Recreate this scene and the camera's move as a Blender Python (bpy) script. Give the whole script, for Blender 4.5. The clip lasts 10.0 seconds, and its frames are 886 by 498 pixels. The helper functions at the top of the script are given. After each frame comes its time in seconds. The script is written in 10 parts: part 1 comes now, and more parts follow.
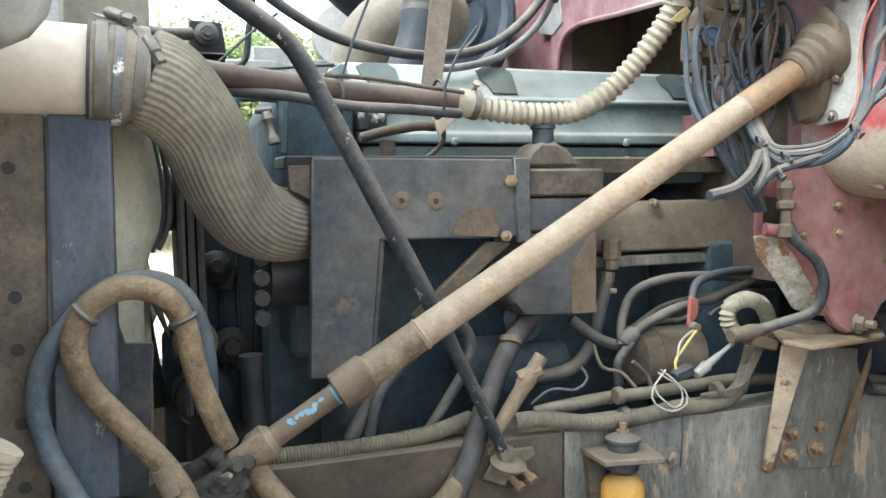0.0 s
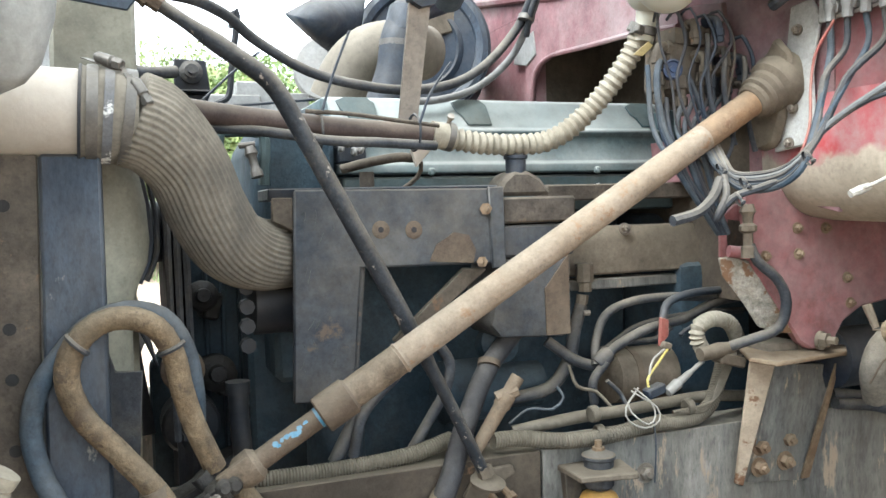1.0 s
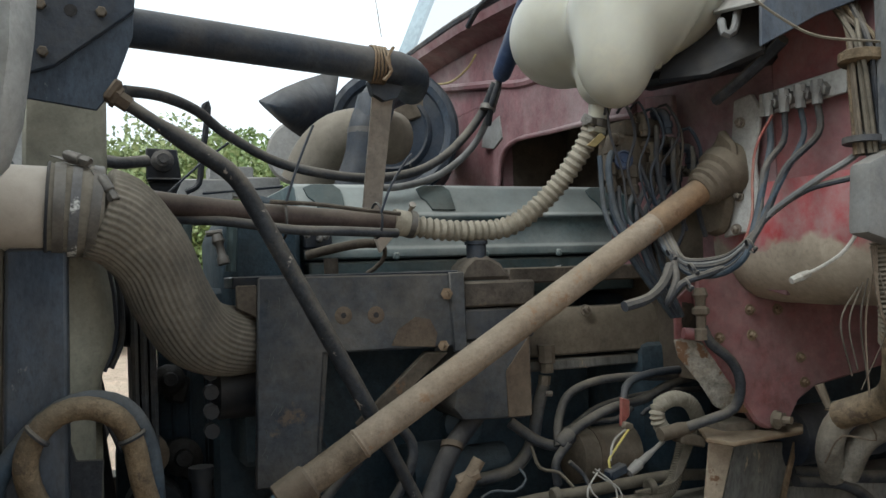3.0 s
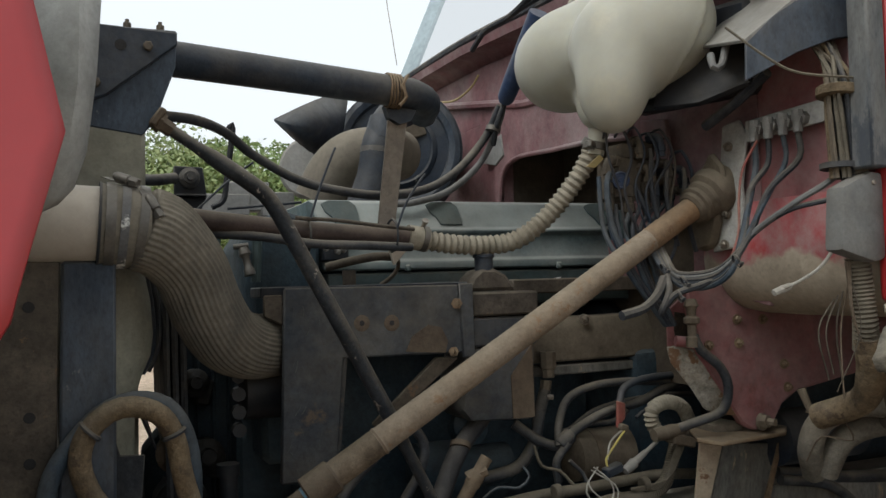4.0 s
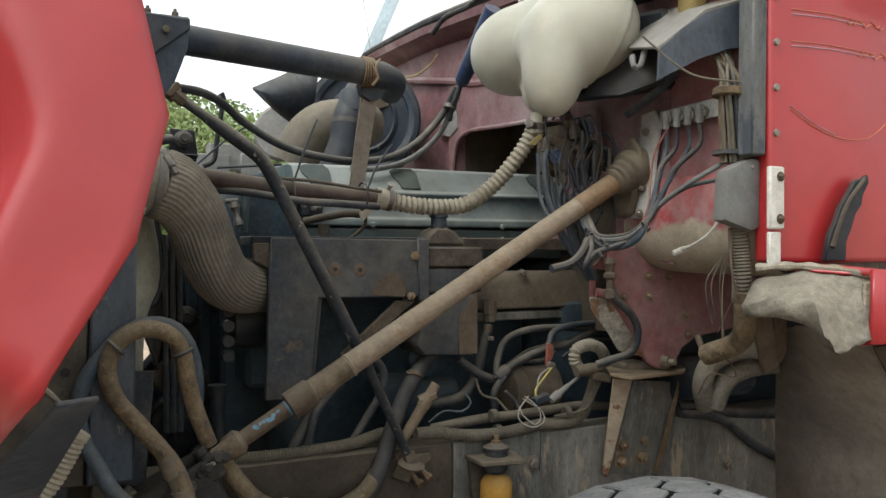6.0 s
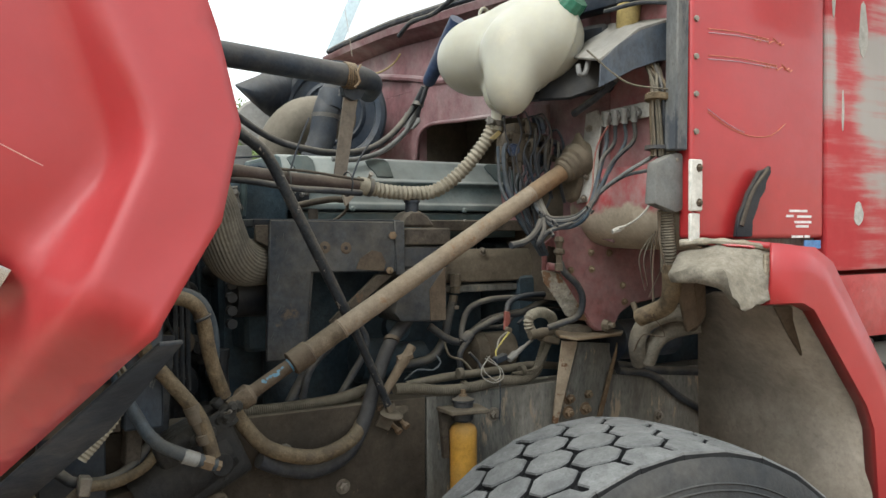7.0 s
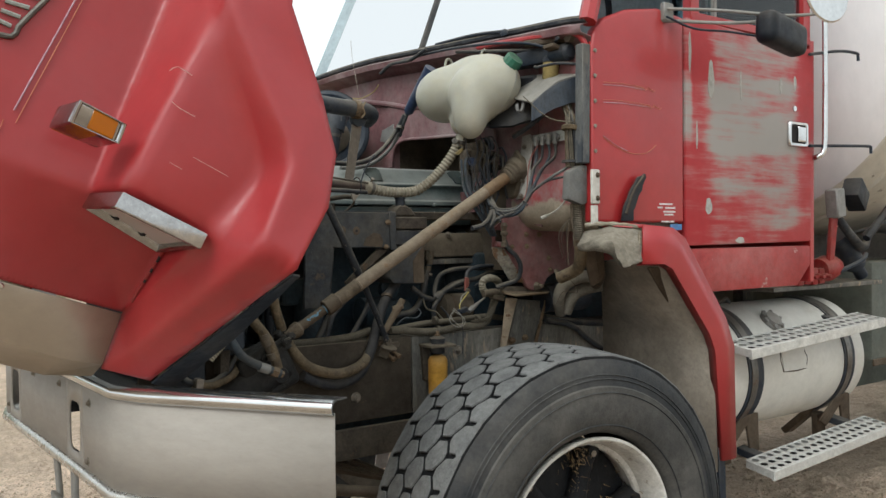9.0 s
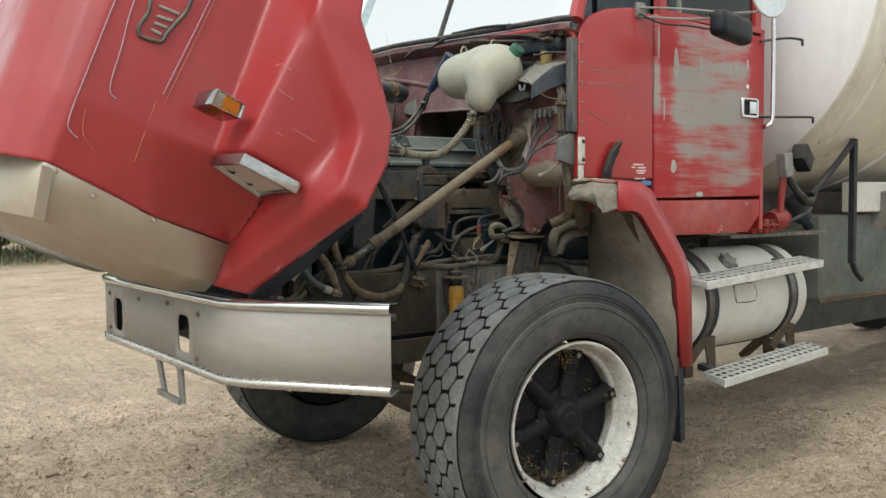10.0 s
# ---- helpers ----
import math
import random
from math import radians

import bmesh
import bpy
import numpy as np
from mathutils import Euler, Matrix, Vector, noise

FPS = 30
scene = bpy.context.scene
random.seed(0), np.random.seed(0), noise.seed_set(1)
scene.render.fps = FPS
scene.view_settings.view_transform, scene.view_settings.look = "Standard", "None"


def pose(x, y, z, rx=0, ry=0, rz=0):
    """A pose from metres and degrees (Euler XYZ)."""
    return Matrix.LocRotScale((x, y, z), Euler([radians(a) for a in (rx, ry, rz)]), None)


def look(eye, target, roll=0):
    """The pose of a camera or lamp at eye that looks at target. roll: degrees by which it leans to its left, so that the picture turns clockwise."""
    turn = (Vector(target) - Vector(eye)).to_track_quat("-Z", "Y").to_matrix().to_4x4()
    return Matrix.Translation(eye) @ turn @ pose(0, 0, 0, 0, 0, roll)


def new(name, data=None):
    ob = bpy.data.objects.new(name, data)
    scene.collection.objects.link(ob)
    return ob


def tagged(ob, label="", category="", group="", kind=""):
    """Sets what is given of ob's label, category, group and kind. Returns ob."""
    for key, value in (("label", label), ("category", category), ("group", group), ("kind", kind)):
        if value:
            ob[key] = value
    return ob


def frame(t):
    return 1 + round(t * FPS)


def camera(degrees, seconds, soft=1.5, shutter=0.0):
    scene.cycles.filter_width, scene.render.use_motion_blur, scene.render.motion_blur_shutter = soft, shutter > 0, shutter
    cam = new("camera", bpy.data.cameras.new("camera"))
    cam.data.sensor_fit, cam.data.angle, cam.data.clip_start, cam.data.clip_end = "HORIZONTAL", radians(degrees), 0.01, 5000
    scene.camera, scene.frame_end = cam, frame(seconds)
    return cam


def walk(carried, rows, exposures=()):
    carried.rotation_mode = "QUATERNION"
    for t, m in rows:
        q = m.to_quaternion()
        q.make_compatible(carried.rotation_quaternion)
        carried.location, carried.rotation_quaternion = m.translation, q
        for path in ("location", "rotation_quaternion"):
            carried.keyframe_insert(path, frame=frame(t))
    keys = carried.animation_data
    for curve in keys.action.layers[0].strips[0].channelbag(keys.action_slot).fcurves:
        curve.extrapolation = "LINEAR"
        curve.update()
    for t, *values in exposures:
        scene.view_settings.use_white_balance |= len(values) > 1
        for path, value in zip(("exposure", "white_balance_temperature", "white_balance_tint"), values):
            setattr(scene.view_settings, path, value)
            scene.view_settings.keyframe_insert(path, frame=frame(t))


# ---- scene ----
cam = camera(55.8, 10.0)
PATH = [
    (0, (0.802, 0.855, 1.477), (1.49, 2.726, 1.321), -0.7),
    (0.5, (0.8, 0.825, 1.479), (1.454, 2.713, 1.384), -1.2),
    (1, (0.795, 0.803, 1.484), (1.518, 2.665, 1.385), -1.6),
    (1.5, (0.799, 0.788, 1.495), (1.568, 2.633, 1.446), -1.9),
    (2, (0.802, 0.777, 1.494), (1.542, 2.635, 1.469), -2.1),
    (2.5, (0.807, 0.766, 1.505), (1.533, 2.63, 1.523), -1.8),
    (3, (0.816, 0.755, 1.51), (1.579, 2.603, 1.573), -1.9),
    (3.2, (0.812, 0.748, 1.509), (1.575, 2.594, 1.601), -2.0),
    (4.3, (0.699, 0.622, 1.517), (1.509, 2.449, 1.592), -1.2),
    (4.5, (0.665, 0.589, 1.518), (1.526, 2.394, 1.578), -1.3),
    (5, (0.631, 0.521, 1.525), (1.549, 2.297, 1.558), -0.6),
    (6.3, (0.594, 0.371, 1.491), (1.482, 2.163, 1.476), 0.4),
    (6.5, (0.568, 0.316, 1.493), (1.46, 2.106, 1.47), 0.7),
    (7, (0.419, 0.225, 1.486), (1.439, 1.945, 1.447), -0.2),
    (7.5, (0.307, 0.089, 1.498), (1.33, 1.806, 1.443), -0.1),
    (8, (0.239, -0.113, 1.477), (1.261, 1.606, 1.425), 0.0),
    (8.2, (0.202, -0.204, 1.474), (1.228, 1.512, 1.432), -0.0),
    (8.5, (0.113, -0.267, 1.467), (1.152, 1.442, 1.44), -0.3),
    (8.8, (-0.074, -0.367, 1.442), (1.037, 1.295, 1.405), -0.4),
    (9, (-0.151, -0.42, 1.441), (1.003, 1.214, 1.403), -0.5),
    (9.5, (-0.39, -0.666, 1.421), (0.778, 0.957, 1.371), -0.1),
    (10, (-0.653, -0.972, 1.383), (0.505, 0.655, 1.27), -0.6),
]
EXPOSURES = [(0, 1.99, 5750, 5), (0.5, 2.06, 5750, 5), (1, 2.0, 5750, 5), (1.5, 1.6, 5750, 5), (2, 1.33, 5750, 5), (2.5, 0.69, 5800, 5), (3.2, 0.16, 5900, 5), (4.5, -0.21, 6250, 8), (5.2, 0.07, 6250, 8), (6.3, 0.48, 6200, 6), (7.5, 0.66, 6150, 5), (8.5, 0.15, 6150, 5), (9, 0.04, 6150, 5), (10, 0.07, 6250, 3)]
walk(cam, [(t, look(eye, target, roll)) for t, eye, target, roll in PATH], EXPOSURES)

# ---- light: bright overcast sky, one wide soft sun ----
world = bpy.data.worlds.new("overcast")
scene.world = world
world.use_nodes = True
wn, wl = world.node_tree.nodes, world.node_tree.links
sky = wn.new("ShaderNodeTexSky")
sky.sky_type = "NISHITA"
sky.sun_disc = False
sky.sun_elevation = radians(48)
sky.sun_rotation = radians(247)
sky.air_density, sky.dust_density, sky.ozone_density = 1.0, 6.0, 1.0
pale = wn.new("ShaderNodeHueSaturation")
pale.inputs["Saturation"].default_value = 0.22
pale.inputs["Value"].default_value = 1.15
wl.new(sky.outputs[0], pale.inputs["Color"])
cloud = wn.new("ShaderNodeMix")
cloud.data_type = "RGBA"
cloud.inputs[0].default_value = 0.75
cloud.inputs[7].default_value = (8.6, 8.75, 8.8, 1)
wl.new(pale.outputs[0], cloud.inputs[6])
wl.new(cloud.outputs[2], wn["Background"].inputs["Color"])
wn["Background"].inputs["Strength"].default_value = 0.15
sun_data = bpy.data.lights.new("sun", "SUN")
sun_data.energy, sun_data.angle, sun_data.color = 1.55, radians(26), (1.0, 0.98, 0.95)
sun = new("sun", sun_data)
sun.matrix_world = look((-9.0, -3.8, 11.0), (0, 0, 0))

# ---- materials ----
DUST = (0.32, 0.268, 0.19)


def dull(c):
    """Browns and greys lose a little of their colour; paints keep theirs."""
    if not c or (max(c) - min(c)) / max(c) > 0.6:
        return c
    g = sum(c) / 3
    return tuple(0.97 * v + 0.03 * g for v in c)


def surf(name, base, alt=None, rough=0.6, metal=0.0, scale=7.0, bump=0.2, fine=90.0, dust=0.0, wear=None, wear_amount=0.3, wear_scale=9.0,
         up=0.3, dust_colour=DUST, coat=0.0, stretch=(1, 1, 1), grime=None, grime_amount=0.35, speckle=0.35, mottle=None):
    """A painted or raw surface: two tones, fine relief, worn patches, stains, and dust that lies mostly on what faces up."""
    m = bpy.data.materials.new(name)
    m.use_nodes = True
    n, l = m.node_tree.nodes, m.node_tree.links
    p = n["Principled BSDF"]
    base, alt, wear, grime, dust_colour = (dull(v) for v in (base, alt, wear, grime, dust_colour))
    tc, mp = n.new("ShaderNodeTexCoord"), n.new("ShaderNodeMapping")
    mp.inputs["Scale"].default_value = stretch
    l.new(tc.outputs["Object"], mp.inputs[0])

    def tex(s, detail=5.0, r=0.6, off=0.0):
        t = n.new("ShaderNodeTexNoise")
        t.inputs["Scale"].default_value, t.inputs["Detail"].default_value, t.inputs["Roughness"].default_value = s, detail, r
        t.noise_dimensions = "4D"
        t.inputs["W"].default_value = off
        l.new(mp.outputs[0], t.inputs["Vector"])
        return t.outputs["Fac"]

    def span(src, a, b, c=0.0, d=1.0):
        r = n.new("ShaderNodeMapRange")
        for i, v in zip((1, 2, 3, 4), (a, b, c, d)):
            r.inputs[i].default_value = v
        l.new(src, r.inputs[0])
        return r.outputs[0]

    def blend(fac, a, b):
        x = n.new("ShaderNodeMix")
        x.data_type = "RGBA"
        if isinstance(fac, float):
            x.inputs[0].default_value = fac
        else:
            l.new(fac, x.inputs[0])
        for i, v in ((6, a), (7, b)):
            if isinstance(v, tuple):
                x.inputs[i].default_value = (*v, 1)
            else:
                l.new(v, x.inputs[i])
        return x.outputs[2]

    def math_node(op, a, b):
        x = n.new("ShaderNodeMath")
        x.operation = op
        for i, v in ((0, a), (1, b)):
            if isinstance(v, (int, float)):
                x.inputs[i].default_value = v
            else:
                l.new(v, x.inputs[i])
        return x.outputs[0]

    colour = blend(span(tex(scale), 0.35, 0.65), base, alt or tuple(0.75 * v for v in base))
    colour = blend(span(tex(scale * 9, 3.0, 0.5, 3.0), 0.3, 0.8, 0.0, 0.35), colour, tuple(0.7 * v for v in base))
    colour = blend(span(tex(scale * 24, 3.0, 0.65, 21.0), 0.5, 0.72, 0.0, speckle), colour, tuple(0.4 * v for v in base))
    # patchy staining at two sizes
    for size, off, share in ((1.7, 31.0, 1.0), (6.5, 37.0, 0.7)):
        x = n.new("ShaderNodeMix")
        x.data_type, x.blend_type = "RGBA", "MULTIPLY"
        x.inputs[0].default_value = min(1.0, share * (1.5 * speckle if mottle is None else mottle))
        l.new(colour, x.inputs[6])
        l.new(span(tex(scale * size, 9.0, 0.78, off), 0.36, 0.64, 0.5, 1.22), x.inputs[7])
        colour = x.outputs[2]
    rough_out = span(tex(scale * 3, 4.0, 0.6, 5.0), 0.3, 0.7, max(rough - 0.1, 0.05), min(rough + 0.1, 1.0))
    if grime:
        g = span(tex(scale * 0.6, 8.0, 0.75, 11.0), 0.62 - 0.3 * grime_amount, 0.75, 0.0, 0.85)
        colour = blend(g, colour, grime)
    if wear:
        w = span(tex(wear_scale, 7.0, 0.7, 7.0), 0.66 - 0.3 * wear_amount, 0.70 - 0.3 * wear_amount)
        colour = blend(w, colour, wear)
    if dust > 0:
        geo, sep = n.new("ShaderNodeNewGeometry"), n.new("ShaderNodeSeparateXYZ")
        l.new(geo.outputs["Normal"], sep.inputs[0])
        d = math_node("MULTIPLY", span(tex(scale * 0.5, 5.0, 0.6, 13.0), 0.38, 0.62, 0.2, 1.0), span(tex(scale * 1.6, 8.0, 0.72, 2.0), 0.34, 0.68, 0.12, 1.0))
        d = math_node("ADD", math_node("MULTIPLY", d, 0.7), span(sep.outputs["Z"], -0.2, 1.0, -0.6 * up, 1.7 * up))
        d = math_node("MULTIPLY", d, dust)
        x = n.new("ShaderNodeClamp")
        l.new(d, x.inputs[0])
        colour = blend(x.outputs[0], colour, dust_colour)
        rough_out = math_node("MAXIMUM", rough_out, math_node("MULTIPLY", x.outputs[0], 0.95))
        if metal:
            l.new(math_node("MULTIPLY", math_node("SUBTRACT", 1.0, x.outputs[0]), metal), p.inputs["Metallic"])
    elif metal:
        p.inputs["Metallic"].default_value = metal
    l.new(colour, p.inputs["Base Color"])
    l.new(rough_out, p.inputs["Roughness"])
    p.inputs["Coat Weight"].default_value = coat
    p.inputs["Specular IOR Level"].default_value = 0.5 if coat or metal else 0.18
    if bump:
        b = n.new("ShaderNodeBump")
        b.inputs["Strength"].default_value, b.inputs["Distance"].default_value = bump, 0.004
        l.new(math_node("ADD", tex(fine, 4.0, 0.6, 9.0), math_node("MULTIPLY", tex(fine * 0.22, 4.0, 0.6, 19.0), 1.4)), b.inputs["Height"])
        l.new(b.outputs[0], p.inputs["Normal"])
    return m


RED_HOOD = surf("hood_red_paint", (0.335, 0.021, 0.024), (0.295, 0.019, 0.022), 0.4, scale=2.5, bump=0.03, dust=0.1, up=0.1, dust_colour=(0.45, 0.2, 0.18), coat=0.12, speckle=0.05)
RED_CAB = surf("cab_red_paint", (0.36, 0.02, 0.022), (0.31, 0.018, 0.02), 0.4, scale=3.0, bump=0.03, dust=0.14, up=0.1, dust_colour=(0.45, 0.25, 0.22), coat=0.2, speckle=0.08)
RED_DUSTY = surf("dusty_red_paint", (0.216, 0.101, 0.105), (0.18, 0.074, 0.078), 0.7, scale=6, bump=0.3, dust=1.0, up=0.15, dust_colour=(0.35, 0.305, 0.29), grime=(0.075, 0.055, 0.053), grime_amount=0.42, speckle=0.45)
RED_BRACKET = surf("scuffed_pink_red_paint", (0.218, 0.064, 0.064), (0.168, 0.051, 0.051), 0.7, scale=5, bump=0.3, dust=0.7, up=0.15, dust_colour=(0.4, 0.3, 0.285), grime=(0.07, 0.045, 0.04), grime_amount=0.5, speckle=0.5)
RED_WALL = surf("grimy_red_wall_paint", (0.267, 0.05, 0.053), (0.211, 0.053, 0.056), 0.65, scale=5, bump=0.2, dust=0.95, up=0.1, dust_colour=(0.33, 0.26, 0.25), grime=(0.1, 0.05, 0.05), grime_amount=0.45, speckle=0.35)
LINING = surf("pale_grey_fibreglass_lining", (0.47, 0.47, 0.448), (0.37, 0.37, 0.347), 0.75, scale=4, dust=0.25, bump=0.35, fine=40, grime=(0.2, 0.195, 0.175), grime_amount=0.4)
BOOT = surf("tan_brown_rubber_boot", (0.15, 0.12, 0.085), (0.105, 0.083, 0.06), 0.85, scale=9, dust=0.4, bump=0.3, grime=(0.04, 0.033, 0.026), grime_amount=0.4)
LINER = surf("dusty_grey_brown_liner", (0.348, 0.3, 0.246), (0.276, 0.238, 0.194), 0.85, scale=3, dust=0.35, bump=0.3, grime=(0.12, 0.1, 0.08), grime_amount=0.4)
# the tan of the mirrored ground is put into this steel's colour
NOSE = surf("ground_reflection_tinted_steel", (0.47, 0.395, 0.31), (0.41, 0.345, 0.265), 0.42, metal=0.4, scale=2, dust=0.2, up=0.1, bump=0.05, speckle=0.08)
WHEEL_BLACK = surf("greasy_black_wheel_centre", (0.005, 0.006, 0.008), (0.011, 0.012, 0.014), 0.6, scale=12, dust=0.04, bump=0.6, fine=60)
GREY_SHELL = surf("grey_fibreglass", (0.27, 0.245, 0.2), (0.18, 0.16, 0.125), 0.85, scale=12, dust=0.35, bump=0.8, fine=46, grime=(0.06, 0.05, 0.038), grime_amount=0.5, speckle=0.7)
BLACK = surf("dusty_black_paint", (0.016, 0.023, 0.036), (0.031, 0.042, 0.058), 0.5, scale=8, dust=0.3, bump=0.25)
BLACK_CLEAN = surf("black_paint", (0.008, 0.011, 0.017), (0.014, 0.018, 0.025), 0.5, scale=8, dust=0.18, bump=0.15)
DEEP_BLACK = surf("oily_black_rubber", (0.023, 0.025, 0.031), (0.051, 0.051, 0.055), 0.7, scale=16, dust=0.2, bump=0.9, fine=50)
BLACK_RUST = surf("black_paint_rusting", (0.026, 0.034, 0.045), (0.053, 0.062, 0.075), 0.5, scale=5, dust=0.36, bump=0.35, wear=(0.085, 0.062, 0.045), wear_amount=0.13, wear_scale=8, grime=(0.008, 0.01, 0.014), grime_amount=0.6, speckle=0.6)
BLUEGREY = surf("scuffed_bluish_black_paint", (0.029, 0.041, 0.061), (0.062, 0.078, 0.099), 0.5, scale=7, dust=0.3, bump=0.3, wear=(0.17, 0.165, 0.15), wear_amount=0.13, wear_scale=18, speckle=0.5, stretch=(1, 1, 0.5))
RUST = surf("rusty_steel", (0.145, 0.089, 0.051), (0.212, 0.153, 0.093), 0.85, scale=12, dust=0.4, bump=0.6, fine=140, grime=(0.06, 0.038, 0.024))
RUST_DARK = surf("dark_rusty_steel", (0.07, 0.05, 0.034), (0.11, 0.08, 0.055), 0.8, scale=10, dust=0.35, bump=0.5, fine=120)
TUBE = surf("dusty_steel_tube", (0.202, 0.152, 0.104), (0.258, 0.205, 0.152), 0.85, scale=9, dust=0.45, bump=0.5, fine=140, wear=(0.17, 0.105, 0.06), wear_amount=0.3, wear_scale=30, grime=(0.13, 0.09, 0.058), grime_amount=0.4, speckle=0.4)
GREASE = surf("greasy_black_iron", (0.014, 0.014, 0.016), (0.031, 0.03, 0.027), 0.55, scale=14, dust=0.14, bump=1.0, fine=60)
ENGINE = surf("dark_teal_engine_paint", (0.021, 0.039, 0.055), (0.038, 0.059, 0.071), 0.65, scale=9, dust=0.14, bump=0.5, grime=(0.008, 0.009, 0.011), speckle=0.5)
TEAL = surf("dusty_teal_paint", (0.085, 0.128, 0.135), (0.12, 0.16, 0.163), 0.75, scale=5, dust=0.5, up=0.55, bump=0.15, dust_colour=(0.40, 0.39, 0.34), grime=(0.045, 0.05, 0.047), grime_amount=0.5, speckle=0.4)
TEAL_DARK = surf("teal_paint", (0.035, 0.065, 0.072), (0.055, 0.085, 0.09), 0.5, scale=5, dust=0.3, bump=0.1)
RUBBER = surf("dusty_rubber", (0.029, 0.032, 0.038), (0.054, 0.058, 0.065), 0.7, scale=14, dust=0.42, up=0.4, bump=0.45, speckle=0.5)
RUBBER_TAN = surf("dust_caked_rubber", (0.125, 0.088, 0.05), (0.185, 0.138, 0.083), 0.9, scale=16, dust=0.34, bump=0.9, fine=110, wear=(0.065, 0.046, 0.03), wear_amount=0.36, wear_scale=26, grime=(0.03, 0.027, 0.023), grime_amount=0.4, speckle=0.6)
HEATER_HOSE = surf("chalky_grey_hose", (0.21, 0.19, 0.155), (0.15, 0.135, 0.11), 0.9, scale=16, dust=0.4, bump=0.7, fine=110, grime=(0.06, 0.053, 0.045), grime_amount=0.45, speckle=0.5)
RUBBER_BLUE = surf("blue_grey_rubber", (0.035, 0.055, 0.078), (0.075, 0.088, 0.098), 0.7, scale=10, dust=0.25, bump=0.3, grime=(0.02, 0.024, 0.028), grime_amount=0.45, speckle=0.5)
HOSE = surf("dusty_ribbed_rubber", (0.14, 0.125, 0.099), (0.213, 0.19, 0.151), 0.85, scale=5, dust=0.42, bump=0.25, grime=(0.02, 0.024, 0.03), grime_amount=0.72, speckle=0.45)
CORR = surf("tan_corrugated_plastic", (0.31, 0.28, 0.215), (0.22, 0.195, 0.145), 0.7, scale=10, dust=0.4, bump=0.15, grime=(0.1, 0.085, 0.062), grime_amount=0.4)
CONVOLUTE = surf("tan_grey_split_loom", (0.08, 0.07, 0.052), (0.13, 0.112, 0.083), 0.7, scale=14, dust=0.36, bump=0.1, grime=(0.04, 0.036, 0.03), grime_amount=0.4)
BEIGE = surf("beige_painted_metal", (0.41, 0.36, 0.3), (0.35, 0.305, 0.25), 0.55, scale=4, dust=0.35, bump=0.1, grime=(0.22, 0.165, 0.115), grime_amount=0.4, speckle=0.15)
OLIVE = surf("dusty_olive_plastic", (0.3, 0.29, 0.225), (0.235, 0.225, 0.175), 0.65, scale=6, grime=(0.1, 0.09, 0.07), grime_amount=0.4, dust=0.3, bump=0.1)
TAN = surf("tan_dust_on_metal", (0.157, 0.128, 0.092), (0.111, 0.088, 0.064), 0.75, scale=6, dust=0.36, bump=0.2, grime=(0.06, 0.048, 0.036), grime_amount=0.42, speckle=0.5)
BROWN = surf("brown_dusty_steel", (0.069, 0.057, 0.045), (0.12, 0.096, 0.073), 0.8, scale=6, dust=0.34, bump=0.4, grime=(0.02, 0.019, 0.017), grime_amount=0.5, wear=(0.12, 0.075, 0.045), wear_amount=0.16, wear_scale=14, speckle=0.6)
RAIL_BROWN = surf("dust_brown_rail_paint", (0.046, 0.035, 0.025), (0.068, 0.053, 0.038), 0.8, scale=5, dust=0.26, up=0.6, bump=0.35, grime=(0.025, 0.022, 0.019), grime_amount=0.55, wear=(0.15, 0.09, 0.055), wear_amount=0.18, wear_scale=12, speckle=0.5)
RAIL = surf("weathered_grey_rail_paint", (0.144, 0.144, 0.134), (0.25, 0.231, 0.198), 0.65, scale=6, dust=0.5, bump=0.4, wear=(0.3, 0.23, 0.16), wear_amount=0.27, wear_scale=18, stretch=(1, 1, 0.3), grime=(0.03, 0.03, 0.03), grime_amount=0.55, speckle=0.7)
GREYMETAL = surf("dusty_grey_metal", (0.28, 0.275, 0.26), (0.22, 0.215, 0.2), 0.6, metal=0.2, scale=6, dust=0.45, bump=0.2)
EDGE_GREY = surf("scuffed_grey_edge_rubber", (0.075, 0.085, 0.095), (0.13, 0.135, 0.135), 0.7, scale=9, dust=0.4, bump=0.3, wear=(0.03, 0.04, 0.055), wear_amount=0.3, wear_scale=14, stretch=(1, 1, 0.35), speckle=0.5)
GREYPLASTIC = surf("grey_plastic", (0.18, 0.185, 0.185), (0.13, 0.13, 0.125), 0.5, scale=7, dust=0.4, bump=0.12, grime=(0.06, 0.06, 0.058), grime_amount=0.4)
PLATE_GREY = surf("grey_sealer_and_paint", (0.46, 0.45, 0.415), (0.36, 0.35, 0.32), 0.75, scale=12, dust=0.3, bump=0.5, fine=40)
STEEL = surf("dull_bolt_steel", (0.3, 0.27, 0.23), (0.2, 0.16, 0.12), 0.5, metal=0.6, scale=40, dust=0.5, bump=0.3)
CLAMP = surf("zinc_clamp", (0.13, 0.12, 0.105), (0.075, 0.068, 0.06), 0.5, metal=0.4, scale=25, dust=0.35, bump=0.25, grime=(0.04, 0.034, 0.028), grime_amount=0.4)
CHROME = surf("chrome", (0.68, 0.68, 0.67), (0.6, 0.6, 0.59), 0.14, metal=1.0, scale=9, dust=0.06, bump=0.03, speckle=0.05)
POLISHED = surf("polished_steel_edge", (0.62, 0.6, 0.56), (0.55, 0.53, 0.49), 0.28, metal=0.85, scale=5, dust=0.1, up=0.2, bump=0.03, speckle=0.06)
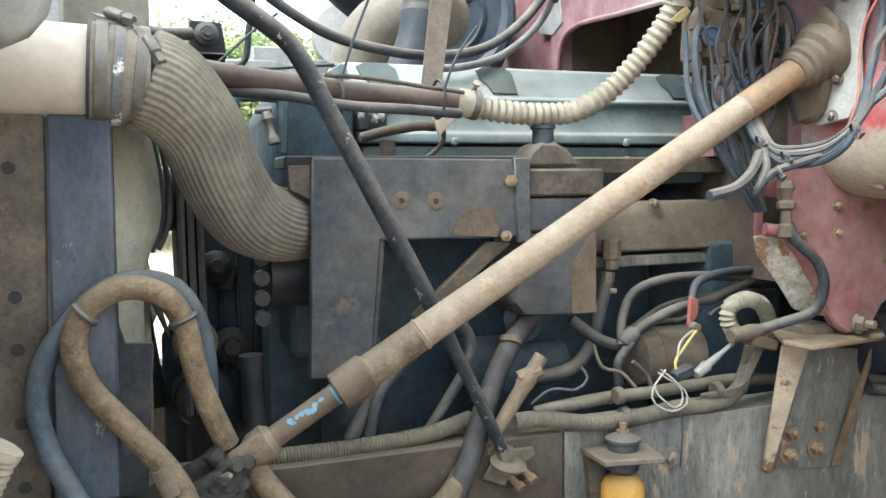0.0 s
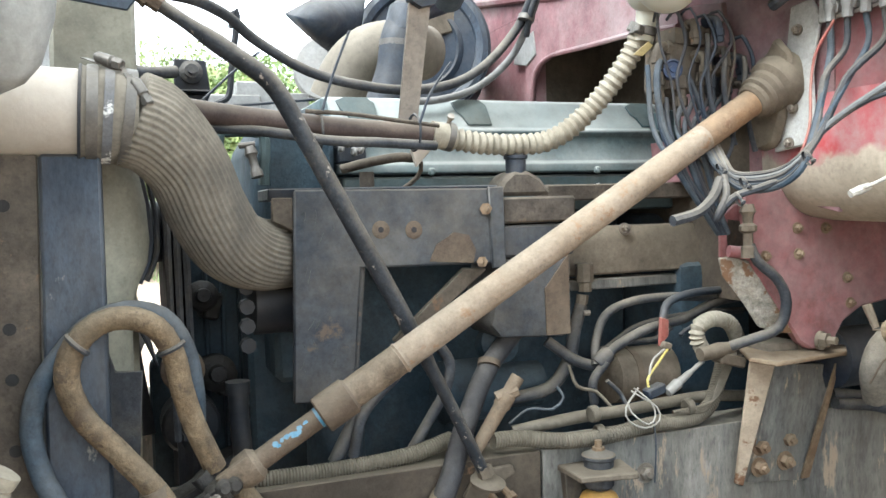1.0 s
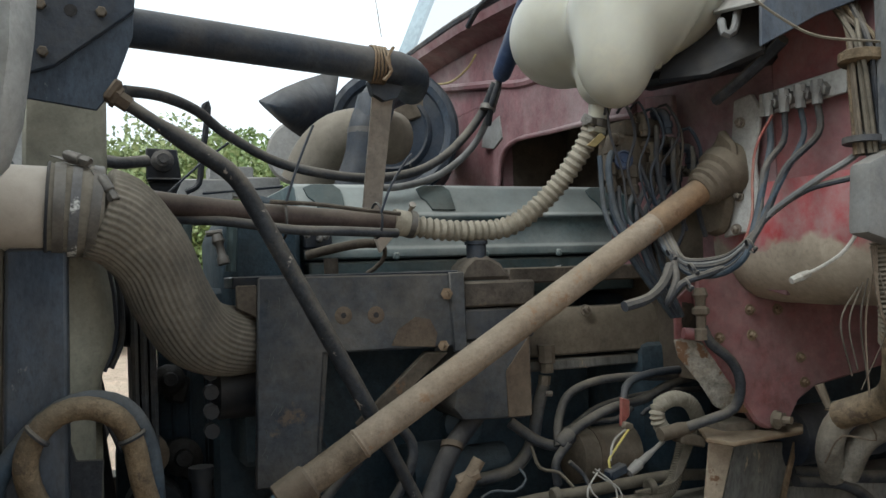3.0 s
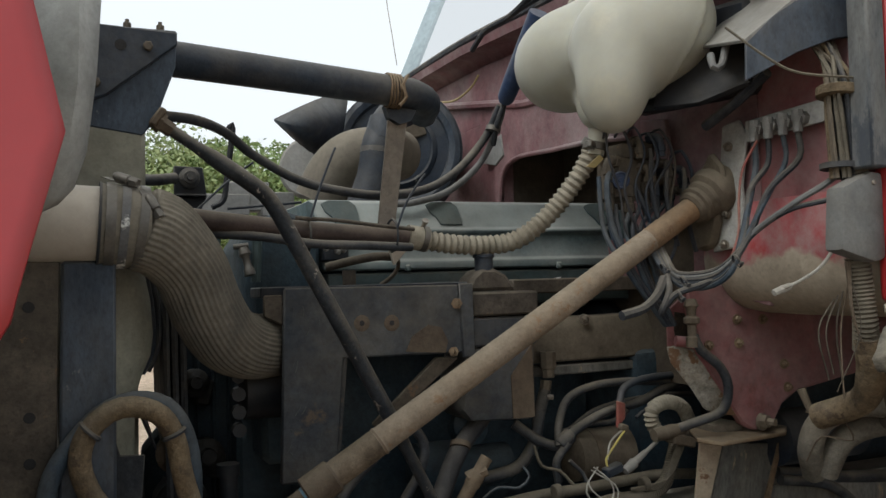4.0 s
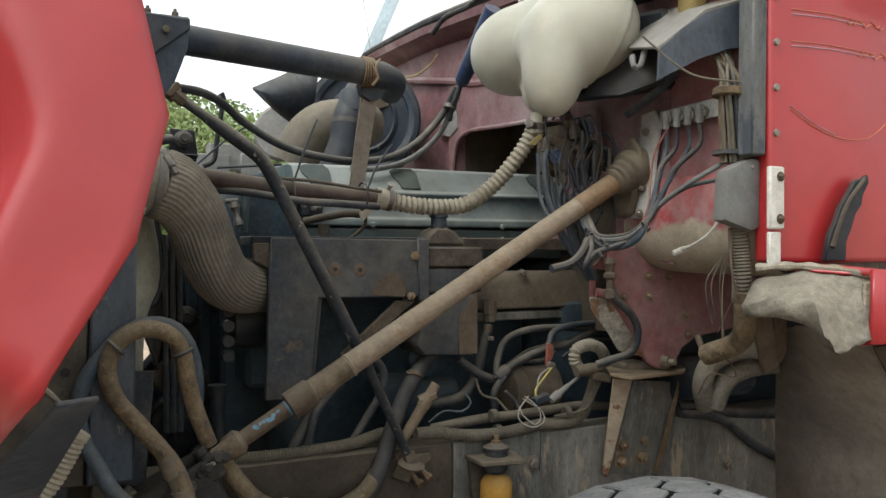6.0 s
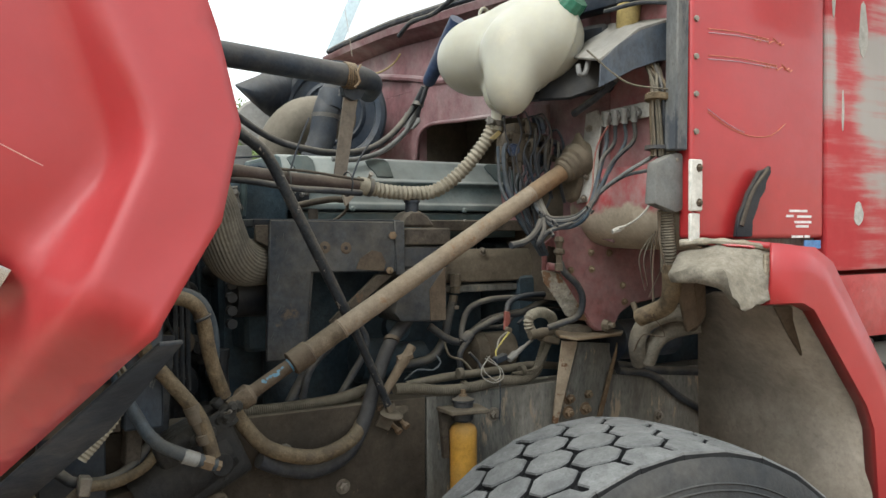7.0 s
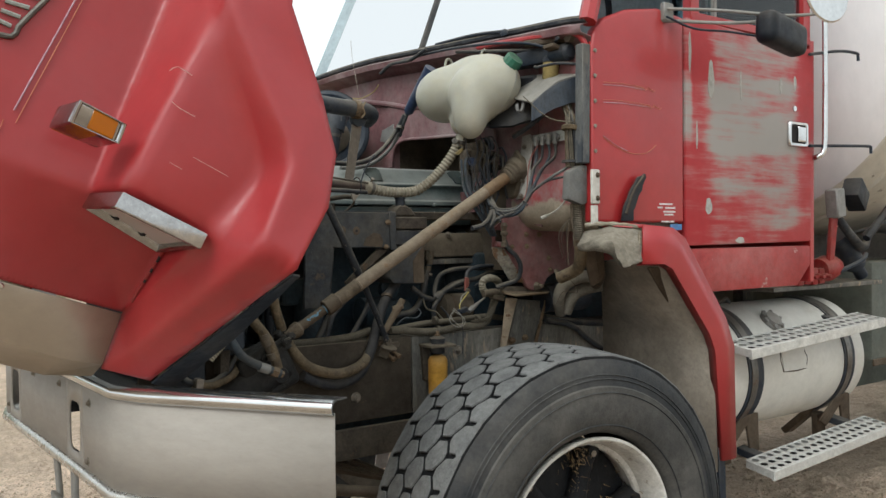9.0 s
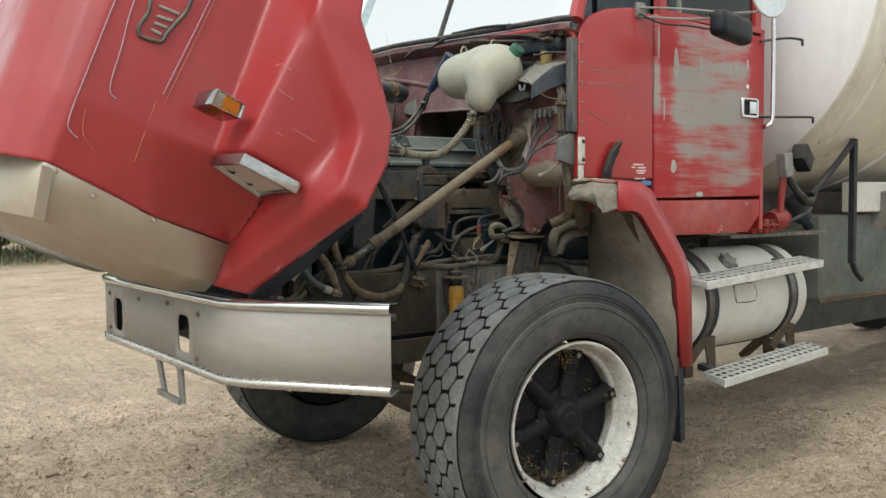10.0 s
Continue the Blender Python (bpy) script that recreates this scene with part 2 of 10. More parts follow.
BRUSHED = surf("dull_stainless_steel", (0.368, 0.333, 0.293), (0.336, 0.304, 0.265), 0.6, scale=2.2, bump=0.05, fine=200, dust=0.22, up=0.1, dust_colour=(0.4, 0.36, 0.31), stretch=(1, 1, 3), speckle=0.1)
ALU = surf("tread_aluminium", (0.68, 0.67, 0.63), (0.58, 0.57, 0.53), 0.45, metal=0.35, scale=12, dust=0.25, bump=0.15)
TANKPAINT = surf("cream_white_tank_paint", (0.68, 0.66, 0.6), (0.6, 0.58, 0.52), 0.4, scale=3, dust=0.2, bump=0.04, grime=(0.36, 0.31, 0.24), grime_amount=0.25, speckle=0.1)
DRUM = surf("weathered_tanker_aluminium", (0.82, 0.80, 0.80), (0.75, 0.73, 0.73), 0.4, scale=1.6, dust=0.08, bump=0.08, stretch=(1, 1, 0.35), grime=(0.55, 0.5, 0.45), grime_amount=0.25, speckle=0.04)
DRUM_DIRTY = surf("stained_tanker_shell", (0.74, 0.70, 0.62), (0.66, 0.62, 0.53), 0.45, scale=2.2, dust=0.1, bump=0.08, stretch=(1, 1, 0.3), grime=(0.34, 0.3, 0.22), grime_amount=0.6, speckle=0.12, wear=(0.2, 0.17, 0.13), wear_amount=0.1, wear_scale=5)
WHITE_RIM = surf("chipped_white_rim_paint", (0.64, 0.62, 0.575), (0.54, 0.515, 0.46), 0.5, scale=10, dust=0.25, bump=0.25, wear=(0.11, 0.06, 0.038), wear_amount=0.26, wear_scale=22, grime=(0.2, 0.15, 0.1), grime_amount=0.42)
WHITE_PLATE = surf("white_painted_hinge", (0.66, 0.64, 0.58), (0.55, 0.52, 0.46), 0.5, scale=14, dust=0.3, bump=0.15, wear=(0.2, 0.09, 0.05), wear_amount=0.15)
TYRE = surf("worn_tyre_rubber", (0.022, 0.025, 0.029), (0.036, 0.039, 0.043), 0.75, scale=5, dust=0.65, up=0.05, bump=0.35, fine=140, dust_colour=(0.2, 0.182, 0.155), grime=(0.016, 0.019, 0.022), grime_amount=0.45, speckle=0.45)
TYRE_SIDE = surf("dusty_tyre_sidewall", (0.05, 0.05, 0.048), (0.078, 0.074, 0.068), 0.75, scale=5, dust=0.9, up=0.05, bump=0.35, fine=140, dust_colour=(0.2, 0.182, 0.155), grime=(0.016, 0.019, 0.022), grime_amount=0.45, speckle=0.45)
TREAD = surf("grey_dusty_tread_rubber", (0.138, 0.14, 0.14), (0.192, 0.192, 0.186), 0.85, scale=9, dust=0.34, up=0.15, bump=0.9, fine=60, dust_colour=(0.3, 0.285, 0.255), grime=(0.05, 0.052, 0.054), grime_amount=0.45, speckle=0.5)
# shade of the narrow tread grooves, put in as a near-black colour
GROOVE_SHADE = surf("tread_groove_shade", (0.011, 0.011, 0.012), (0.02, 0.02, 0.02), 0.9, scale=12, bump=0.3)
YELLOW = surf("yellow_damper_paint", (0.62, 0.33, 0.05), (0.5, 0.26, 0.05), 0.5, scale=10, dust=0.3, bump=0.15, wear=(0.3, 0.2, 0.12), wear_amount=0.2)
GREENCAP = surf("green_cap_plastic", (0.02, 0.12, 0.08), (0.03, 0.16, 0.1), 0.45, scale=12, dust=0.3, bump=0.08)
YELLOWCAP = surf("yellowed_plastic", (0.42, 0.32, 0.12), (0.34, 0.26, 0.11), 0.5, scale=12, dust=0.35, bump=0.1)
BLUE = surf("flaking_blue_paint", (0.05, 0.2, 0.33), (0.09, 0.24, 0.34), 0.6, scale=60, dust=0.5, bump=0.3)
BLUE_BOOT = surf("blue_heat_shrink", (0.028, 0.045, 0.095), (0.04, 0.062, 0.115), 0.5, scale=10, dust=0.35, bump=0.1)
RED_CLIP = surf("red_plastic_clip", (0.25, 0.06, 0.05), (0.17, 0.045, 0.04), 0.5, scale=20, dust=0.5, bump=0.1)
WIRE_WHITE = surf("off_white_wire", (0.42, 0.4, 0.35), (0.32, 0.3, 0.26), 0.5, scale=30, dust=0.35, bump=0.0)
WIRE_YELLOW = surf("yellow_wire", (0.6, 0.5, 0.14), (0.5, 0.42, 0.12), 0.5, scale=30, dust=0.2, bump=0.0)
# near-black that stands in for shade inside holes and behind gaps
INSIDE = surf("near_black_fill", (0.021, 0.021, 0.021), (0.038, 0.035, 0.035), 0.8, scale=6, dust=0.05, bump=0.2)
PAD = surf("old_firewall_insulation", (0.09, 0.07, 0.05), (0.05, 0.04, 0.03), 0.95, scale=9, dust=0.3, bump=1.0, fine=40)
WOOD_BARK = surf("bark", (0.1, 0.075, 0.055), (0.06, 0.045, 0.035), 0.9, scale=10, bump=0.6, fine=30)
RED_SCUFF = surf("scuffed_red_sill_paint", (0.36, 0.028, 0.028), (0.3, 0.03, 0.03), 0.5, scale=4, bump=0.08, dust=0.75, up=0.05, dust_colour=(0.42, 0.22, 0.2), wear=(0.4, 0.3, 0.27), wear_amount=0.12, wear_scale=12)
STRIPE_BLUE = surf("faded_lilac_pinstripe", (0.52, 0.36, 0.42), (0.48, 0.26, 0.3), 0.5, scale=40, bump=0.0)
STRIPE_ORANGE = surf("faded_orange_pinstripe", (0.6, 0.24, 0.14), (0.5, 0.14, 0.09), 0.5, scale=40, bump=0.0)
STICKER = surf("white_sticker", (0.75, 0.72, 0.7), (0.65, 0.6, 0.58), 0.5, scale=30, bump=0.0)
STICKER_BLUE = surf("blue_sticker", (0.09, 0.2, 0.42), (0.12, 0.24, 0.45), 0.5, scale=30, bump=0.0)
SCRATCH = surf("bare_scratch", (0.6, 0.34, 0.3), (0.5, 0.22, 0.2), 0.7, scale=60, bump=0.0)
SCRATCH_DULL = surf("dull_scratched_paint", (0.1, 0.105, 0.1), (0.07, 0.07, 0.065), 0.8, scale=30, bump=0.3)
SCRATCH_GREY = surf("chipped_grey_primer", (0.3, 0.31, 0.27), (0.36, 0.36, 0.33), 0.7, scale=30, bump=0.2)


def clear(name, colour, rough=0.03, ior=1.45, tint=1.0):
    m = bpy.data.materials.new(name)
    m.use_nodes = True
    p = m.node_tree.nodes["Principled BSDF"]
    p.inputs["Base Color"].default_value = (*colour, 1)
    p.inputs["Roughness"].default_value, p.inputs["IOR"].default_value = rough, ior
    p.inputs["Transmission Weight"].default_value = tint
    return m




def thin_glass():
    """A thin pane: it lets light straight through and mirrors a little."""
    m = bpy.data.materials.new("window_glass")
    m.use_nodes = True
    n, l = m.node_tree.nodes, m.node_tree.links
    see, gloss, mix, fr = n.new("ShaderNodeBsdfTransparent"), n.new("ShaderNodeBsdfGlossy"), n.new("ShaderNodeMixShader"), n.new("ShaderNodeFresnel")
    see.inputs[0].default_value = (0.38, 0.52, 0.58, 1)
    gloss.inputs["Roughness"].default_value = 0.04
    fr.inputs["IOR"].default_value = 1.52
    l.new(fr.outputs[0], mix.inputs[0])
    l.new(see.outputs[0], mix.inputs[1])
    l.new(gloss.outputs[0], mix.inputs[2])
    l.new(mix.outputs[0], n["Material Output"].inputs["Surface"])
    return m


GLASS = thin_glass()
AMBER = clear("amber_lens", (0.78, 0.24, 0.01), 0.15, 1.45, 0.45)
LENS = clear("clouded_lamp_lens", (0.5, 0.46, 0.43), 0.3, 1.45, 0.2)
LAMP_CHROME = surf("scratched_lamp_chrome", (0.5, 0.49, 0.48), (0.36, 0.35, 0.34), 0.1, metal=1.0, scale=14, dust=0.06, bump=0.03, speckle=0.25)
STRAW = surf("dry_straw", (0.22, 0.155, 0.08), (0.15, 0.1, 0.05), 0.9, scale=30, bump=0.0)


def milky():
    m = surf("milky_polyethylene", (0.38, 0.37, 0.305), (0.32, 0.305, 0.24), 0.4, speckle=0.04, scale=3, dust=0.22, bump=0.04, dust_colour=(0.6, 0.53, 0.4), grime=(0.55, 0.47, 0.33), grime_amount=0.3)
    p = m.node_tree.nodes["Principled BSDF"]
    p.inputs["Subsurface Weight"].default_value = 0.35
    p.inputs["Subsurface Radius"].default_value = (0.03, 0.025, 0.015)
    return m


MILKY = milky()


def rolled_wall():
    """Red paint above, tan caked dust below, parted by a wandering edge."""
    m = surf("red_wall_caked_tan_below", (0.42, 0.355, 0.27), (0.32, 0.265, 0.2), 0.8, scale=5, dust=0.35, bump=0.2, grime=(0.15, 0.125, 0.1), grime_amount=0.35)
    n, l = m.node_tree.nodes, m.node_tree.links
    p = n["Principled BSDF"]
    src = p.inputs["Base Color"].links[0].from_socket
    tc, sep, tex, add, step, x = (n.new("ShaderNode" + k) for k in ("TexCoord", "SeparateXYZ", "TexNoise", "Math", "MapRange", "Mix"))
    x.data_type = "RGBA"
    l.new(tc.outputs["Object"], sep.inputs[0])
    l.new(tc.outputs["Object"], tex.inputs["Vector"])
    tex.inputs["Scale"].default_value, tex.inputs["Detail"].default_value = 9, 5
    add.operation = "MULTIPLY_ADD"
    l.new(tex.outputs["Fac"], add.inputs[0])
    add.inputs[1].default_value = 0.16
    l.new(sep.outputs[2], add.inputs[2])
    step.inputs[1].default_value, step.inputs[2].default_value = 1.622, 1.634
    l.new(add.outputs[0], step.inputs[0])
    l.new(step.outputs[0], x.inputs[0])
    l.new(src, x.inputs[6])
    # the red above is scuffed to a greyish pink in patches
    pale, fade, patch = n.new("ShaderNodeTexNoise"), n.new("ShaderNodeMapRange"), n.new("ShaderNodeMix")
    patch.data_type = "RGBA"
    pale.inputs["Scale"].default_value, pale.inputs["Detail"].default_value, pale.inputs["Roughness"].default_value = 11, 8, 0.7
    l.new(tc.outputs["Object"], pale.inputs["Vector"])
    fade.inputs[1].default_value, fade.inputs[2].default_value = 0.38, 0.66
    l.new(pale.outputs["Fac"], fade.inputs[0])
    l.new(fade.outputs[0], patch.inputs[0])
    patch.inputs[6].default_value, patch.inputs[7].default_value = (0.3, 0.055, 0.057, 1), (0.3, 0.2, 0.19, 1)
    l.new(patch.outputs[2], x.inputs[7])
    l.new(x.outputs[2], p.inputs["Base Color"])
    return m


ROLLED = rolled_wall()


def door_paint():
    """Red door sanded back to grey primer in level sweeps, with a pink scuffed edge to each."""
    m = surf("sanded_red_door_paint", speckle=0.08, base=(0.36, 0.032, 0.036), alt=(0.32, 0.03, 0.034), rough=0.5, scale=3, bump=0.05, dust=0.2, up=0.05, dust_colour=(0.45, 0.2, 0.19))
    n, l = m.node_tree.nodes, m.node_tree.links
    p = n["Principled BSDF"]
    src = p.inputs["Base Color"].links[0].from_socket
    tc, sep = n.new("ShaderNodeTexCoord"), n.new("ShaderNodeSeparateXYZ")
    l.new(tc.outputs["Object"], sep.inputs[0])
    px, pz = sep.outputs[0], sep.outputs[2]

    def mth(op, a, b=0.0):
        x = n.new("ShaderNodeMath")
        x.operation = op
        for i, v in ((0, a), (1, b)):
            if isinstance(v, (int, float)):
                x.inputs[i].default_value = v
            else:
                l.new(v, x.inputs[i])
        return x.outputs[0]

    def ramp(v, a, b, c=0.0, d=1.0):
        r = n.new("ShaderNodeMapRange")
        r.interpolation_type = "SMOOTHSTEP"
        for i, k in zip((1, 2, 3, 4), (a, b, c, d)):
            r.inputs[i].default_value = k
        l.new(v, r.inputs[0])
        return r.outputs[0]

    def streaks(sx, sz, detail, off):
        mp, t = n.new("ShaderNodeMapping"), n.new("ShaderNodeTexNoise")
        mp.inputs["Scale"].default_value, mp.inputs["Location"].default_value = (sx, 1, sz), (off, 0, off)
        mp.inputs["Rotation"].default_value = (0, radians(2), 0)
        l.new(tc.outputs["Object"], mp.inputs[0])
        l.new(mp.outputs[0], t.inputs["Vector"])
        t.inputs["Scale"].default_value, t.inputs["Detail"].default_value, t.inputs["Roughness"].default_value = 1.0, detail, 0.58
        return t.outputs["Fac"]

    # the sanded field: broad over the upper door, thin below the handle
    across = mth("MULTIPLY", ramp(px, 2.31, 2.42), ramp(px, 2.88, 2.98, 1.0, 0.0))
    upward = mth("MULTIPLY", ramp(pz, 1.66, 1.80, 0.42, 1.0), ramp(pz, 2.12, 2.2, 1.0, 0.6))
    field = mth("MULTIPLY", across, upward)
    edge = mth("MULTIPLY", ramp(px, 2.262, 2.285, 1.0, 0.0), ramp(pz, 1.6, 2.0, 0.0, 0.8))
    field = mth("MAXIMUM", field, edge)
    lift = mth("MULTIPLY", mth("SUBTRACT", field, 0.5), 0.28)
    value = mth("ADD", mth("ADD", streaks(1.7, 12, 5, 0.3), mth("MULTIPLY", mth("SUBTRACT", streaks(5, 7, 5, 2.0), 0.5), 0.4)), lift)
    fine = mth("MULTIPLY", mth("SUBTRACT", streaks(2.5, 60, 3, 5.0), 0.5), 0.26)
    value = mth("ADD", value, fine)
    for lo, hi, amount, colour in ((0.34, 0.56, 0.55, (0.39, 0.15, 0.145, 1)), (0.42, 0.68, 0.82, (0.272, 0.3, 0.272, 1))):
        x = n.new("ShaderNodeMix")
        x.data_type = "RGBA"
        l.new(ramp(value, lo, hi, 0.0, amount), x.inputs[0])
        l.new(src, x.inputs[6])
        x.inputs[7].default_value = colour
        src = x.outputs[2]
    l.new(src, p.inputs["Base Color"])
    return m


RED_DOOR = door_paint()


def ground_material():
    """Packed dirt: broad tones, clods, and a sandy grain over them."""
    m = surf("packed_sandy_dirt", (0.83, 0.645, 0.485), (0.73, 0.56, 0.41), 0.95, scale=1.3, bump=1.0, fine=14, grime=(0.27, 0.19, 0.12), grime_amount=0.45)
    n, l = m.node_tree.nodes, m.node_tree.links
    p = n["Principled BSDF"]
    src = p.inputs["Base Color"].links[0].from_socket
    co = n.new("ShaderNodeTexCoord")
    # darker grit, and broad pale drifts of finer sand
    for size, lo, hi, amount, colour in ((70, 0.54, 0.6, 0.6, (0.22, 0.15, 0.1, 1)), (26, 0.56, 0.62, 0.5, (0.32, 0.23, 0.15, 1)), (6, 0.52, 0.66, 0.3, (0.46, 0.35, 0.24, 1)), (0.8, 0.45, 0.65, 0.6, (0.62, 0.5, 0.36, 1))):
        t, r, x = n.new("ShaderNodeTexNoise"), n.new("ShaderNodeMapRange"), n.new("ShaderNodeMix")
        t.inputs["Scale"].default_value, t.inputs["Detail"].default_value, t.inputs["Roughness"].default_value = size, 5, 0.65
        l.new(co.outputs["Object"], t.inputs["Vector"])
        r.inputs[1].default_value, r.inputs[2].default_value, r.inputs[4].default_value = lo, hi, amount
        l.new(t.outputs["Fac"], r.inputs[0])
        x.data_type = "RGBA"
        l.new(r.outputs[0], x.inputs[0])
        l.new(src, x.inputs[6])
        x.inputs[7].default_value = colour
        src = x.outputs[2]
    l.new(src, p.inputs["Base Color"])
    coarse = [x for x in n if x.type == "BUMP"][0]
    coarse.inputs["Distance"].default_value = 0.085
    tc, grain, fine = n.new("ShaderNodeTexCoord"), n.new("ShaderNodeTexNoise"), n.new("ShaderNodeBump")
    grain.inputs["Scale"].default_value, grain.inputs["Detail"].default_value, grain.inputs["Roughness"].default_value = 70, 6, 0.75
    l.new(tc.outputs["Object"], grain.inputs["Vector"])
    l.new(grain.outputs["Fac"], fine.inputs["Height"])
    fine.inputs["Strength"].default_value, fine.inputs["Distance"].default_value = 1.0, 0.018
    l.new(coarse.outputs[0], fine.inputs["Normal"])
    l.new(fine.outputs[0], n["Principled BSDF"].inputs["Normal"])
    return m


GROUND = ground_material()


def leaf_material(name, a, b):
    m = bpy.data.materials.new(name)
    m.use_nodes = True
    n, l = m.node_tree.nodes, m.node_tree.links
    p = n["Principled BSDF"]
    geo, ramp = n.new("ShaderNodeNewGeometry"), n.new("ShaderNodeMix")
    ramp.data_type = "RGBA"
    ramp.inputs[6].default_value, ramp.inputs[7].default_value = (*a, 1), (*b, 1)
    l.new(geo.outputs["Random Per Island"], ramp.inputs[0])
    l.new(ramp.outputs[2], p.inputs["Base Color"])
    p.inputs["Roughness"].default_value = 0.7
    p.inputs["Transmission Weight"].default_value = 0.0
    p.inputs["Subsurface Weight"].default_value = 0.0
    return m


LEAF = leaf_material("spring_leaves", (0.17, 0.22, 0.08), (0.32, 0.37, 0.17))
LEAF_DARK = leaf_material("dull_leaves", (0.13, 0.2, 0.06), (0.24, 0.3, 0.11))


# ---- mesh tools ----
def part(name, bm, mat, parent=None, label="", angle=38):
    me = bpy.data.meshes.new(name)
    bm.to_mesh(me)
    bm.free()
    for one in (mat if isinstance(mat, (list, tuple)) else [mat]):
        me.materials.append(one)
    me.shade_smooth()
    me.set_sharp_from_angle(angle=radians(angle))
    ob = new(name, me)
    if parent:
        ob.parent = parent
        ob.matrix_parent_inverse = Matrix.Translation(-parent.location)
    if label:
        tagged(ob, label)
    return ob


def thing(name, label, category, at, group="", kind=""):
    ob = new(name)
    ob.location = at
    ob.empty_display_size = 0.03
    return tagged(ob, label, category, group, kind)


def solo(name, bm, mat, label, category, group="", kind="", angle=38):
    return tagged(part(name, bm, mat, None, "", angle), label, category, group, kind)


def spline(pts, step=0.012):
    """Points at even steps along a smooth curve through pts."""
    v = [Vector(p) for p in pts]
    if len(v) == 2:
        k = max(1, int((v[1] - v[0]).length / step))
        return [v[0].lerp(v[1], i / k) for i in range(k + 1)]
    v = [2 * v[0] - v[1]] + v + [2 * v[-1] - v[-2]]
    out = []
    for i in range(1, len(v) - 2):
        a, b, c, d = v[i - 1:i + 3]
        k = max(2, int((c - b).length / step))
        for j in range(k):
            t = j / k
            out.append(0.5 * (2 * b + (c - a) * t + (2 * a - 5 * b + 4 * c - d) * t * t + (3 * b - a - 3 * c + d) * t ** 3))
    out.append(v[-2])
    return out


def sweep(path, ring, caps=True):
    """Sweep a ring, given as ring(s, i) -> list of (u, v), along path."""
    bm = bmesh.new()
    up = Vector((0.13, 0.2, 1)).normalized()
    rows, s, last = [], 0.0, None
    for i, p in enumerate(path):
        t = (path[min(i + 1, len(path) - 1)] - path[max(i - 1, 0)]).normalized()
        if last is None:
            side = t.cross(up if abs(t.dot(up)) < 0.9 else Vector((1, 0, 0))).normalized()
        else:
            s += (p - path[i - 1]).length
            side = (side - t * side.dot(t)).normalized()
        last, other = t, side.cross(t)
        rows.append([bm.verts.new(p + side * a + other * b) for a, b in ring(s, i)])
    for a, b in zip(rows, rows[1:]):
        for j in range(len(a)):
            k = (j + 1) % len(a)
            bm.faces.new((a[j], a[k], b[k], b[j]))
    if caps:
        bm.faces.new(rows[0][::-1])
        bm.faces.new(rows[-1])
    bmesh.ops.recalc_face_normals(bm, faces=bm.faces)
    return bm


def tube(pts, r, n=12, step=0.012, caps=True):
    """A round tube through pts; r is a radius or a function of the length run."""
    ang = [math.tau * k / n for k in range(n)]
    return sweep(spline(pts, step), lambda s, i: [((r(s) if callable(r) else r) * math.cos(a), (r(s) if callable(r) else r) * math.sin(a)) for a in ang], caps)


def ribbed(pts, r, pitch, depth, n=14):
    """A corrugated hose: round ribs a pitch apart."""
    return tube(pts, lambda s: r + depth * math.cos(math.tau * s / pitch), n, pitch / 4)


def lathe(origin, axis, profile, n=24, turn=0.0, caps=True):
    """A turned body: profile is a list of (along, radius) from origin along axis."""
    bm, o, t = bmesh.new(), Vector(origin), Vector(axis).normalized()
    side = t.cross(Vector((0.1, 0.15, 1)) if abs(t.z) < 0.9 else Vector((1, 0.1, 0))).normalized()
    other = t.cross(side)
    rows = []
    for h, r in profile:
        if r < 1e-5:
            rows.append([bm.verts.new(o + t * h)])
        else:
            rows.append([bm.verts.new(o + t * h + side * r * math.cos(turn + math.tau * k / n) + other * r * math.sin(turn + math.tau * k / n)) for k in range(n)])
    for a, b in zip(rows, rows[1:]):
        for j in range(n):
            k = (j + 1) % n
            if len(a) == 1 and len(b) == 1:
                break
            if len(a) == 1:
                bm.faces.new((a[0], b[k], b[j]))
            elif len(b) == 1:
                bm.faces.new((a[j], a[k], b[0]))
            else:
                bm.faces.new((a[j], a[k], b[k], b[j]))
    for row, back in ((rows[0], True), (rows[-1], False)):
        if caps and len(row) > 1 and len(rows) > 1:
            bm.faces.new(row[::-1] if back else row)
    bmesh.ops.recalc_face_normals(bm, faces=bm.faces)
    return bm


def soften(bm, w, seg=1):
    if w:
        bmesh.ops.bevel(bm, geom=[e for e in bm.edges if e.calc_face_angle(0) > 0.5], offset=w, segments=seg, profile=0.6, affect="EDGES", clamp_overlap=True)
    return bm


def prism(pts, axis, a, b, bevel=0.002, seg=1):
    """An outline, in the two other axes, drawn from a to b along axis."""
    bm = bmesh.new()
    put = {"y": lambda p, v: (p[0], v, p[1]), "x": lambda p, v: (v, p[0], p[1]), "z": lambda p, v: (p[0], p[1], v)}[axis]
    lo, hi = [bm.verts.new(put(p, a)) for p in pts], [bm.verts.new(put(p, b)) for p in pts]
    bm.faces.new(lo)
    bm.faces.new(hi[::-1])
    for i in range(len(pts)):
        j = (i + 1) % len(pts)
        bm.faces.new((lo[i], hi[i], hi[j], lo[j]))
    bmesh.ops.recalc_face_normals(bm, faces=bm.faces)
    return soften(bm, bevel, seg)


def box(c, s, rot=(0, 0, 0), bevel=0.003, seg=1):
    bm = bmesh.new()
    bmesh.ops.create_cube(bm, size=1)
    bmesh.ops.scale(bm, vec=s, verts=bm.verts)
    soften(bm, bevel, seg)
    bmesh.ops.transform(bm, matrix=pose(*c, *rot), verts=bm.verts)
    return bm


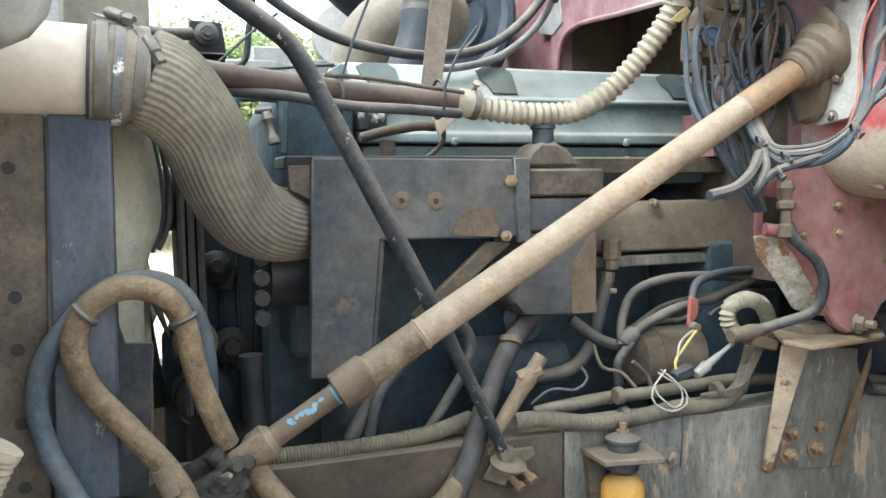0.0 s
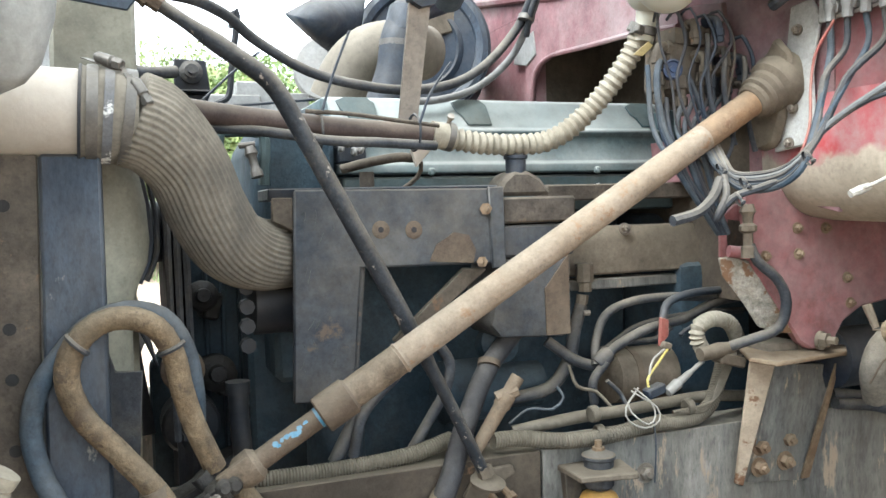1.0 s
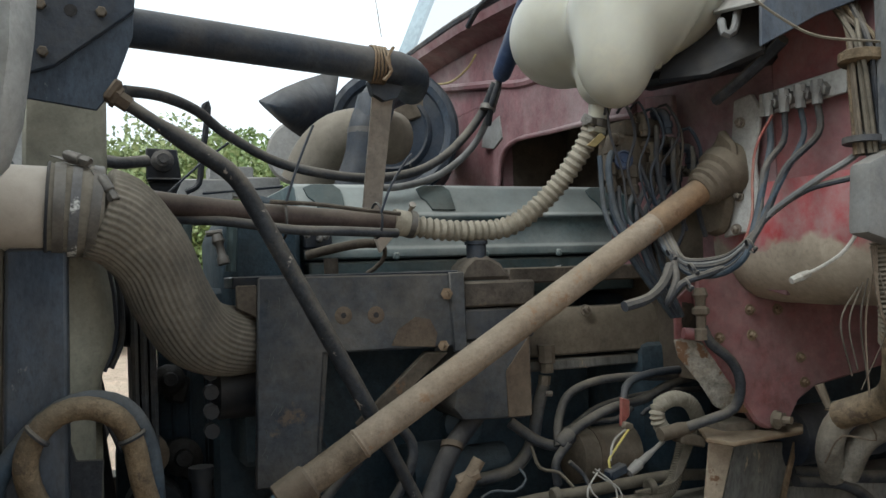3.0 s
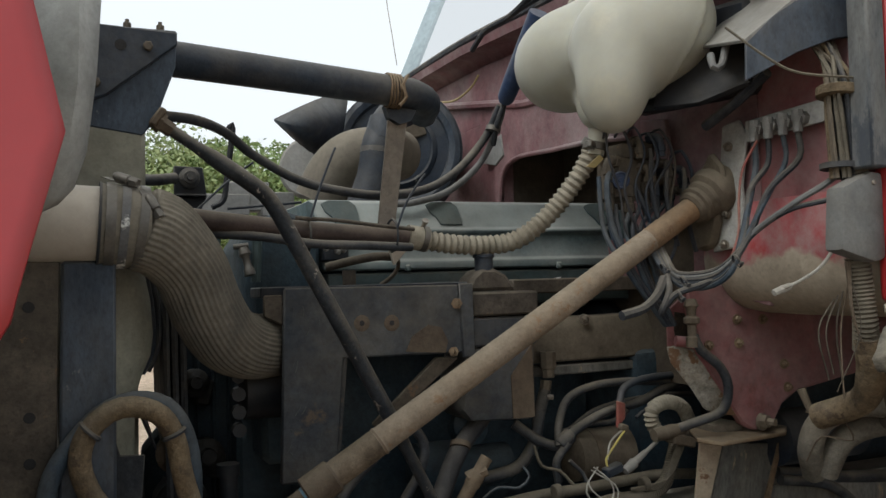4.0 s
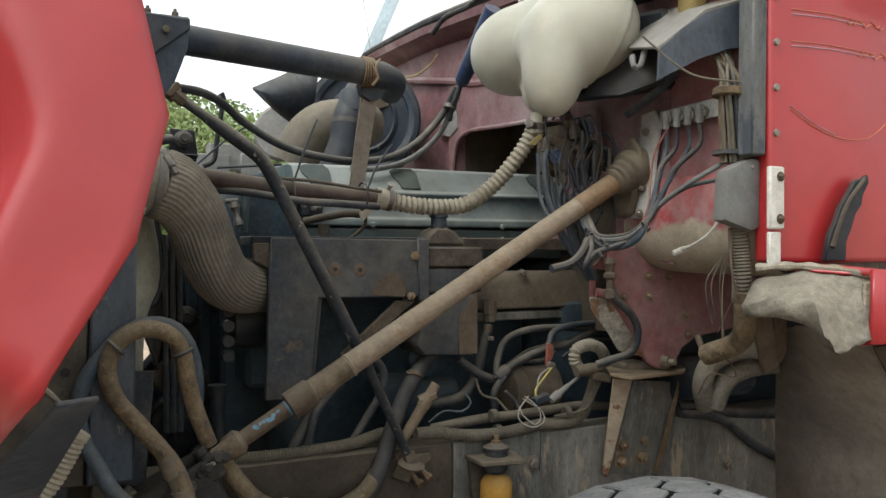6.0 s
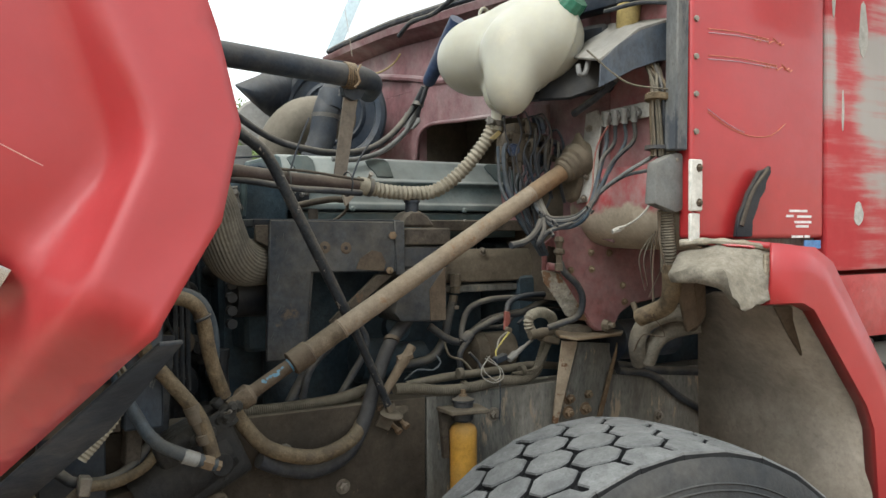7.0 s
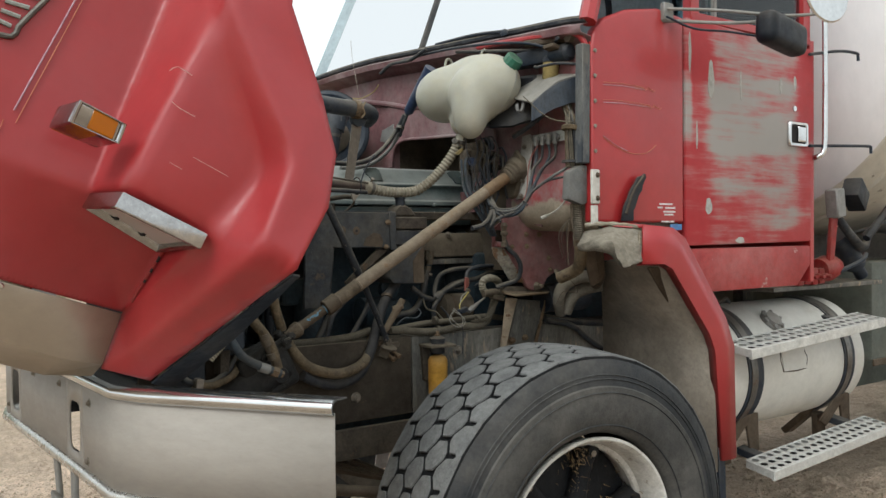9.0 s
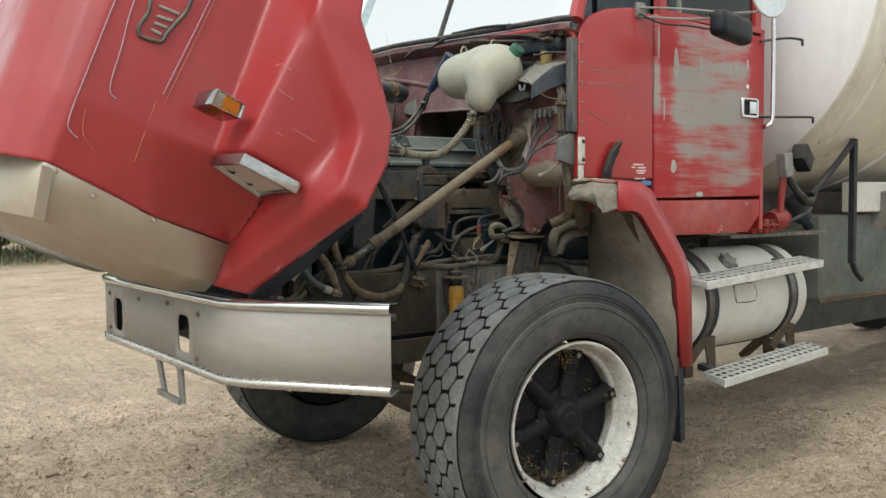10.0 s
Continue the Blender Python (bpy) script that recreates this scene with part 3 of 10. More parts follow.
def slab(pts, depth, bevel=0.0015):
    """A sheet through a ring of 3D points, depth thick along its normal."""
    bm = bmesh.new()
    v = [Vector(p) for p in pts]
    nrm = Vector((0, 0, 0))
    for i in range(len(v)):
        nrm += v[i].cross(v[(i + 1) % len(v)])
    off = nrm.normalized() * depth
    lo, hi = [bm.verts.new(p) for p in v], [bm.verts.new(p + off) for p in v]
    bm.faces.new(lo[::-1])
    bm.faces.new(hi)
    for i in range(len(v)):
        j = (i + 1) % len(v)
        bm.faces.new((lo[i], lo[j], hi[j], hi[i]))
    bmesh.ops.recalc_face_normals(bm, faces=bm.faces)
    return soften(bm, bevel)


def join(*bms):
    out = bmesh.new()
    for bm in bms:
        me = bpy.data.meshes.new("joined")
        bm.to_mesh(me)
        bm.free()
        out.from_mesh(me)
        bpy.data.meshes.remove(me)
    return out


def bolt(at, axis, r=0.009, h=0.007, washer=True):
    """A hexagon head, with its washer and the stub of its thread."""
    o, t = Vector(at), Vector(axis).normalized()
    made = [lathe(o, t, [(0, r), (h, r), (h + 0.001, r * 0.8)], 6)]
    if washer:
        made.append(lathe(o - t * 0.002, t, [(0, r * 1.5), (0.002, r * 1.5)], 14))
        made.append(lathe(o, t, [(0, r * 0.5), (h * 1.7, r * 0.5)], 8))
    return join(*made)


def sheet(rows):
    """A grid of quads from rows of points."""
    bm = bmesh.new()
    g = [[bm.verts.new(p) for p in row] for row in rows]
    for a, b in zip(g, g[1:]):
        for j in range(len(a) - 1):
            bm.faces.new((a[j], a[j + 1], b[j + 1], b[j]))
    return bm


def thicken(ob, t, offset=-1.0, second=0):
    mod = ob.modifiers.new("thickness", "SOLIDIFY")
    mod.thickness, mod.offset, mod.material_offset, mod.material_offset_rim = t, offset, second, 0
    return ob



# ---- ground ----
def ground_sheet():
    rows = []
    xs = sorted({round(v, 3) for v in [*np.linspace(-2.2, 3.4, 260), *np.linspace(-3, 7, 101), *np.linspace(-40, 50, 31), -1200, -300, 300, 1200]})
    ys = sorted({round(v, 3) for v in [*np.linspace(-0.4, 3.2, 170), *np.linspace(-2, 6, 81), *np.linspace(-40, 60, 31), -1200, -300, 300, 1200]})
    for y in ys:
        row = []
        for x in xs:
            near = math.exp(-((x - 1.5) ** 2 + (y - 2) ** 2) / 300)
            z = near * (0.02 * noise.noise((x * 0.9, y * 0.9, 0)) + 0.016 * noise.noise((x * 3.1, y * 3.1, 4)) + 0.018 * noise.noise((x * 8, y * 11, 7)) + 0.017 * noise.noise((x * 17, y * 23, 2)) + 0.014 * noise.noise((x * 43, y * 43, 5)))
            # old wheel ruts along the truck
            for rut in (0.55, -1.3, 4.6):
                z -= 0.02 * near * math.exp(-((y - rut - 0.12 * math.sin(x * 0.7)) / 0.14) ** 2)
            row.append((x, y, z - 0.012 * near))
        rows.append(row)
    return sheet(rows)


ground = solo("ground", ground_sheet(), GROUND, "packed sandy dirt yard with soft ruts and pebbles", "ground", kind="structure", angle=180)


def scatter(places, sizes, shape, faces, seed, flat=(1, 1, 1)):
    """One mesh of many small turned copies of a shape, at places, each of its own size."""
    rs = np.random.RandomState(seed)
    n, k = len(places), len(shape)
    q = rs.normal(size=(n, 4))
    q /= np.linalg.norm(q, axis=1)[:, None]
    w, x, y, z = q.T
    rot = np.stack([1 - 2 * (y * y + z * z), 2 * (x * y - z * w), 2 * (x * z + y * w), 2 * (x * y + z * w), 1 - 2 * (x * x + z * z), 2 * (y * z - x * w), 2 * (x * z - y * w), 2 * (y * z + x * w), 1 - 2 * (x * x + y * y)], axis=1).reshape(n, 3, 3)
    pts = np.einsum("nij,kj->nki", rot, np.array(shape)) * np.array(sizes)[:, None, None] * np.array(flat) + np.array(places)[:, None, :]
    me = bpy.data.meshes.new("scatter")
    me.from_pydata(pts.reshape(-1, 3).tolist(), [], [tuple(v + k * i for v in f) for i in range(n) for f in faces])
    bm = bmesh.new()
    bm.from_mesh(me)
    bpy.data.meshes.remove(me)
    return bm


def pebbles():
    rs = np.random.RandomState(5)
    n = 9000
    places = np.stack([rs.uniform(-2.0, 4.5, n), rs.uniform(-0.6, 5.0, n), np.full(n, -0.004)], axis=1)
    octa = [(1, 0, 0), (-0.9, 0.1, 0), (0, 0.8, 0.1), (0.1, -0.85, 0), (0, 0, 0.7), (0, 0.1, -0.6)]
    return scatter(places, rs.choice((0.004, 0.005, 0.005, 0.006, 0.007, 0.009, 0.012), n), octa, [(0, 2, 4), (2, 1, 4), (1, 3, 4), (3, 0, 4), (2, 0, 5), (1, 2, 5), (3, 1, 5), (0, 3, 5)], 6)


solo("pebbles", pebbles(), surf("dirt_clods", (0.46, 0.36, 0.25), (0.34, 0.26, 0.175), 0.95, scale=4, bump=0.4), "small pale stones scattered over the dirt", "stones", kind="stuff")


def clods():
    """Flat crumbs of the same dirt, half sunk in it."""
    rs = np.random.RandomState(17)
    n = 20000
    places = np.stack([rs.uniform(-2.2, 4.6, n), rs.uniform(-0.6, 4.6, n), np.full(n, -0.012)], axis=1)
    octa = [(1, 0, 0), (-0.9, 0.2, 0), (0.1, 0.8, 0.1), (0.1, -0.85, 0), (0.2, 0.1, 0.6), (0, 0.1, -0.5), (-0.5, -0.3, 0.5)]
    return scatter(places, rs.choice((0.01, 0.014, 0.018, 0.024, 0.036), n, p=(0.46, 0.3, 0.15, 0.07, 0.02)), octa, [(0, 2, 4), (2, 1, 6), (2, 6, 4), (1, 3, 6), (6, 3, 4), (3, 0, 4), (2, 0, 5), (1, 2, 5), (3, 1, 5), (0, 3, 5)], 18, (1, 1, 0.62))


solo("dirt_crumbs", clods(), GROUND, "crumbs of sandy dirt half sunk in the yard", "dirt", kind="stuff", angle=60)


# ---- chassis ----
def channel(y, side, x0, x1, z0, z1, depth=0.08, t=0.008):
    """A C-shaped rail, open towards the middle of the truck."""
    return prism([(y, z0), (y + side * depth, z0), (y + side * depth, z0 + t), (y + side * t, z0 + t), (y + side * t, z1 - t), (y + side * depth, z1 - t), (y + side * depth, z1), (y, z1)],
                 "x", x0, x1, 0.0015)


chassis = thing("truck_chassis", "weathered black steel ladder frame of the truck, brown with dust", "truck frame", (1.5, 2.43, 0.8))
part("front_side_rail", channel(2.0, 1, 0.5, 1.42, 0.82, 1.085), RAIL_BROWN, chassis, "dust-brown front end of the side rail")
part("side_rail", channel(2.0, 1, 1.424, 9.0, 0.82, 1.085), RAIL, chassis)
part("side_rail", channel(2.86, -1, 0.5, 9.0, 0.82, 1.085), RAIL, chassis)
part("cross_member", box((0.62, 2.43, 0.93), (0.09, 0.84, 0.2)), BROWN, chassis)
part("cross_member", box((2.3, 2.43, 0.95), (0.09, 0.84, 0.2)), RAIL, chassis)
part("front_axle", tube([(1.58, 1.72, 0.5), (1.58, 1.95, 0.46), (1.58, 2.43, 0.4), (1.58, 2.91, 0.46), (1.58, 3.14, 0.5)], 0.055, 12, 0.05), BROWN, chassis)
for y in (2.04, 2.82):
    part("leaf_spring", join(*[tube([(1.58 - 0.62 + k * 0.08, y, 0.72 - k * 0.012), (1.58, y, 0.56 - k * 0.012), (1.58 + 0.62 - k * 0.08, y, 0.72 - k * 0.012)], 0.011, 4, 0.1) for k in range(4)]), RUST_DARK, chassis)
part("rail_plate", prism([(1.02, 0.80), (1.5, 0.80), (1.45, 0.70), (1.1, 0.70)], "y", 1.99, 2.01), BROWN, chassis)
part("axle_scrap", slab([(1.60, 2.56, 0.47), (1.62, 2.57, 0.56), (1.66, 2.6, 0.615), (1.72, 2.6, 0.60), (1.70, 2.59, 0.55), (1.66, 2.57, 0.46)], 0.006, 0.001), STICKER, chassis, "pale torn plastic scrap on the axle")
part("drag_link", tube([(0.95, 1.95, 0.66), (1.5, 1.85, 0.55)], 0.018), RUST_DARK, chassis)
for x, z in ((1.06, 1.0), (1.2, 0.9), (1.62, 1.02), (1.72, 0.9), (2.2, 0.95), (2.5, 0.95)):
    part("rail_bolt", bolt((x, 1.998, z), (0, -1, 0), 0.012, 0.009), STEEL, chassis)


# ---- wheels ----
WHEEL_R, WHEEL_Z = 0.552, 0.545


plain_part = part
STEER = radians(4)


def wheel(at, face):
    """A wide single front wheel; face -1 turns its outer side to -y."""
    cx, cy, cz = at
    ax = (0, -face, 0)
    pin = Vector((cx, cy - face * 0.17, cz))
    turn_by = Matrix.Translation(pin) @ Matrix.Rotation(-STEER, 4, "Z") @ Matrix.Translation(-pin)

    def part(name, bm, *rest):
        bmesh.ops.transform(bm, matrix=turn_by, verts=bm.verts)
        return plain_part(name, bm, *rest)

    # the carcass, from the inner side to the outer
    prof = [(-0.33, 0.33), (-0.352, 0.36), (-0.365, 0.43), (-0.358, 0.49), (-0.34, 0.52), (-0.325, 0.531), (-0.165, 0.536), (-0.012, 0.532), (-0.003, 0.531), (0.004, 0.52), (0.01, 0.505), (0.016, 0.485), (0.02, 0.466), (0.021, 0.457)]
    flat = [(0.021, 0.457), (0.0255, 0.453), (0.029, 0.425), (0.031, 0.40), (0.029, 0.37), (0.023, 0.345), (0.014, 0.331), (0.006, 0.322), (-0.015, 0.316)]
    w = tyre = part("front_wheel", lathe((cx, cy, cz), (0, face, 0), prof, 128, 0.0, False), TYRE, chassis, "wide worn truck tyre on a chipped white deep-dish rim" if face < 0 else "wide worn truck tyre with a greasy black inner side")
    part("sidewall", lathe((cx, cy, cz), (0, face, 0), flat, 128, 0.0, False), TYRE_SIDE, tyre, "brown-grey dusty sidewall")
    # ribs round the sidewall
    part("sidewall_ribs", join(*[lathe((cx, cy, cz), (0, face, 0), [(h, r - 0.002), (h + 0.003, r), (h, r + 0.002)], 128, 0.0, False) for h, r in ((0.0155, 0.488), (0.0185, 0.476), (0.0275, 0.438), (0.0245, 0.345))]), TYRE, tyre)
    part("tread_base", lathe((cx, cy, cz), (0, face, 0), [(-0.335, 0.522), (-0.318, 0.5335), (-0.165, 0.5405), (-0.013, 0.5335), (0.0, 0.526)], 128, 0.0, False), GROOVE_SHADE, tyre)
    # six-sided tread blocks in five staggered rows, the outer ones run out into the shoulders
    mid, wide, count, rng = -0.165, 0.064, 34, random.Random(3)
    half = math.pi * WHEEL_R / count

    def at_tread(arc, y, drop):
        rad = WHEEL_R - 0.0075 * ((y - mid) / 0.16) ** 2 - drop
        a = (arc + 0.22 * (y - mid)) / WHEEL_R
        return (cx + rad * math.sin(a), cy + face * y, cz + rad * math.cos(a))

    bm = bmesh.new()
    for r in range(5):
        y0 = mid + (r - 2) * wide
        for k in range(count):
            arc0 = (2 * k + r % 2) * half
            h1, h2, g = 0.015, 0.0365, half - 0.0062
            ring = [(g, h1), (0.012, h2), (-0.012, h2), (-g, h1), (-g, -h1), (-0.012, -h2), (0.012, -h2), (g, -h1)]
            if r == 4:
                ring = [(half, 0.033), (-half, 0.033), (-half, 0.02), (-g, 0.014), (-g, -h1), (-0.012, -h2), (0.012, -h2), (g, -h1), (g, 0.014), (half, 0.02)]
            if r == 0:
                ring = [(g, h1), (0.012, h2), (-0.012, h2), (-g, h1), (-g, -0.014), (-half, -0.02), (-half, -0.033), (half, -0.033), (half, -0.02), (g, -0.014)]
            ring = [(u + rng.uniform(-0.0012, 0.0012) * (abs(u) < half), v + rng.uniform(-0.0012, 0.0012)) for u, v in ring]
            worn = rng.uniform(-0.0005, 0.0008)
            loops = []
            for inset, drop in ((0.0, 0.022), (0.0003, 0.004), (0.0028, worn)):
                loops.append([bm.verts.new(at_tread(arc0 + u * (1 - inset / half * (abs(u) < half)), y0 + v * (1 - inset / h2), drop)) for u, v in ring])
            for lo, hi in zip(loops, loops[1:]):
                for i in range(len(ring)):
                    j = (i + 1) % len(ring)
                    # lower block walls take the near-black too, painting in the groove's shade
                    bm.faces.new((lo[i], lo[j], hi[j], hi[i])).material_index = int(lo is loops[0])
            hub = bm.verts.new(at_tread(arc0, y0, worn))
            for i in range(len(ring)):
                bm.faces.new((loops[-1][i], loops[-1][(i + 1) % len(ring)], hub))
    bmesh.ops.recalc_face_normals(bm, faces=bm.faces)
    tagged(part("tread", bm, [TREAD, GROOVE_SHADE], tyre, "worn six-sided tread blocks, grey with dust", 35), kind="stuff")
    # dished rim
    # the far wheel's rim is near-black where the near one is white
    part("rim", lathe((cx, cy, cz), (0, face, 0), [(-0.012, 0.304), (0.003, 0.308), (0.008, 0.3065), (0.008, 0.299), (-0.003, 0.291), (-0.02, 0.286), (-0.075, 0.277), (-0.08, 0.265), (-0.088, 0.261), (-0.096, 0.265),
                                                            (-0.096, 0.276), (-0.27, 0.29), (-0.33, 0.316), (-0.33, 0.296), (-0.09, 0.272)], 96, 0.0, False), WHITE_RIM if face < 0 else WHEEL_BLACK, w)
    part("wheel_disc", lathe((cx, cy, cz), (0, face, 0), [(-0.15, 0.272), (-0.13, 0.262), (-0.125, 0.2), (-0.115, 0.12), (-0.115, 0.0)], 48), WHEEL_BLACK, w, "black wheel centre caked with grease and dirt")
    part("hub", lathe((cx, cy, cz), (0, face, 0), [(-0.12, 0.115), (-0.1, 0.108), (-0.09, 0.082), (-0.05, 0.066), (-0.042, 0.063), (-0.036, 0.056), (-0.036, 0.03), (-0.032, 0.025), (-0.032, 0.0)], 32), WHEEL_BLACK, w)
    for k in range(6):
        a = math.tau * (k + 0.25) / 6
        arm = [(cx + math.sin(a) * r, cy - face * d, cz + math.cos(a) * r) for r, d in ((0.08, 0.112), (0.14, 0.108), (0.20, 0.105), (0.255, 0.108))]
        part("spoke", tube(arm, lambda q: 0.03 + 0.01 * abs(q - 0.09) / 0.09, 12, 0.02), WHEEL_BLACK, w)
        part("rim_clamp", box((cx + math.sin(a) * 0.25, cy - face * 0.078, cz + math.cos(a) * 0.25), (0.04, 0.03, 0.032), (0, math.degrees(a), 0), 0.006, 2), WHEEL_BLACK, w)
        part("wheel_nut", bolt((cx + math.sin(a) * 0.246, cy - face * 0.061, cz + math.cos(a) * 0.246), ax if face < 0 else (0, 1, 0), 0.01, 0.014, False), STEEL, w)
    part("brake_drum", lathe((cx, cy, cz), (0, face, 0), [(-0.2, 0.2), (-0.36, 0.24), (-0.372, 0.302), (-0.38, 0.302), (-0.39, 0.24), (-0.43, 0.2), (-0.43, 0.0)], 40), WHEEL_BLACK, w)
    # dry weeds stuck in the rim
    bm, rng = bmesh.new(), random.Random(9)
    for k in range(620):
        a = rng.choice((rng.gauss(0.0, 0.13), rng.gauss(3.5, 0.35), rng.gauss(3.5, 0.45), rng.gauss(3.3, 0.6), rng.uniform(0, 6.28)))
        r0 = rng.uniform(0.21, 0.27) if k % 4 else rng.uniform(0.12, 0.26)
        p = Vector((cx + math.sin(a) * r0, cy - face * rng.uniform(0.05, 0.085), cz + math.cos(a) * r0))
        q = p + Vector((rng.uniform(-1, 1), rng.uniform(-0.6, 0.6), rng.uniform(-1, 1))) * rng.uniform(0.008, 0.028)
        e = Vector((0.0007, 0, 0.0007)) * rng.uniform(0.5, 1.6)
        bm.faces.new([bm.verts.new(v) for v in (p - e, p + e, q + e * 0.4, q - e * 0.4)])
    tagged(part("dry_straw", bm, STRAW, w, "dry straw caught in the rim"), kind="stuff")
    return w


wheel((1.58, 1.285, WHEEL_Z), -1)
# its outer side looks away on the far side
wheel((1.58, 3.64, WHEEL_Z), 1)


# ---- bumper ----
def bumper():
    b = thing("front_bumper", "dull stainless steel front bumper with swept ends and tow holes", "bumper", (0.4, 2.43, 0.77))
    plan = [(0.745, 1.285), (0.43, 1.70), (0.385, 1.80), (0.31, 3.05), (0.33, 3.16), (0.62, 3.575)]
    segs = []
    for (ax, ay), (bx, by) in zip(plan, plan[1:]):
        segs.append((Vector((ax, ay, 0)), Vector((bx, by, 0))))
    bm, z0, z1 = bmesh.new(), 0.79, 1.03

    def holed(p, q, holes):
        """A face from p to q, with round-cornered slots given as (from, to) along y."""
        put = lambda y, z: bm.verts.new((p.x + (q.x - p.x) * (y - p.y) / (q.y - p.y), y, z))
        y = p.y
        for y0, y1 in [*holes, (None, None)]:
            edge = q.y if y0 is None else y0 - 0.03
            bm.faces.new([put(y, z0), put(edge, z0), put(edge, z1), put(y, z1)])
            if y0 is None:
                break
            my, mz, hy, hz = (y0 + y1) / 2, 0.897, (y1 - y0) / 2, 0.072
            n = 32
            inner, outer = [], []
            for k in range(n):
                a = math.tau * (k + 0.5) / n
                c, si = math.cos(a), math.sin(a)
                inner.append(put(my + hy * math.copysign(abs(c) ** 0.45, c), mz + hz * math.copysign(abs(si) ** 0.45, si)))
                m = 1 / max(abs(c), abs(si))
                zz = mz + si * m * ((z1 - mz) if si > 0 else (mz - z0))
                outer.append(put(my + c * m * (hy + 0.03), zz))
            corners = {n // 8: (1, z1), 3 * n // 8: (-1, z1), 5 * n // 8: (-1, z0), 7 * n // 8: (1, z0)}
            for k in range(n):
                j = (k + 1) % n
                bm.faces.new((inner[k], inner[j], outer[j], outer[k]))
                if j in corners:
                    sy, cz = corners[j]
                    bm.faces.new((outer[k], outer[j], put(my + sy * (hy + 0.03), cz)))
            y = y1 + 0.03

    for i, (p, q) in enumerate(segs):
        holed(p, q, [(2.09, 2.20), (2.84, 2.95)] if i == 2 else [])
    bmesh.ops.remove_doubles(bm, verts=bm.verts, dist=0.0005)
    bm.normal_update()
    for f in bm.faces:
        if f.normal.x > 0:
            f.normal_flip()
    thicken(part("face_plate", bm, BRUSHED, b, "", 30), 0.005, 0.0)
    for z, s in ((z1, 1), (z0, -1)):
        path = [Vector((x, y, z)) for x, y in plan]
        path = [p for a, c in zip(path, path[1:]) for p in [a.lerp(c, k / 4) for k in range(4)]] + [path[-1]]
        ring = [(-0.001, -0.004), (-0.007, -0.003), (-0.012, 0.003), (-0.0135, 0.010), (-0.011, 0.017), (-0.004, 0.022), (0.006, 0.023), (0.055, 0.019), (0.055, 0.016), (0.006, 0.019), (-0.002, 0.018), (-0.0075, 0.014), (-0.009, 0.009), (-0.006, 0.002), (0.003, -0.002)]
        bm2 = bmesh.new()
        rows = []
        for k, p in enumerate(path):
            t = (path[min(k + 1, len(path) - 1)] - path[max(k - 1, 0)]).normalized()
            back = Vector((t.y, -t.x, 0))
            rows.append([bm2.verts.new(p + back * (1.25 * u) + Vector((0, 0, s * v * 1.35))) for u, v in ring])
        for a, c in zip(rows, rows[1:]):
            for j in range(len(ring)):
                k = (j + 1) % len(ring)
                bm2.faces.new((a[j], a[k], c[k], c[j]))
        bm2.faces.new(rows[0])
        bm2.faces.new(rows[-1][::-1])
        bmesh.ops.recalc_face_normals(bm2, faces=bm2.faces)
        part("top_lip" if s > 0 else "bottom_lip", bm2, CHROME if s > 0 else POLISHED, b, "rolled bright steel edge", 60)
    for y, z in ((2.30, 1.0), (2.0, 0.985), (2.62, 0.99), (2.02, 0.82), (3.0, 0.985), (3.0, 0.83)):
        part("bumper_bolt", bolt((0.385 - 0.06 * (y - 1.8) - 0.003, y, z), (-1, 0, 0), 0.009, 0.005), STEEL, b)
    for ya, yb in ((2.58, 2.45), (2.29, 2.23)):
        part("tow_tongue", slab([(0.375, ya, 0.78), (0.375, ya - 0.055, 0.78), (0.365, yb - 0.045, 0.62), (0.365, yb, 0.62)], 0.014, 0.003), GREYMETAL, b)
    part("tow_bar", slab([(0.366, 2.46, 0.635), (0.366, 2.46, 0.61), (0.366, 2.20, 0.615), (0.366, 2.20, 0.64)], 0.016, 0.003), GREYMETAL, b)
    # dark box added behind the far slot, painting in its shade
    part("painted_hole_shade", box((0.36, 2.94, 0.9), (0.012, 0.26, 0.2)), BLACK, b)
    part("bumper_bracket", box((0.50, 2.1, 0.9), (0.2, 0.03, 0.16)), BLACK, b)
    part("bumper_bracket", box((0.50, 2.76, 0.9), (0.2, 0.03, 0.16)), BLACK, b)
    # dark plate added behind the slots so that they stay black
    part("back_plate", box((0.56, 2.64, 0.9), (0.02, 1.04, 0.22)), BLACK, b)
    return b


bumper()


# ---- tilted hood ----
HOOD_MID = 2.43


def lerp3(a, b, t):
    return tuple(a[i] + (b[i] - a[i]) * t for i in range(3))


# the flank with the badge: rows from its lower edge to the top, each from the front crease to the fender's root
FLANK = [[(-0.18, 1.63, 1.507), (0.113, 1.64, 1.348), (0.402, 1.765, 1.249)],
         [(-0.105, 1.605, 1.70), (0.08, 1.60, 1.62), (0.285, 1.565, 1.54)],
         [(-0.002, 1.60, 1.98), (0.235, 1.57, 2.0), (0.475, 1.555, 2.03)],
         [(0.13, 1.60, 2.33), (0.36, 1.57, 2.34), (0.60, 1.555, 2.35)]]


def flank(u, v, off=0.0):
    """A point of the flank: u from the crease to the fender, v up it; v = 2/3 at the height of the last row but one."""
    i = min(int(v * 3), 2)
    f = v * 3 - i
    j = min(int(u * 2), 1)
    g = u * 2 - j
    p = lerp3(lerp3(FLANK[i][j], FLANK[i][j + 1], g), lerp3(FLANK[i + 1][j], FLANK[i + 1][j + 1], g), f)
    return (p[0] - 0.25 * off, p[1] - off, p[2] - 0.12 * off)


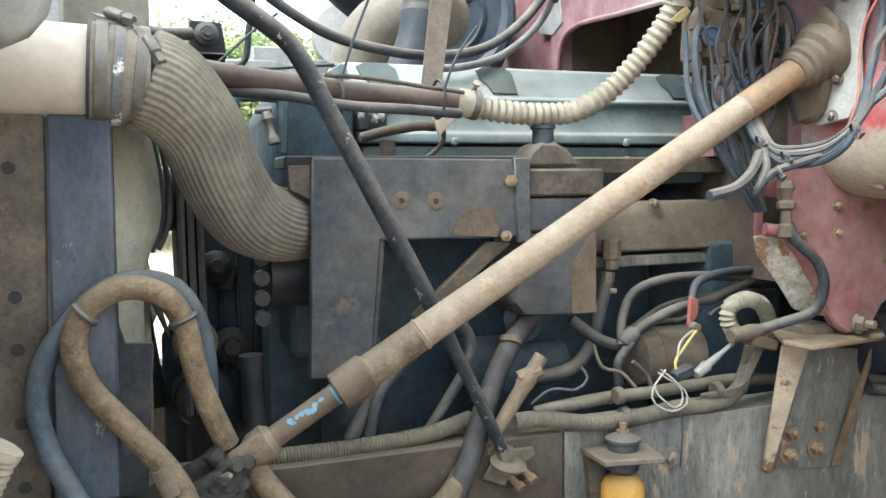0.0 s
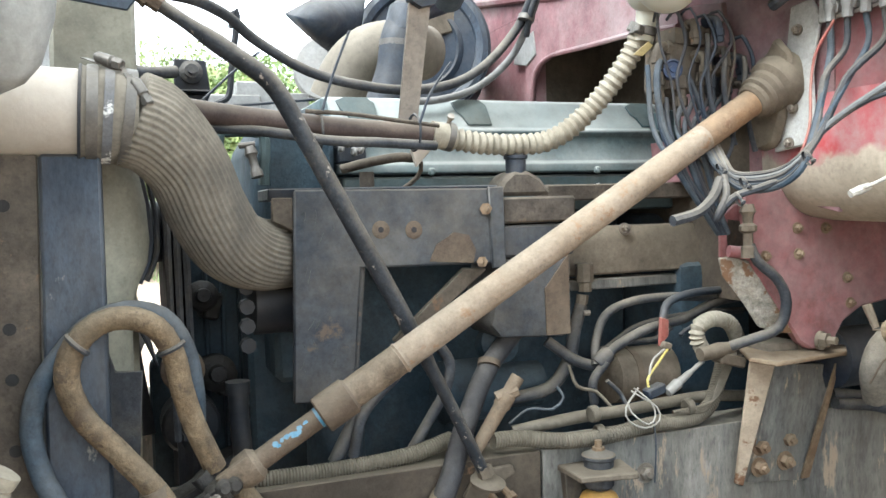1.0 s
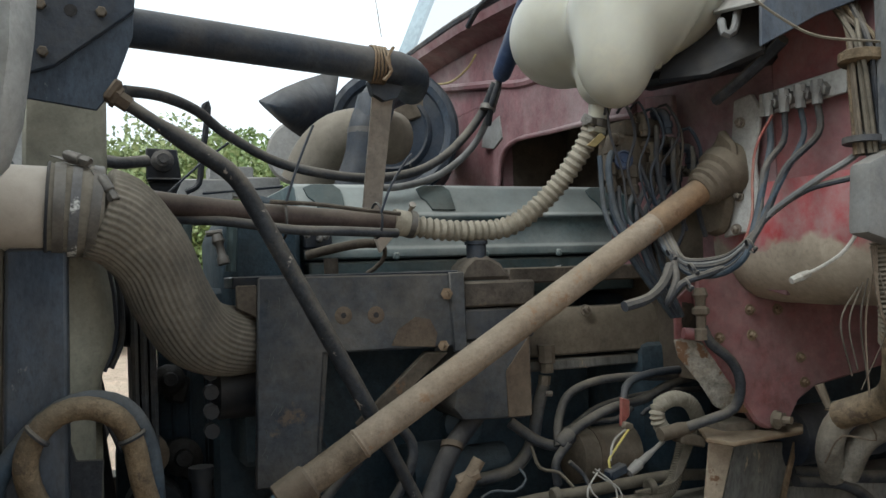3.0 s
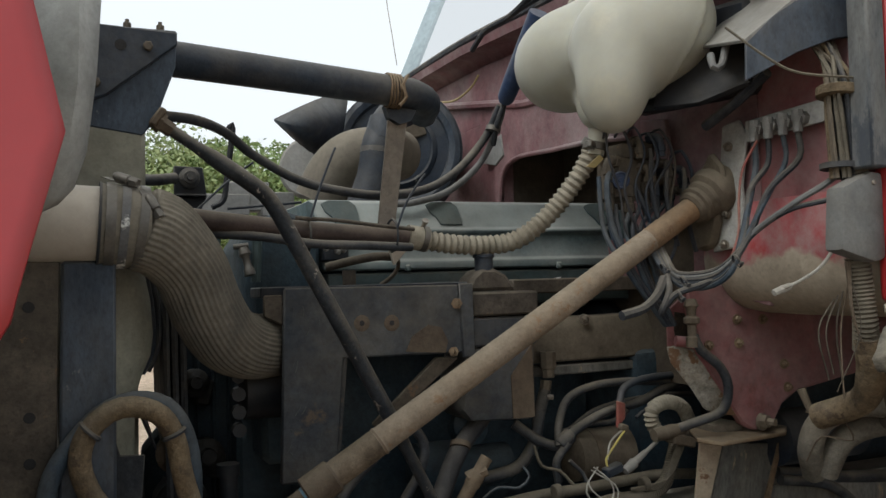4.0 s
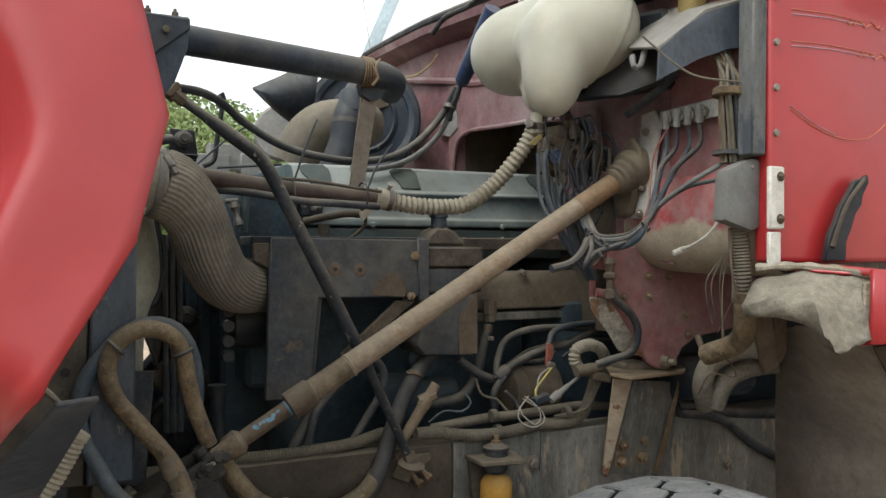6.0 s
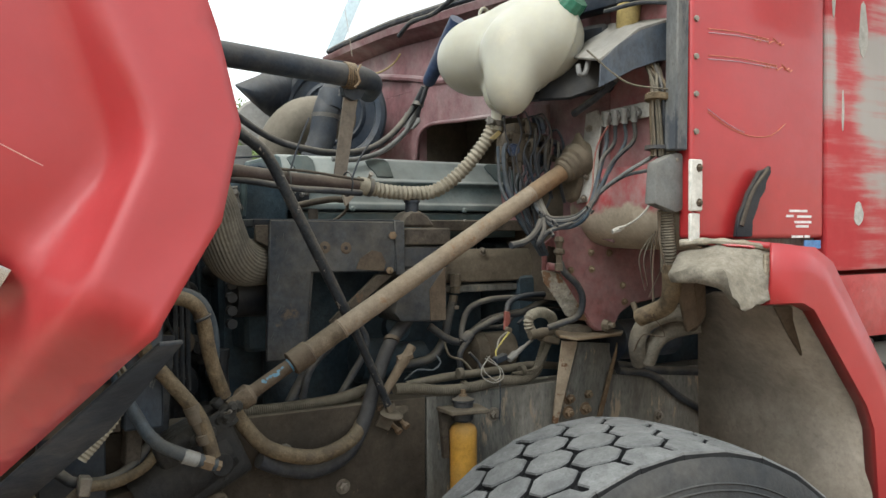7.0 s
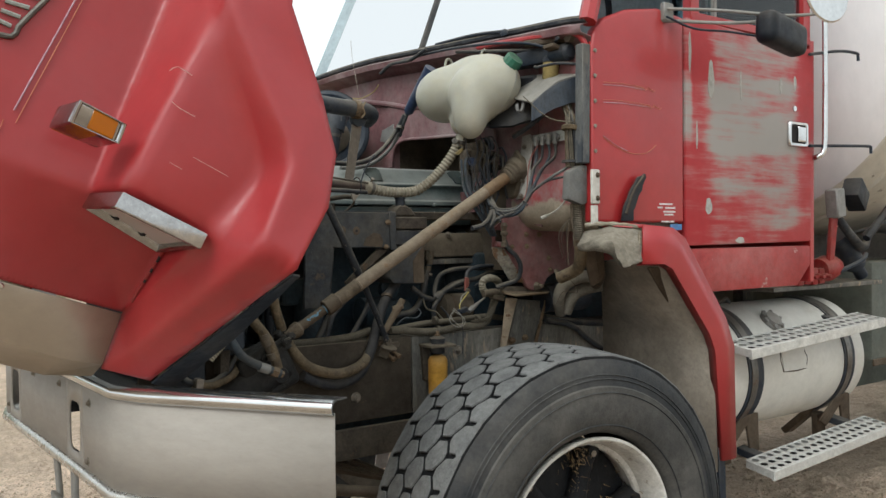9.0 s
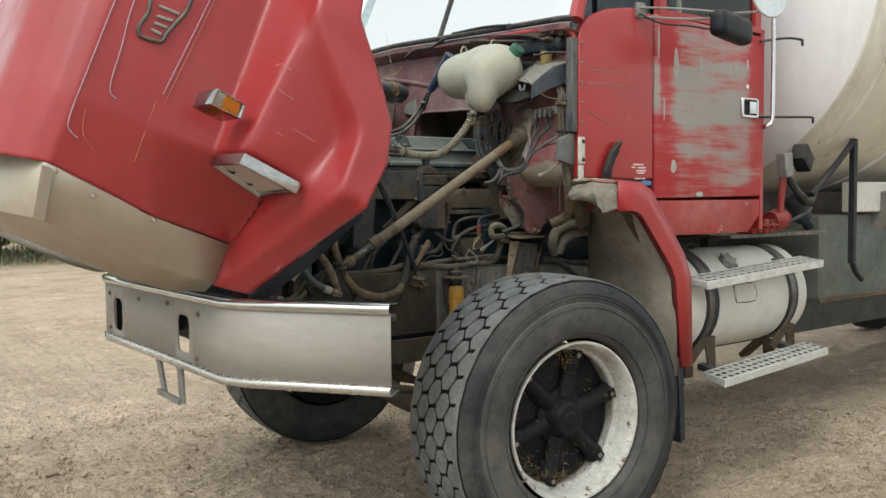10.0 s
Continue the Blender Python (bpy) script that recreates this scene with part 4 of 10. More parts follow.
def hood():
    h = thing("hood", "glossy red fibreglass truck hood tilted forward, scratched and faded", "hood", (0.3, HOOD_MID, 1.08))
    c = dict(P1=(0.64, 1.26, 1.94), P2=(0.733, 1.24, 1.618), P3=(0.622, 1.217, 1.366), P4=(0.463, 1.75, 1.071), P5=(0.36, 1.812, 1.104), P6=FLANK[0][2], PT=(0.72, 1.28, 2.36),
             E1=(0.708, 1.25, 1.735), E0=(0.702, 1.22, 1.5),
             Q1=(0.511, 1.30, 1.953), Q2=(0.631, 1.233, 1.61), Q3=(0.544, 1.238, 1.404), Q4=(0.412, 1.744, 1.142), QT=(0.63, 1.33, 2.36),
             D1=(0.495, 1.345, 1.90), D2=(0.598, 1.34, 1.575), D3=(0.512, 1.345, 1.43),
             L1=FLANK[1][2], L2=(0.312, 1.397, 1.536), L3=(0.478, 1.385, 1.44), L4=(0.468, 1.61, 1.423), R1=(0.524, 1.38, 2.0), RT=(0.64, 1.39, 2.36), V1=FLANK[2][2], VT=FLANK[3][2])
    quads = ["L1 L2 R1 V1", "V1 R1 RT VT", "L2 L3 D3 D2", "L2 D2 D1 R1", "D3 Q3 Q2 D2", "D2 Q2 Q1 D1", "R1 D1 Q1", "R1 Q1 QT RT", "Q3 P3 E0", "Q3 E0 Q2", "E0 P2 Q2", "Q2 P2 E1", "Q2 E1 Q1", "Q1 E1 P1", "Q1 P1 PT QT",
             "Q4 P4 P3 Q3", "P6 L4 L3", "P6 L3 D3", "P6 D3 Q3 Q4", "P6 Q4 P5", "P5 Q4 P4", "L1 L4 L3 L2", "P6 L1 L4"]
    bm = bmesh.new()

    def half(flip):
        f = (lambda p: (p[0], 2 * HOOD_MID - p[1], p[2])) if flip else (lambda p: p)
        at = {k: bm.verts.new(f(p)) for k, p in c.items()}
        # points shared with the flank's edge, so that the two meet without a gap
        rows_of = {"P6": 0, "L1": 1, "V1": 2, "VT": 3}
        for q in quads:
            names, ring = q.split(), []
            for a, b2 in zip(names, names[1:] + names[:1]):
                ring.append(at[a])
                if a in rows_of and b2 in rows_of:
                    ring += [bm.verts.new(f(flank(1.0, (rows_of[a] + (rows_of[b2] - rows_of[a]) * k / 4) / 3))) for k in (1, 2, 3)]
            bm.faces.new(ring)
        n = 12
        grid = [[bm.verts.new(f(flank(i / n, j / n))) for i in range(n + 1)] for j in range(n + 1)]
        for j in range(n):
            for i in range(n):
                bm.faces.new((grid[j][i], grid[j][i + 1], grid[j + 1][i + 1], grid[j + 1][i]))
        # the rounded shoulder into the top of the hood
        last = [grid[j][0] for j in range(n + 1)]
        for dx, dy in ((-0.05, 0.03), (-0.11, 0.10), (-0.17, 0.22), (-0.20, HOOD_MID - 1.605)):
            row = []
            for j in range(n + 1):
                p = flank(0, j / n)
                row.append(bm.verts.new(f((p[0] + dx, p[1] + dy, p[2] + 0.25 * abs(dx)))))
            for j in range(n):
                bm.faces.new((last[j], last[j + 1], row[j + 1], row[j]))
            last = row

    half(False)
    half(True)
    bmesh.ops.remove_doubles(bm, verts=bm.verts, dist=0.003)
    bm.normal_update()
    for f in bm.faces:
        mid = f.calc_center_median()
        core = Vector((0.62, 1.9 if mid.y < HOOD_MID - 0.3 else 2.96 if mid.y > HOOD_MID + 0.3 else HOOD_MID, 1.6))
        if f.normal.dot(mid - core) < 0:
            f.normal_flip()
    # fine faces, then the folds softened, but for the open edges
    bmesh.ops.triangulate(bm, faces=bm.faces)
    for _ in range(3):
        bmesh.ops.subdivide_edges(bm, edges=[e for e in bm.edges if e.calc_length() > 0.016], cuts=1)
        bmesh.ops.triangulate(bm, faces=[f for f in bm.faces if len(f.verts) > 3])
    for _ in range(2):
        bmesh.ops.smooth_vert(bm, verts=[v for v in bm.verts if not v.is_boundary], factor=0.5, use_axis_x=True, use_axis_y=True, use_axis_z=True)
    shell = part("shell", bm, [RED_HOOD, LINING], h, "glossy red fibreglass shell, grey inside", 75)
    thicken(shell, 0.007, -1.0, 1)

    # the steel band round the nose
    top = [FLANK[0][2], lerp3(FLANK[0][1], FLANK[0][2], 0.5), FLANK[0][1], lerp3(FLANK[0][0], FLANK[0][1], 0.4), FLANK[0][0], (-0.27, 1.84, 1.57), (-0.29, HOOD_MID, 1.575)]
    fold = [(0.365, 1.81, 1.12), (0.265, 1.8, 1.147), (0.064, 1.79, 1.232), (-0.089, 1.77, 1.304), (-0.187, 1.76, 1.349), (-0.27, 1.9, 1.372), (-0.30, HOOD_MID, 1.36)]
    low = [(0.35, 1.86, 1.085), (0.248, 1.93, 1.09), (0.135, 2.0, 1.128), (0.028, 2.05, 1.176), (-0.081, 2.08, 1.23), (-0.206, 2.15, 1.295), (-0.272, 2.43, 1.342)]
    bm = bmesh.new()
    for flip in (False, True):
        f = (lambda p: (p[0], 2 * HOOD_MID - p[1], p[2])) if flip else (lambda p: p)
        rows = [[bm.verts.new(f((p[0] - 0.004, p[1] - 0.006, p[2] - 0.004))) for p in r] for r in (top, fold, low)]
        for a, b2 in zip(rows, rows[1:]):
            for j in range(len(a) - 1):
                bm.faces.new((a[j], a[j + 1], b2[j + 1], b2[j]))
    bmesh.ops.remove_doubles(bm, verts=bm.verts, dist=0.013)
    bmesh.ops.recalc_face_normals(bm, faces=bm.faces)
    band = part("nose_band", bm, NOSE, h, "dull stainless steel band round the nose", 25)
    thicken(band, 0.003, -1.0)
    for p in ((0.375, 1.767, 1.245), (0.11, 1.622, 1.335), (-0.165, 1.615, 1.48), (-0.06, 1.63, 1.41)):
        part("rivet", lathe(p, (-0.3, -1, -0.3), [(0, 0.009), (0.004, 0.007), (0.006, 0.0)], 12), CHROME, h)
    part("corner_trim", slab([(-0.196, 1.617, 1.506), (-0.165, 1.612, 1.49), (-0.172, 1.742, 1.338), (-0.203, 1.748, 1.35)], -0.006, 0.002), CHROME, h, "bright folded corner strip of the nose band")
    # what closes the front, under the nose: a dark grille
    part("grille", slab([(-0.12, 2.2, 1.40), (0.3, 2.0, 1.13), (0.3, 2.86, 1.13), (-0.12, 2.66, 1.40)], 0.02), BLACK, h)

    # side marker lamp on the root of the fender
    def bezel(name, quad, out, depth, inset, mat, parent, label=""):
        """A frame standing out of a four-cornered opening, with a bevelled inner edge."""
        v = [Vector(q) for q in quad]
        mid = sum(v, Vector()) / 4
        o = Vector(out).normalized() * depth
        into = lambda q, k: q + (mid - q).normalized() * k
        rows = [v, [q + o for q in v], [into(q, inset * 0.6) + o * 1.05 for q in v], [into(q, inset) + o * 0.5 for q in v], [into(q, inset * 1.1) + o * 0.15 for q in v]]
        bmq = sheet([r + [r[0]] for r in rows])
        bmesh.ops.remove_doubles(bmq, verts=bmq.verts, dist=0.0002)
        bmesh.ops.recalc_face_normals(bmq, faces=bmq.faces)
        soften(bmq, 0.003, 2)
        return part(name, bmq, mat, parent, label), [into(q, inset) + o * 0.4 for q in v]

    front = [(0.226, 1.372, 1.715), (0.324, 1.405, 1.676), (0.309, 1.41, 1.634), (0.208, 1.38, 1.67)]
    back = [(q[0] - 0.025, q[1] + 0.085, q[2] - 0.004) for q in front]
    bmL = bmesh.new()
    fv, bv = [bmL.verts.new(q) for q in front], [bmL.verts.new(q) for q in back]
    for i in range(4):
        j = (i + 1) % 4
        bmL.faces.new((fv[i], fv[j], bv[j], bv[i]))
    bmL.faces.new(bv)
    bmL.faces.new(fv)
    bmesh.ops.recalc_face_normals(bmL, faces=bmL.faces)
    soften(bmL, 0.006, 2)
    lamp = part("marker_lamp", bmL, LAMP_CHROME, h, "chrome side marker lamp with an amber lens")
    out = (Vector(front[1]) - Vector(front[0])).cross(Vector(front[3]) - Vector(front[0]))
    out = out if out.y < 0 else -out
    _, inner = bezel("lens_frame", front, out, 0.006, 0.009, LAMP_CHROME, lamp)
    part("amber_lens", slab([lerp3(inner[0], inner[1], 0.3), lerp3(inner[0], inner[1], 0.92), lerp3(inner[3], inner[2], 0.92), lerp3(inner[3], inner[2], 0.3)], 0.006, 0.002), AMBER, lamp, "ribbed amber lens")
    part("amber_underside", slab([lerp3(front[3], front[2], 0.05), lerp3(front[3], front[2], 0.6), lerp3(back[3], back[2], 0.6), lerp3(back[3], back[2], 0.05)], 0.008, 0.002), AMBER, lamp)

    # headlamp in its chrome housing, looking down
    quad = [(0.285, 1.565, 1.537), (0.312, 1.388, 1.533), (0.487, 1.372, 1.442), (0.462, 1.60, 1.43)]
    down = (Vector(quad[1]) - Vector(quad[0])).cross(Vector(quad[3]) - Vector(quad[0]))
    down = down if down.z < 0 else -down
    head, inner = bezel("headlamp", quad, down, 0.036, 0.02, LAMP_CHROME, h, "chrome-framed headlamp, dull and scratched")
    part("lamp_bowl", slab([q - down.normalized() * 0.004 for q in inner], 0.003, 0), GREYMETAL, head)
    part("lamp_lens", slab([q + down.normalized() * 0.006 for q in inner], 0.004, 0.001), LENS, head, "dull clouded lens")
    for k in (0.3, 0.7):
        part("lens_tab", slab([lerp3(lerp3(inner[0], inner[3], k + d), lerp3(inner[1], inner[2], k + d), u) for d, u in ((0, 0.02), (0.04, 0.02), (0.04, 0.12), (0, 0.12))], 0.012, 0.001), INSIDE, head)
    # slotted seam from the lamp to the nose
    seam = [(0.459, 1.6, 1.406), (0.431, 1.66, 1.338), (0.415, 1.72, 1.281)]
    part("seam_strip", tube([(p[0] - 0.003, p[1] - 0.006, p[2] - 0.002) for p in seam], 0.0045, 6), RED_SCUFF, h)
    for t in (0.15, 0.35, 0.55):
        p = lerp3(seam[0], seam[2], t)
        part("slot", box((p[0] - 0.006, p[1] - 0.014, p[2] - 0.002), (0.006, 0.004, 0.018), (0, 25, 0), 0.001), INSIDE, h)

    # pinstripes along the flank, and the badge
    def line(points, r, mat, name="pinstripe"):
        part(name, tube([flank(u, v, 0.0035) for u, v in points], r, 6, 0.02), mat, h)

    line([(0.545, 0.42), (0.60, 0.67), (0.66, 0.98)], 0.002, STRIPE_BLUE)
    line([(0.575, 0.40), (0.63, 0.67), (0.69, 0.98)], 0.0012, STRIPE_ORANGE)
    line([(0.42, 0.18), (0.52, 0.40)], 0.0012, STRIPE_ORANGE)
    line([(0.26, 0.37), (0.21, 0.38), (0.185, 0.42), (0.17, 0.52), (0.14, 0.67), (0.16, 0.98)], 0.002, STRIPE_BLUE)
    line([(0.09, 0.16), (0.035, 0.18), (0.015, 0.24), (0.02, 0.45), (0.03, 0.67), (0.05, 0.98)], 0.002, STRIPE_BLUE)
    line([(0.2, 0.14), (0.13, 0.17), (0.10, 0.22), (0.09, 0.3)], 0.0012, STRIPE_ORANGE)
    badge = part("badge", tube([flank(u, v, 0.006) for u, v in [(0.23, 0.68), (0.25, 0.63), (0.24, 0.61), (0.23, 0.59), (0.25, 0.56), (0.4, 0.55), (0.41, 0.57), (0.44, 0.6), (0.48, 0.64), (0.48, 0.68), (0.51, 0.9), (0.29000000000000004, 0.9), (0.23, 0.68)]], 0.0062, 8, 0.01), CLAMP, h, "grey metal shield-shaped badge frame")
    for a, b in [((0.31, 0.58), (0.38, 0.57)), ((0.31, 0.6), (0.4, 0.59)), ((0.31, 0.62), (0.42, 0.61)), ((0.3, 0.65), (0.44, 0.63))]:
        part("badge_bar", tube([flank(*a, 0.005), flank(*b, 0.005)], 0.005, 6), SCRATCH_GREY, badge)
    # scratches and chips
    def scratch(points, r=0.0008, mat=SCRATCH):
        part("scratch", tube(points, r, 4, 0.02), mat, h)

    scratch([(0.4, 1.335, 1.72), (0.414, 1.33, 1.707), (0.445, 1.326, 1.691)], 0.0011)
    scratch([(0.405, 1.365, 1.79), (0.423, 1.365, 1.8), (0.449, 1.352, 1.782)], 0.0011)
    scratch([(0.399, 1.355, 1.595), (0.424, 1.352, 1.581)])
    scratch([(0.448, 1.35, 1.608), (0.52, 1.338, 1.568)])
    scratch([(0.599, 1.31, 1.562), (0.604, 1.31, 1.576)], 0.003)
    # inner lining that shows above the intake pipe
    lin = sheet([[(0.67, 1.75, 1.905), (0.737, 1.72, 1.901), (0.761, 1.75, 1.917)], [(0.67, 1.73, 1.764), (0.735, 1.7, 1.76), (0.752, 1.75, 1.782)],
                 [(0.665, 1.75, 1.687), (0.723, 1.72, 1.684), (0.74, 1.75, 1.687)], [(0.664, 1.75, 1.634), (0.711, 1.75, 1.634), (0.726, 1.76, 1.645)], [(0.66, 1.77, 1.601), (0.693, 1.77, 1.618), (0.709, 1.77, 1.628)]])
    lining = part("inner_lining", lin, LINING, h, "pale dented grey inner panel", 80)
    thicken(lining, 0.006)
    # dark splash panel under the fender's lower edge
    part("splash_panel", slab([(0.47, 1.76, 1.06), (0.64, 1.27, 1.35), (0.68, 1.32, 1.345), (0.63, 1.58, 1.185), (0.53, 1.79, 1.035)], 0.006), BLACK, h)
    return h


hood()


# ---- cab ----
def cab():
    c = thing("truck_cab", "faded red truck cab with a grey-sanded door and bare engine side", "truck cab", (2.4, HOOD_MID, 1.2))
    Y = 1.49
    # side panel ahead of the door
    part("side_panel", prism([(1.785, 1.47), (2.235, 1.47), (2.235, 2.185), (2.10, 2.20), (1.95, 2.175), (1.85, 2.135), (1.80, 2.09), (1.785, 2.03)], "y", Y, Y + 0.04, 0.012, 3), RED_CAB, c)
    part("rocker_panel", prism([(2.235, 1.22), (2.93, 1.22), (3.02, 1.30), (3.02, 1.378), (2.235, 1.378)], "y", Y, Y + 0.04, 0.006, 2), RED_SCUFF, c, "scuffed red sill panel below the door")
    door = part("door", prism([(2.243, 1.388), (3.018, 1.395), (3.04, 1.9), (3.035, 2.17), (2.243, 2.19)], "y", Y - 0.004, Y + 0.036, 0.009, 2), RED_DOOR, c, "red door sanded to grey primer in sweeps")
    # chips sanded down to bright filler
    for x, z, w, hh in ((2.38, 1.985, 0.017, 0.07), (2.262, 2.07, 0.007, 0.07), (2.555, 1.98, 0.004, 0.055), (2.81, 2.0, 0.008, 0.03), (2.365, 1.53, 0.018, 0.03), (2.905, 2.02, 0.009, 0.03), (2.30, 1.78, 0.004, 0.05), (2.55, 1.405, 0.026, 0.012)):
        part("filler_spot", prism([(x + w * math.cos(a) * (1 + 0.2 * math.sin(3 * a + x * 9)), z + hh * math.sin(a)) for a in [k / 12 * math.tau for k in range(12)]], "y", Y - 0.0055, Y - 0.002, 0), PLATE_GREY, door)
    # a rounded chrome frame round a dark cup, with the flap across its rear half
    def rounded(w, h, r, y):
        return [(2.917 + sx * (w - r) + r * math.cos(a), y, 1.82 + sz * (h - r) + r * math.sin(a)) for sx, sz, a0 in ((1, 1, 0), (-1, 1, 90), (-1, -1, 180), (1, -1, 270)) for a in [radians(a0 + 18 * k) for k in range(6)]]

    loops = [rounded(0.066, 0.05, 0.016, Y - 0.004), rounded(0.066, 0.05, 0.016, Y - 0.012), rounded(0.062, 0.046, 0.014, Y - 0.017), rounded(0.053, 0.037, 0.01, Y - 0.016), rounded(0.05, 0.034, 0.009, Y - 0.006)]
    handle = part("door_handle", sheet([q + q[:1] for q in loops]), CHROME, door, "chrome flap door handle in a dark cup", 50)
    part("handle_cup", prism([(2.868, 1.787), (2.966, 1.787), (2.966, 1.853), (2.868, 1.853)], "y", Y - 0.0065, Y - 0.0045, 0), INSIDE, handle)
    part("handle_flap", prism([(2.912, 1.79), (2.962, 1.79), (2.962, 1.85), (2.912, 1.85)], "y", Y - 0.02, Y - 0.008, 0.006, 3), CHROME, handle)
    part("door_lock", lathe((2.90, Y - 0.004, 1.92), (0, -1, 0), [(0, 0.011), (0.005, 0.011), (0.006, 0.0)], 14), CHROME, door)
    # window of the door, and its frame
    part("door_frame", join(box((2.30, Y + 0.02, 2.5), (0.05, 0.035, 0.62)), box((3.0, Y + 0.02, 2.5), (0.05, 0.035, 0.62)), box((2.65, Y + 0.02, 2.80), (0.74, 0.035, 0.05)), box((2.65, Y + 0.02, 2.20), (0.74, 0.04, 0.03))), RED_CAB, door)
    pane = part("window_pane", box((2.65, Y + 0.022, 2.49), (0.66, 0.005, 0.56), bevel=0), GLASS, door)
    pane.visible_shadow = False
    part("vent_bar", box((2.42, Y + 0.02, 2.49), (0.018, 0.03, 0.56)), GREYMETAL, door)
    # walls behind, roof, far side: they close the cab
    part("rear_wall", box((3.05, HOOD_MID, 1.72), (0.03, 1.86, 0.98)), RED_CAB, c)
    for y in (1.58, 3.28):
        part("rear_pillar", box((3.05, y, 2.52), (0.05, 0.1, 0.66)), RED_CAB, c)
    # pale panel added inside; its colour imitates the windscreen's reflection
    part("glass_reflection_panel", box((3.03, 2.75, 2.5), (0.02, 1.1, 0.62)), surf("painted_glass_reflection", (0.4, 0.48, 0.52), (0.34, 0.42, 0.46), 0.6, scale=3, dust=0.15, bump=0.05), c, "added pale blue-grey panel that stands in for the windscreen's reflection")
    part("far_side", box((2.5, 2 * HOOD_MID - Y, 1.66), (1.06, 0.04, 0.86)), RED_CAB, c)
    part("roof", box((2.55, HOOD_MID, 2.86), (1.1, 1.9, 0.06), bevel=0.03, seg=3), RED_CAB, c)
    part("cab_floor", box((2.50, HOOD_MID, 1.46), (1.06, 1.8, 0.03)), RAIL, c)
    # cowl: the top of the engine wall, from the near corner round to the middle
    ys = (1.50, 1.56, 1.70, 2.05, 2.43, 2.80, 3.1, 3.36)
    edge = [(1.74 if y < 1.53 else 1.72, y, 2.132 + 0.068 * (min(y, 2.9) - 2.05)) for y in ys]
    base = [(p[0] + 0.035, p[1], p[2] + 0.016) for p in edge]
    lip = [(p[0] + 0.006, p[1], p[2] - 0.022) for p in edge]
    ledge = [(p[0] + 0.05, p[1], p[2] - 0.03) for p in edge]
    face = [(1.79, p[1], p[2] - 0.05) for p in edge]
    cowl = part("cowl", sheet([base, edge, lip, ledge, face]), RED_DUSTY, c, "dusty red cowl below the windscreen", 40)
    thicken(cowl, 0.004)
    part("screen_seal", tube([(p[0] - 0.006, p[1], p[2] + 0.008) for p in base], 0.013, 8, 0.03), RUBBER, c)
    topline = [(p[0] + 0.26, p[1] + (0.06 if p[1] < 2 else -0.06 if p[1] > 3 else 0), 2.84) for p in base]
    mid = 4
    for a, b2 in ((0, mid + 1), (mid, 8)):
        s = sheet([base[a:b2], topline[a:b2]])
        g = part("windscreen", s, GLASS, c, "pale reflecting windscreen pane", 80)
        g.visible_shadow = False
    part("divider", tube([base[mid], topline[mid]], 0.013, 8), RUBBER, c)
    part("screen_pillar", tube([base[0], topline[0]], 0.03, 8), RED_CAB, c)
    # far pillar: the sky it reflects is put into its pale blue colour
    part("far_pillar", slab([base[7], (base[7][0] + 0.1, base[7][1] - 0.24, base[7][2]), (topline[7][0] + 0.1, topline[7][1] - 0.2, 2.84), topline[7]], 0.03, 0.006), surf("pillar_sky_reflection_tint", (0.42, 0.5, 0.53), (0.36, 0.44, 0.47), 0.5, scale=3, dust=0.15, bump=0.05), c, "far pillar with the reflected sky's pale blue painted on")
    rear = part("rear_window", box((3.06, HOOD_MID, 2.52), (0.006, 1.6, 0.6), bevel=0), GLASS, c)
    rear.visible_shadow = False
    hub = Vector((2.2, 2.03, 2.36))
    part("steering_wheel", join(tube([hub + Vector((-0.1 * math.sin(a), 0.2 * math.cos(a), 0.17 * math.sin(a))) for a in [k / 24 * math.tau for k in range(25)]], 0.013, 8, 0.03), tube([hub, hub + Vector((0.04, 0.19, 0.02))], 0.012, 6), tube([hub, hub + Vector((0.04, -0.19, 0.02))], 0.012, 6), tube([hub, hub + Vector((0.1, 0, -0.3))], 0.02, 8)), BLACK_CLEAN, c, "black steering wheel")
    part("wiper", tube([(1.735, 1.86, 2.148), (1.74, 2.05, 2.172), (1.745, 2.30, 2.185)], 0.006, 6), BLACK, c)
    part("wiper_pivot", lathe((1.735, 1.86, 2.135), (-0.5, 0, 1), [(0, 0.016), (0.012, 0.014), (0.02, 0.007)], 12), BLACK, c)

    # engine wall, with the heater opening
    X = 1.795
    walls = [[(1.756, 1.62), (2.12, 1.62), (2.12, 2.10), (1.756, 2.072)], [(2.12, 1.97), (3.30, 1.97), (3.30, 2.15), (2.9, 2.15), (2.12, 2.10)], [(2.70, 1.3), (3.30, 1.3), (3.30, 1.97), (2.70, 1.97)], [(2.12, 1.52), (2.70, 1.52), (2.70, 1.60), (2.12, 1.60)]]
    for w in walls:
        part("engine_wall_panel", prism(w, "x", X, X + 0.03, 0.001), RED_DUSTY, c, "pinkish dust-covered red engine wall")
    part("engine_wall_panel", prism([(1.53, 1.62), (1.755, 1.62), (1.755, 2.072), (1.53, 2.055)], "x", X, X + 0.03, 0.001), RED_WALL, c, "grimy red engine wall panel")
    # dark panel added to close the gap below the wall panels
    part("dark_gap_panel", prism([(1.93, 1.30), (2.75, 1.30), (2.75, 1.66), (1.93, 1.66)], "x", 1.84, 1.86, 0.001), PAD, c, "dark closing panel below the engine wall")
    # raised rim of the opening
    brow = [(1.79, 2.702, 1.731), (1.79, 2.684, 1.799), (1.79, 2.653, 1.827), (1.79, 2.586, 1.84), (1.79, 2.416, 1.831), (1.79, 2.264, 1.824), (1.79, 2.109, 1.808)]
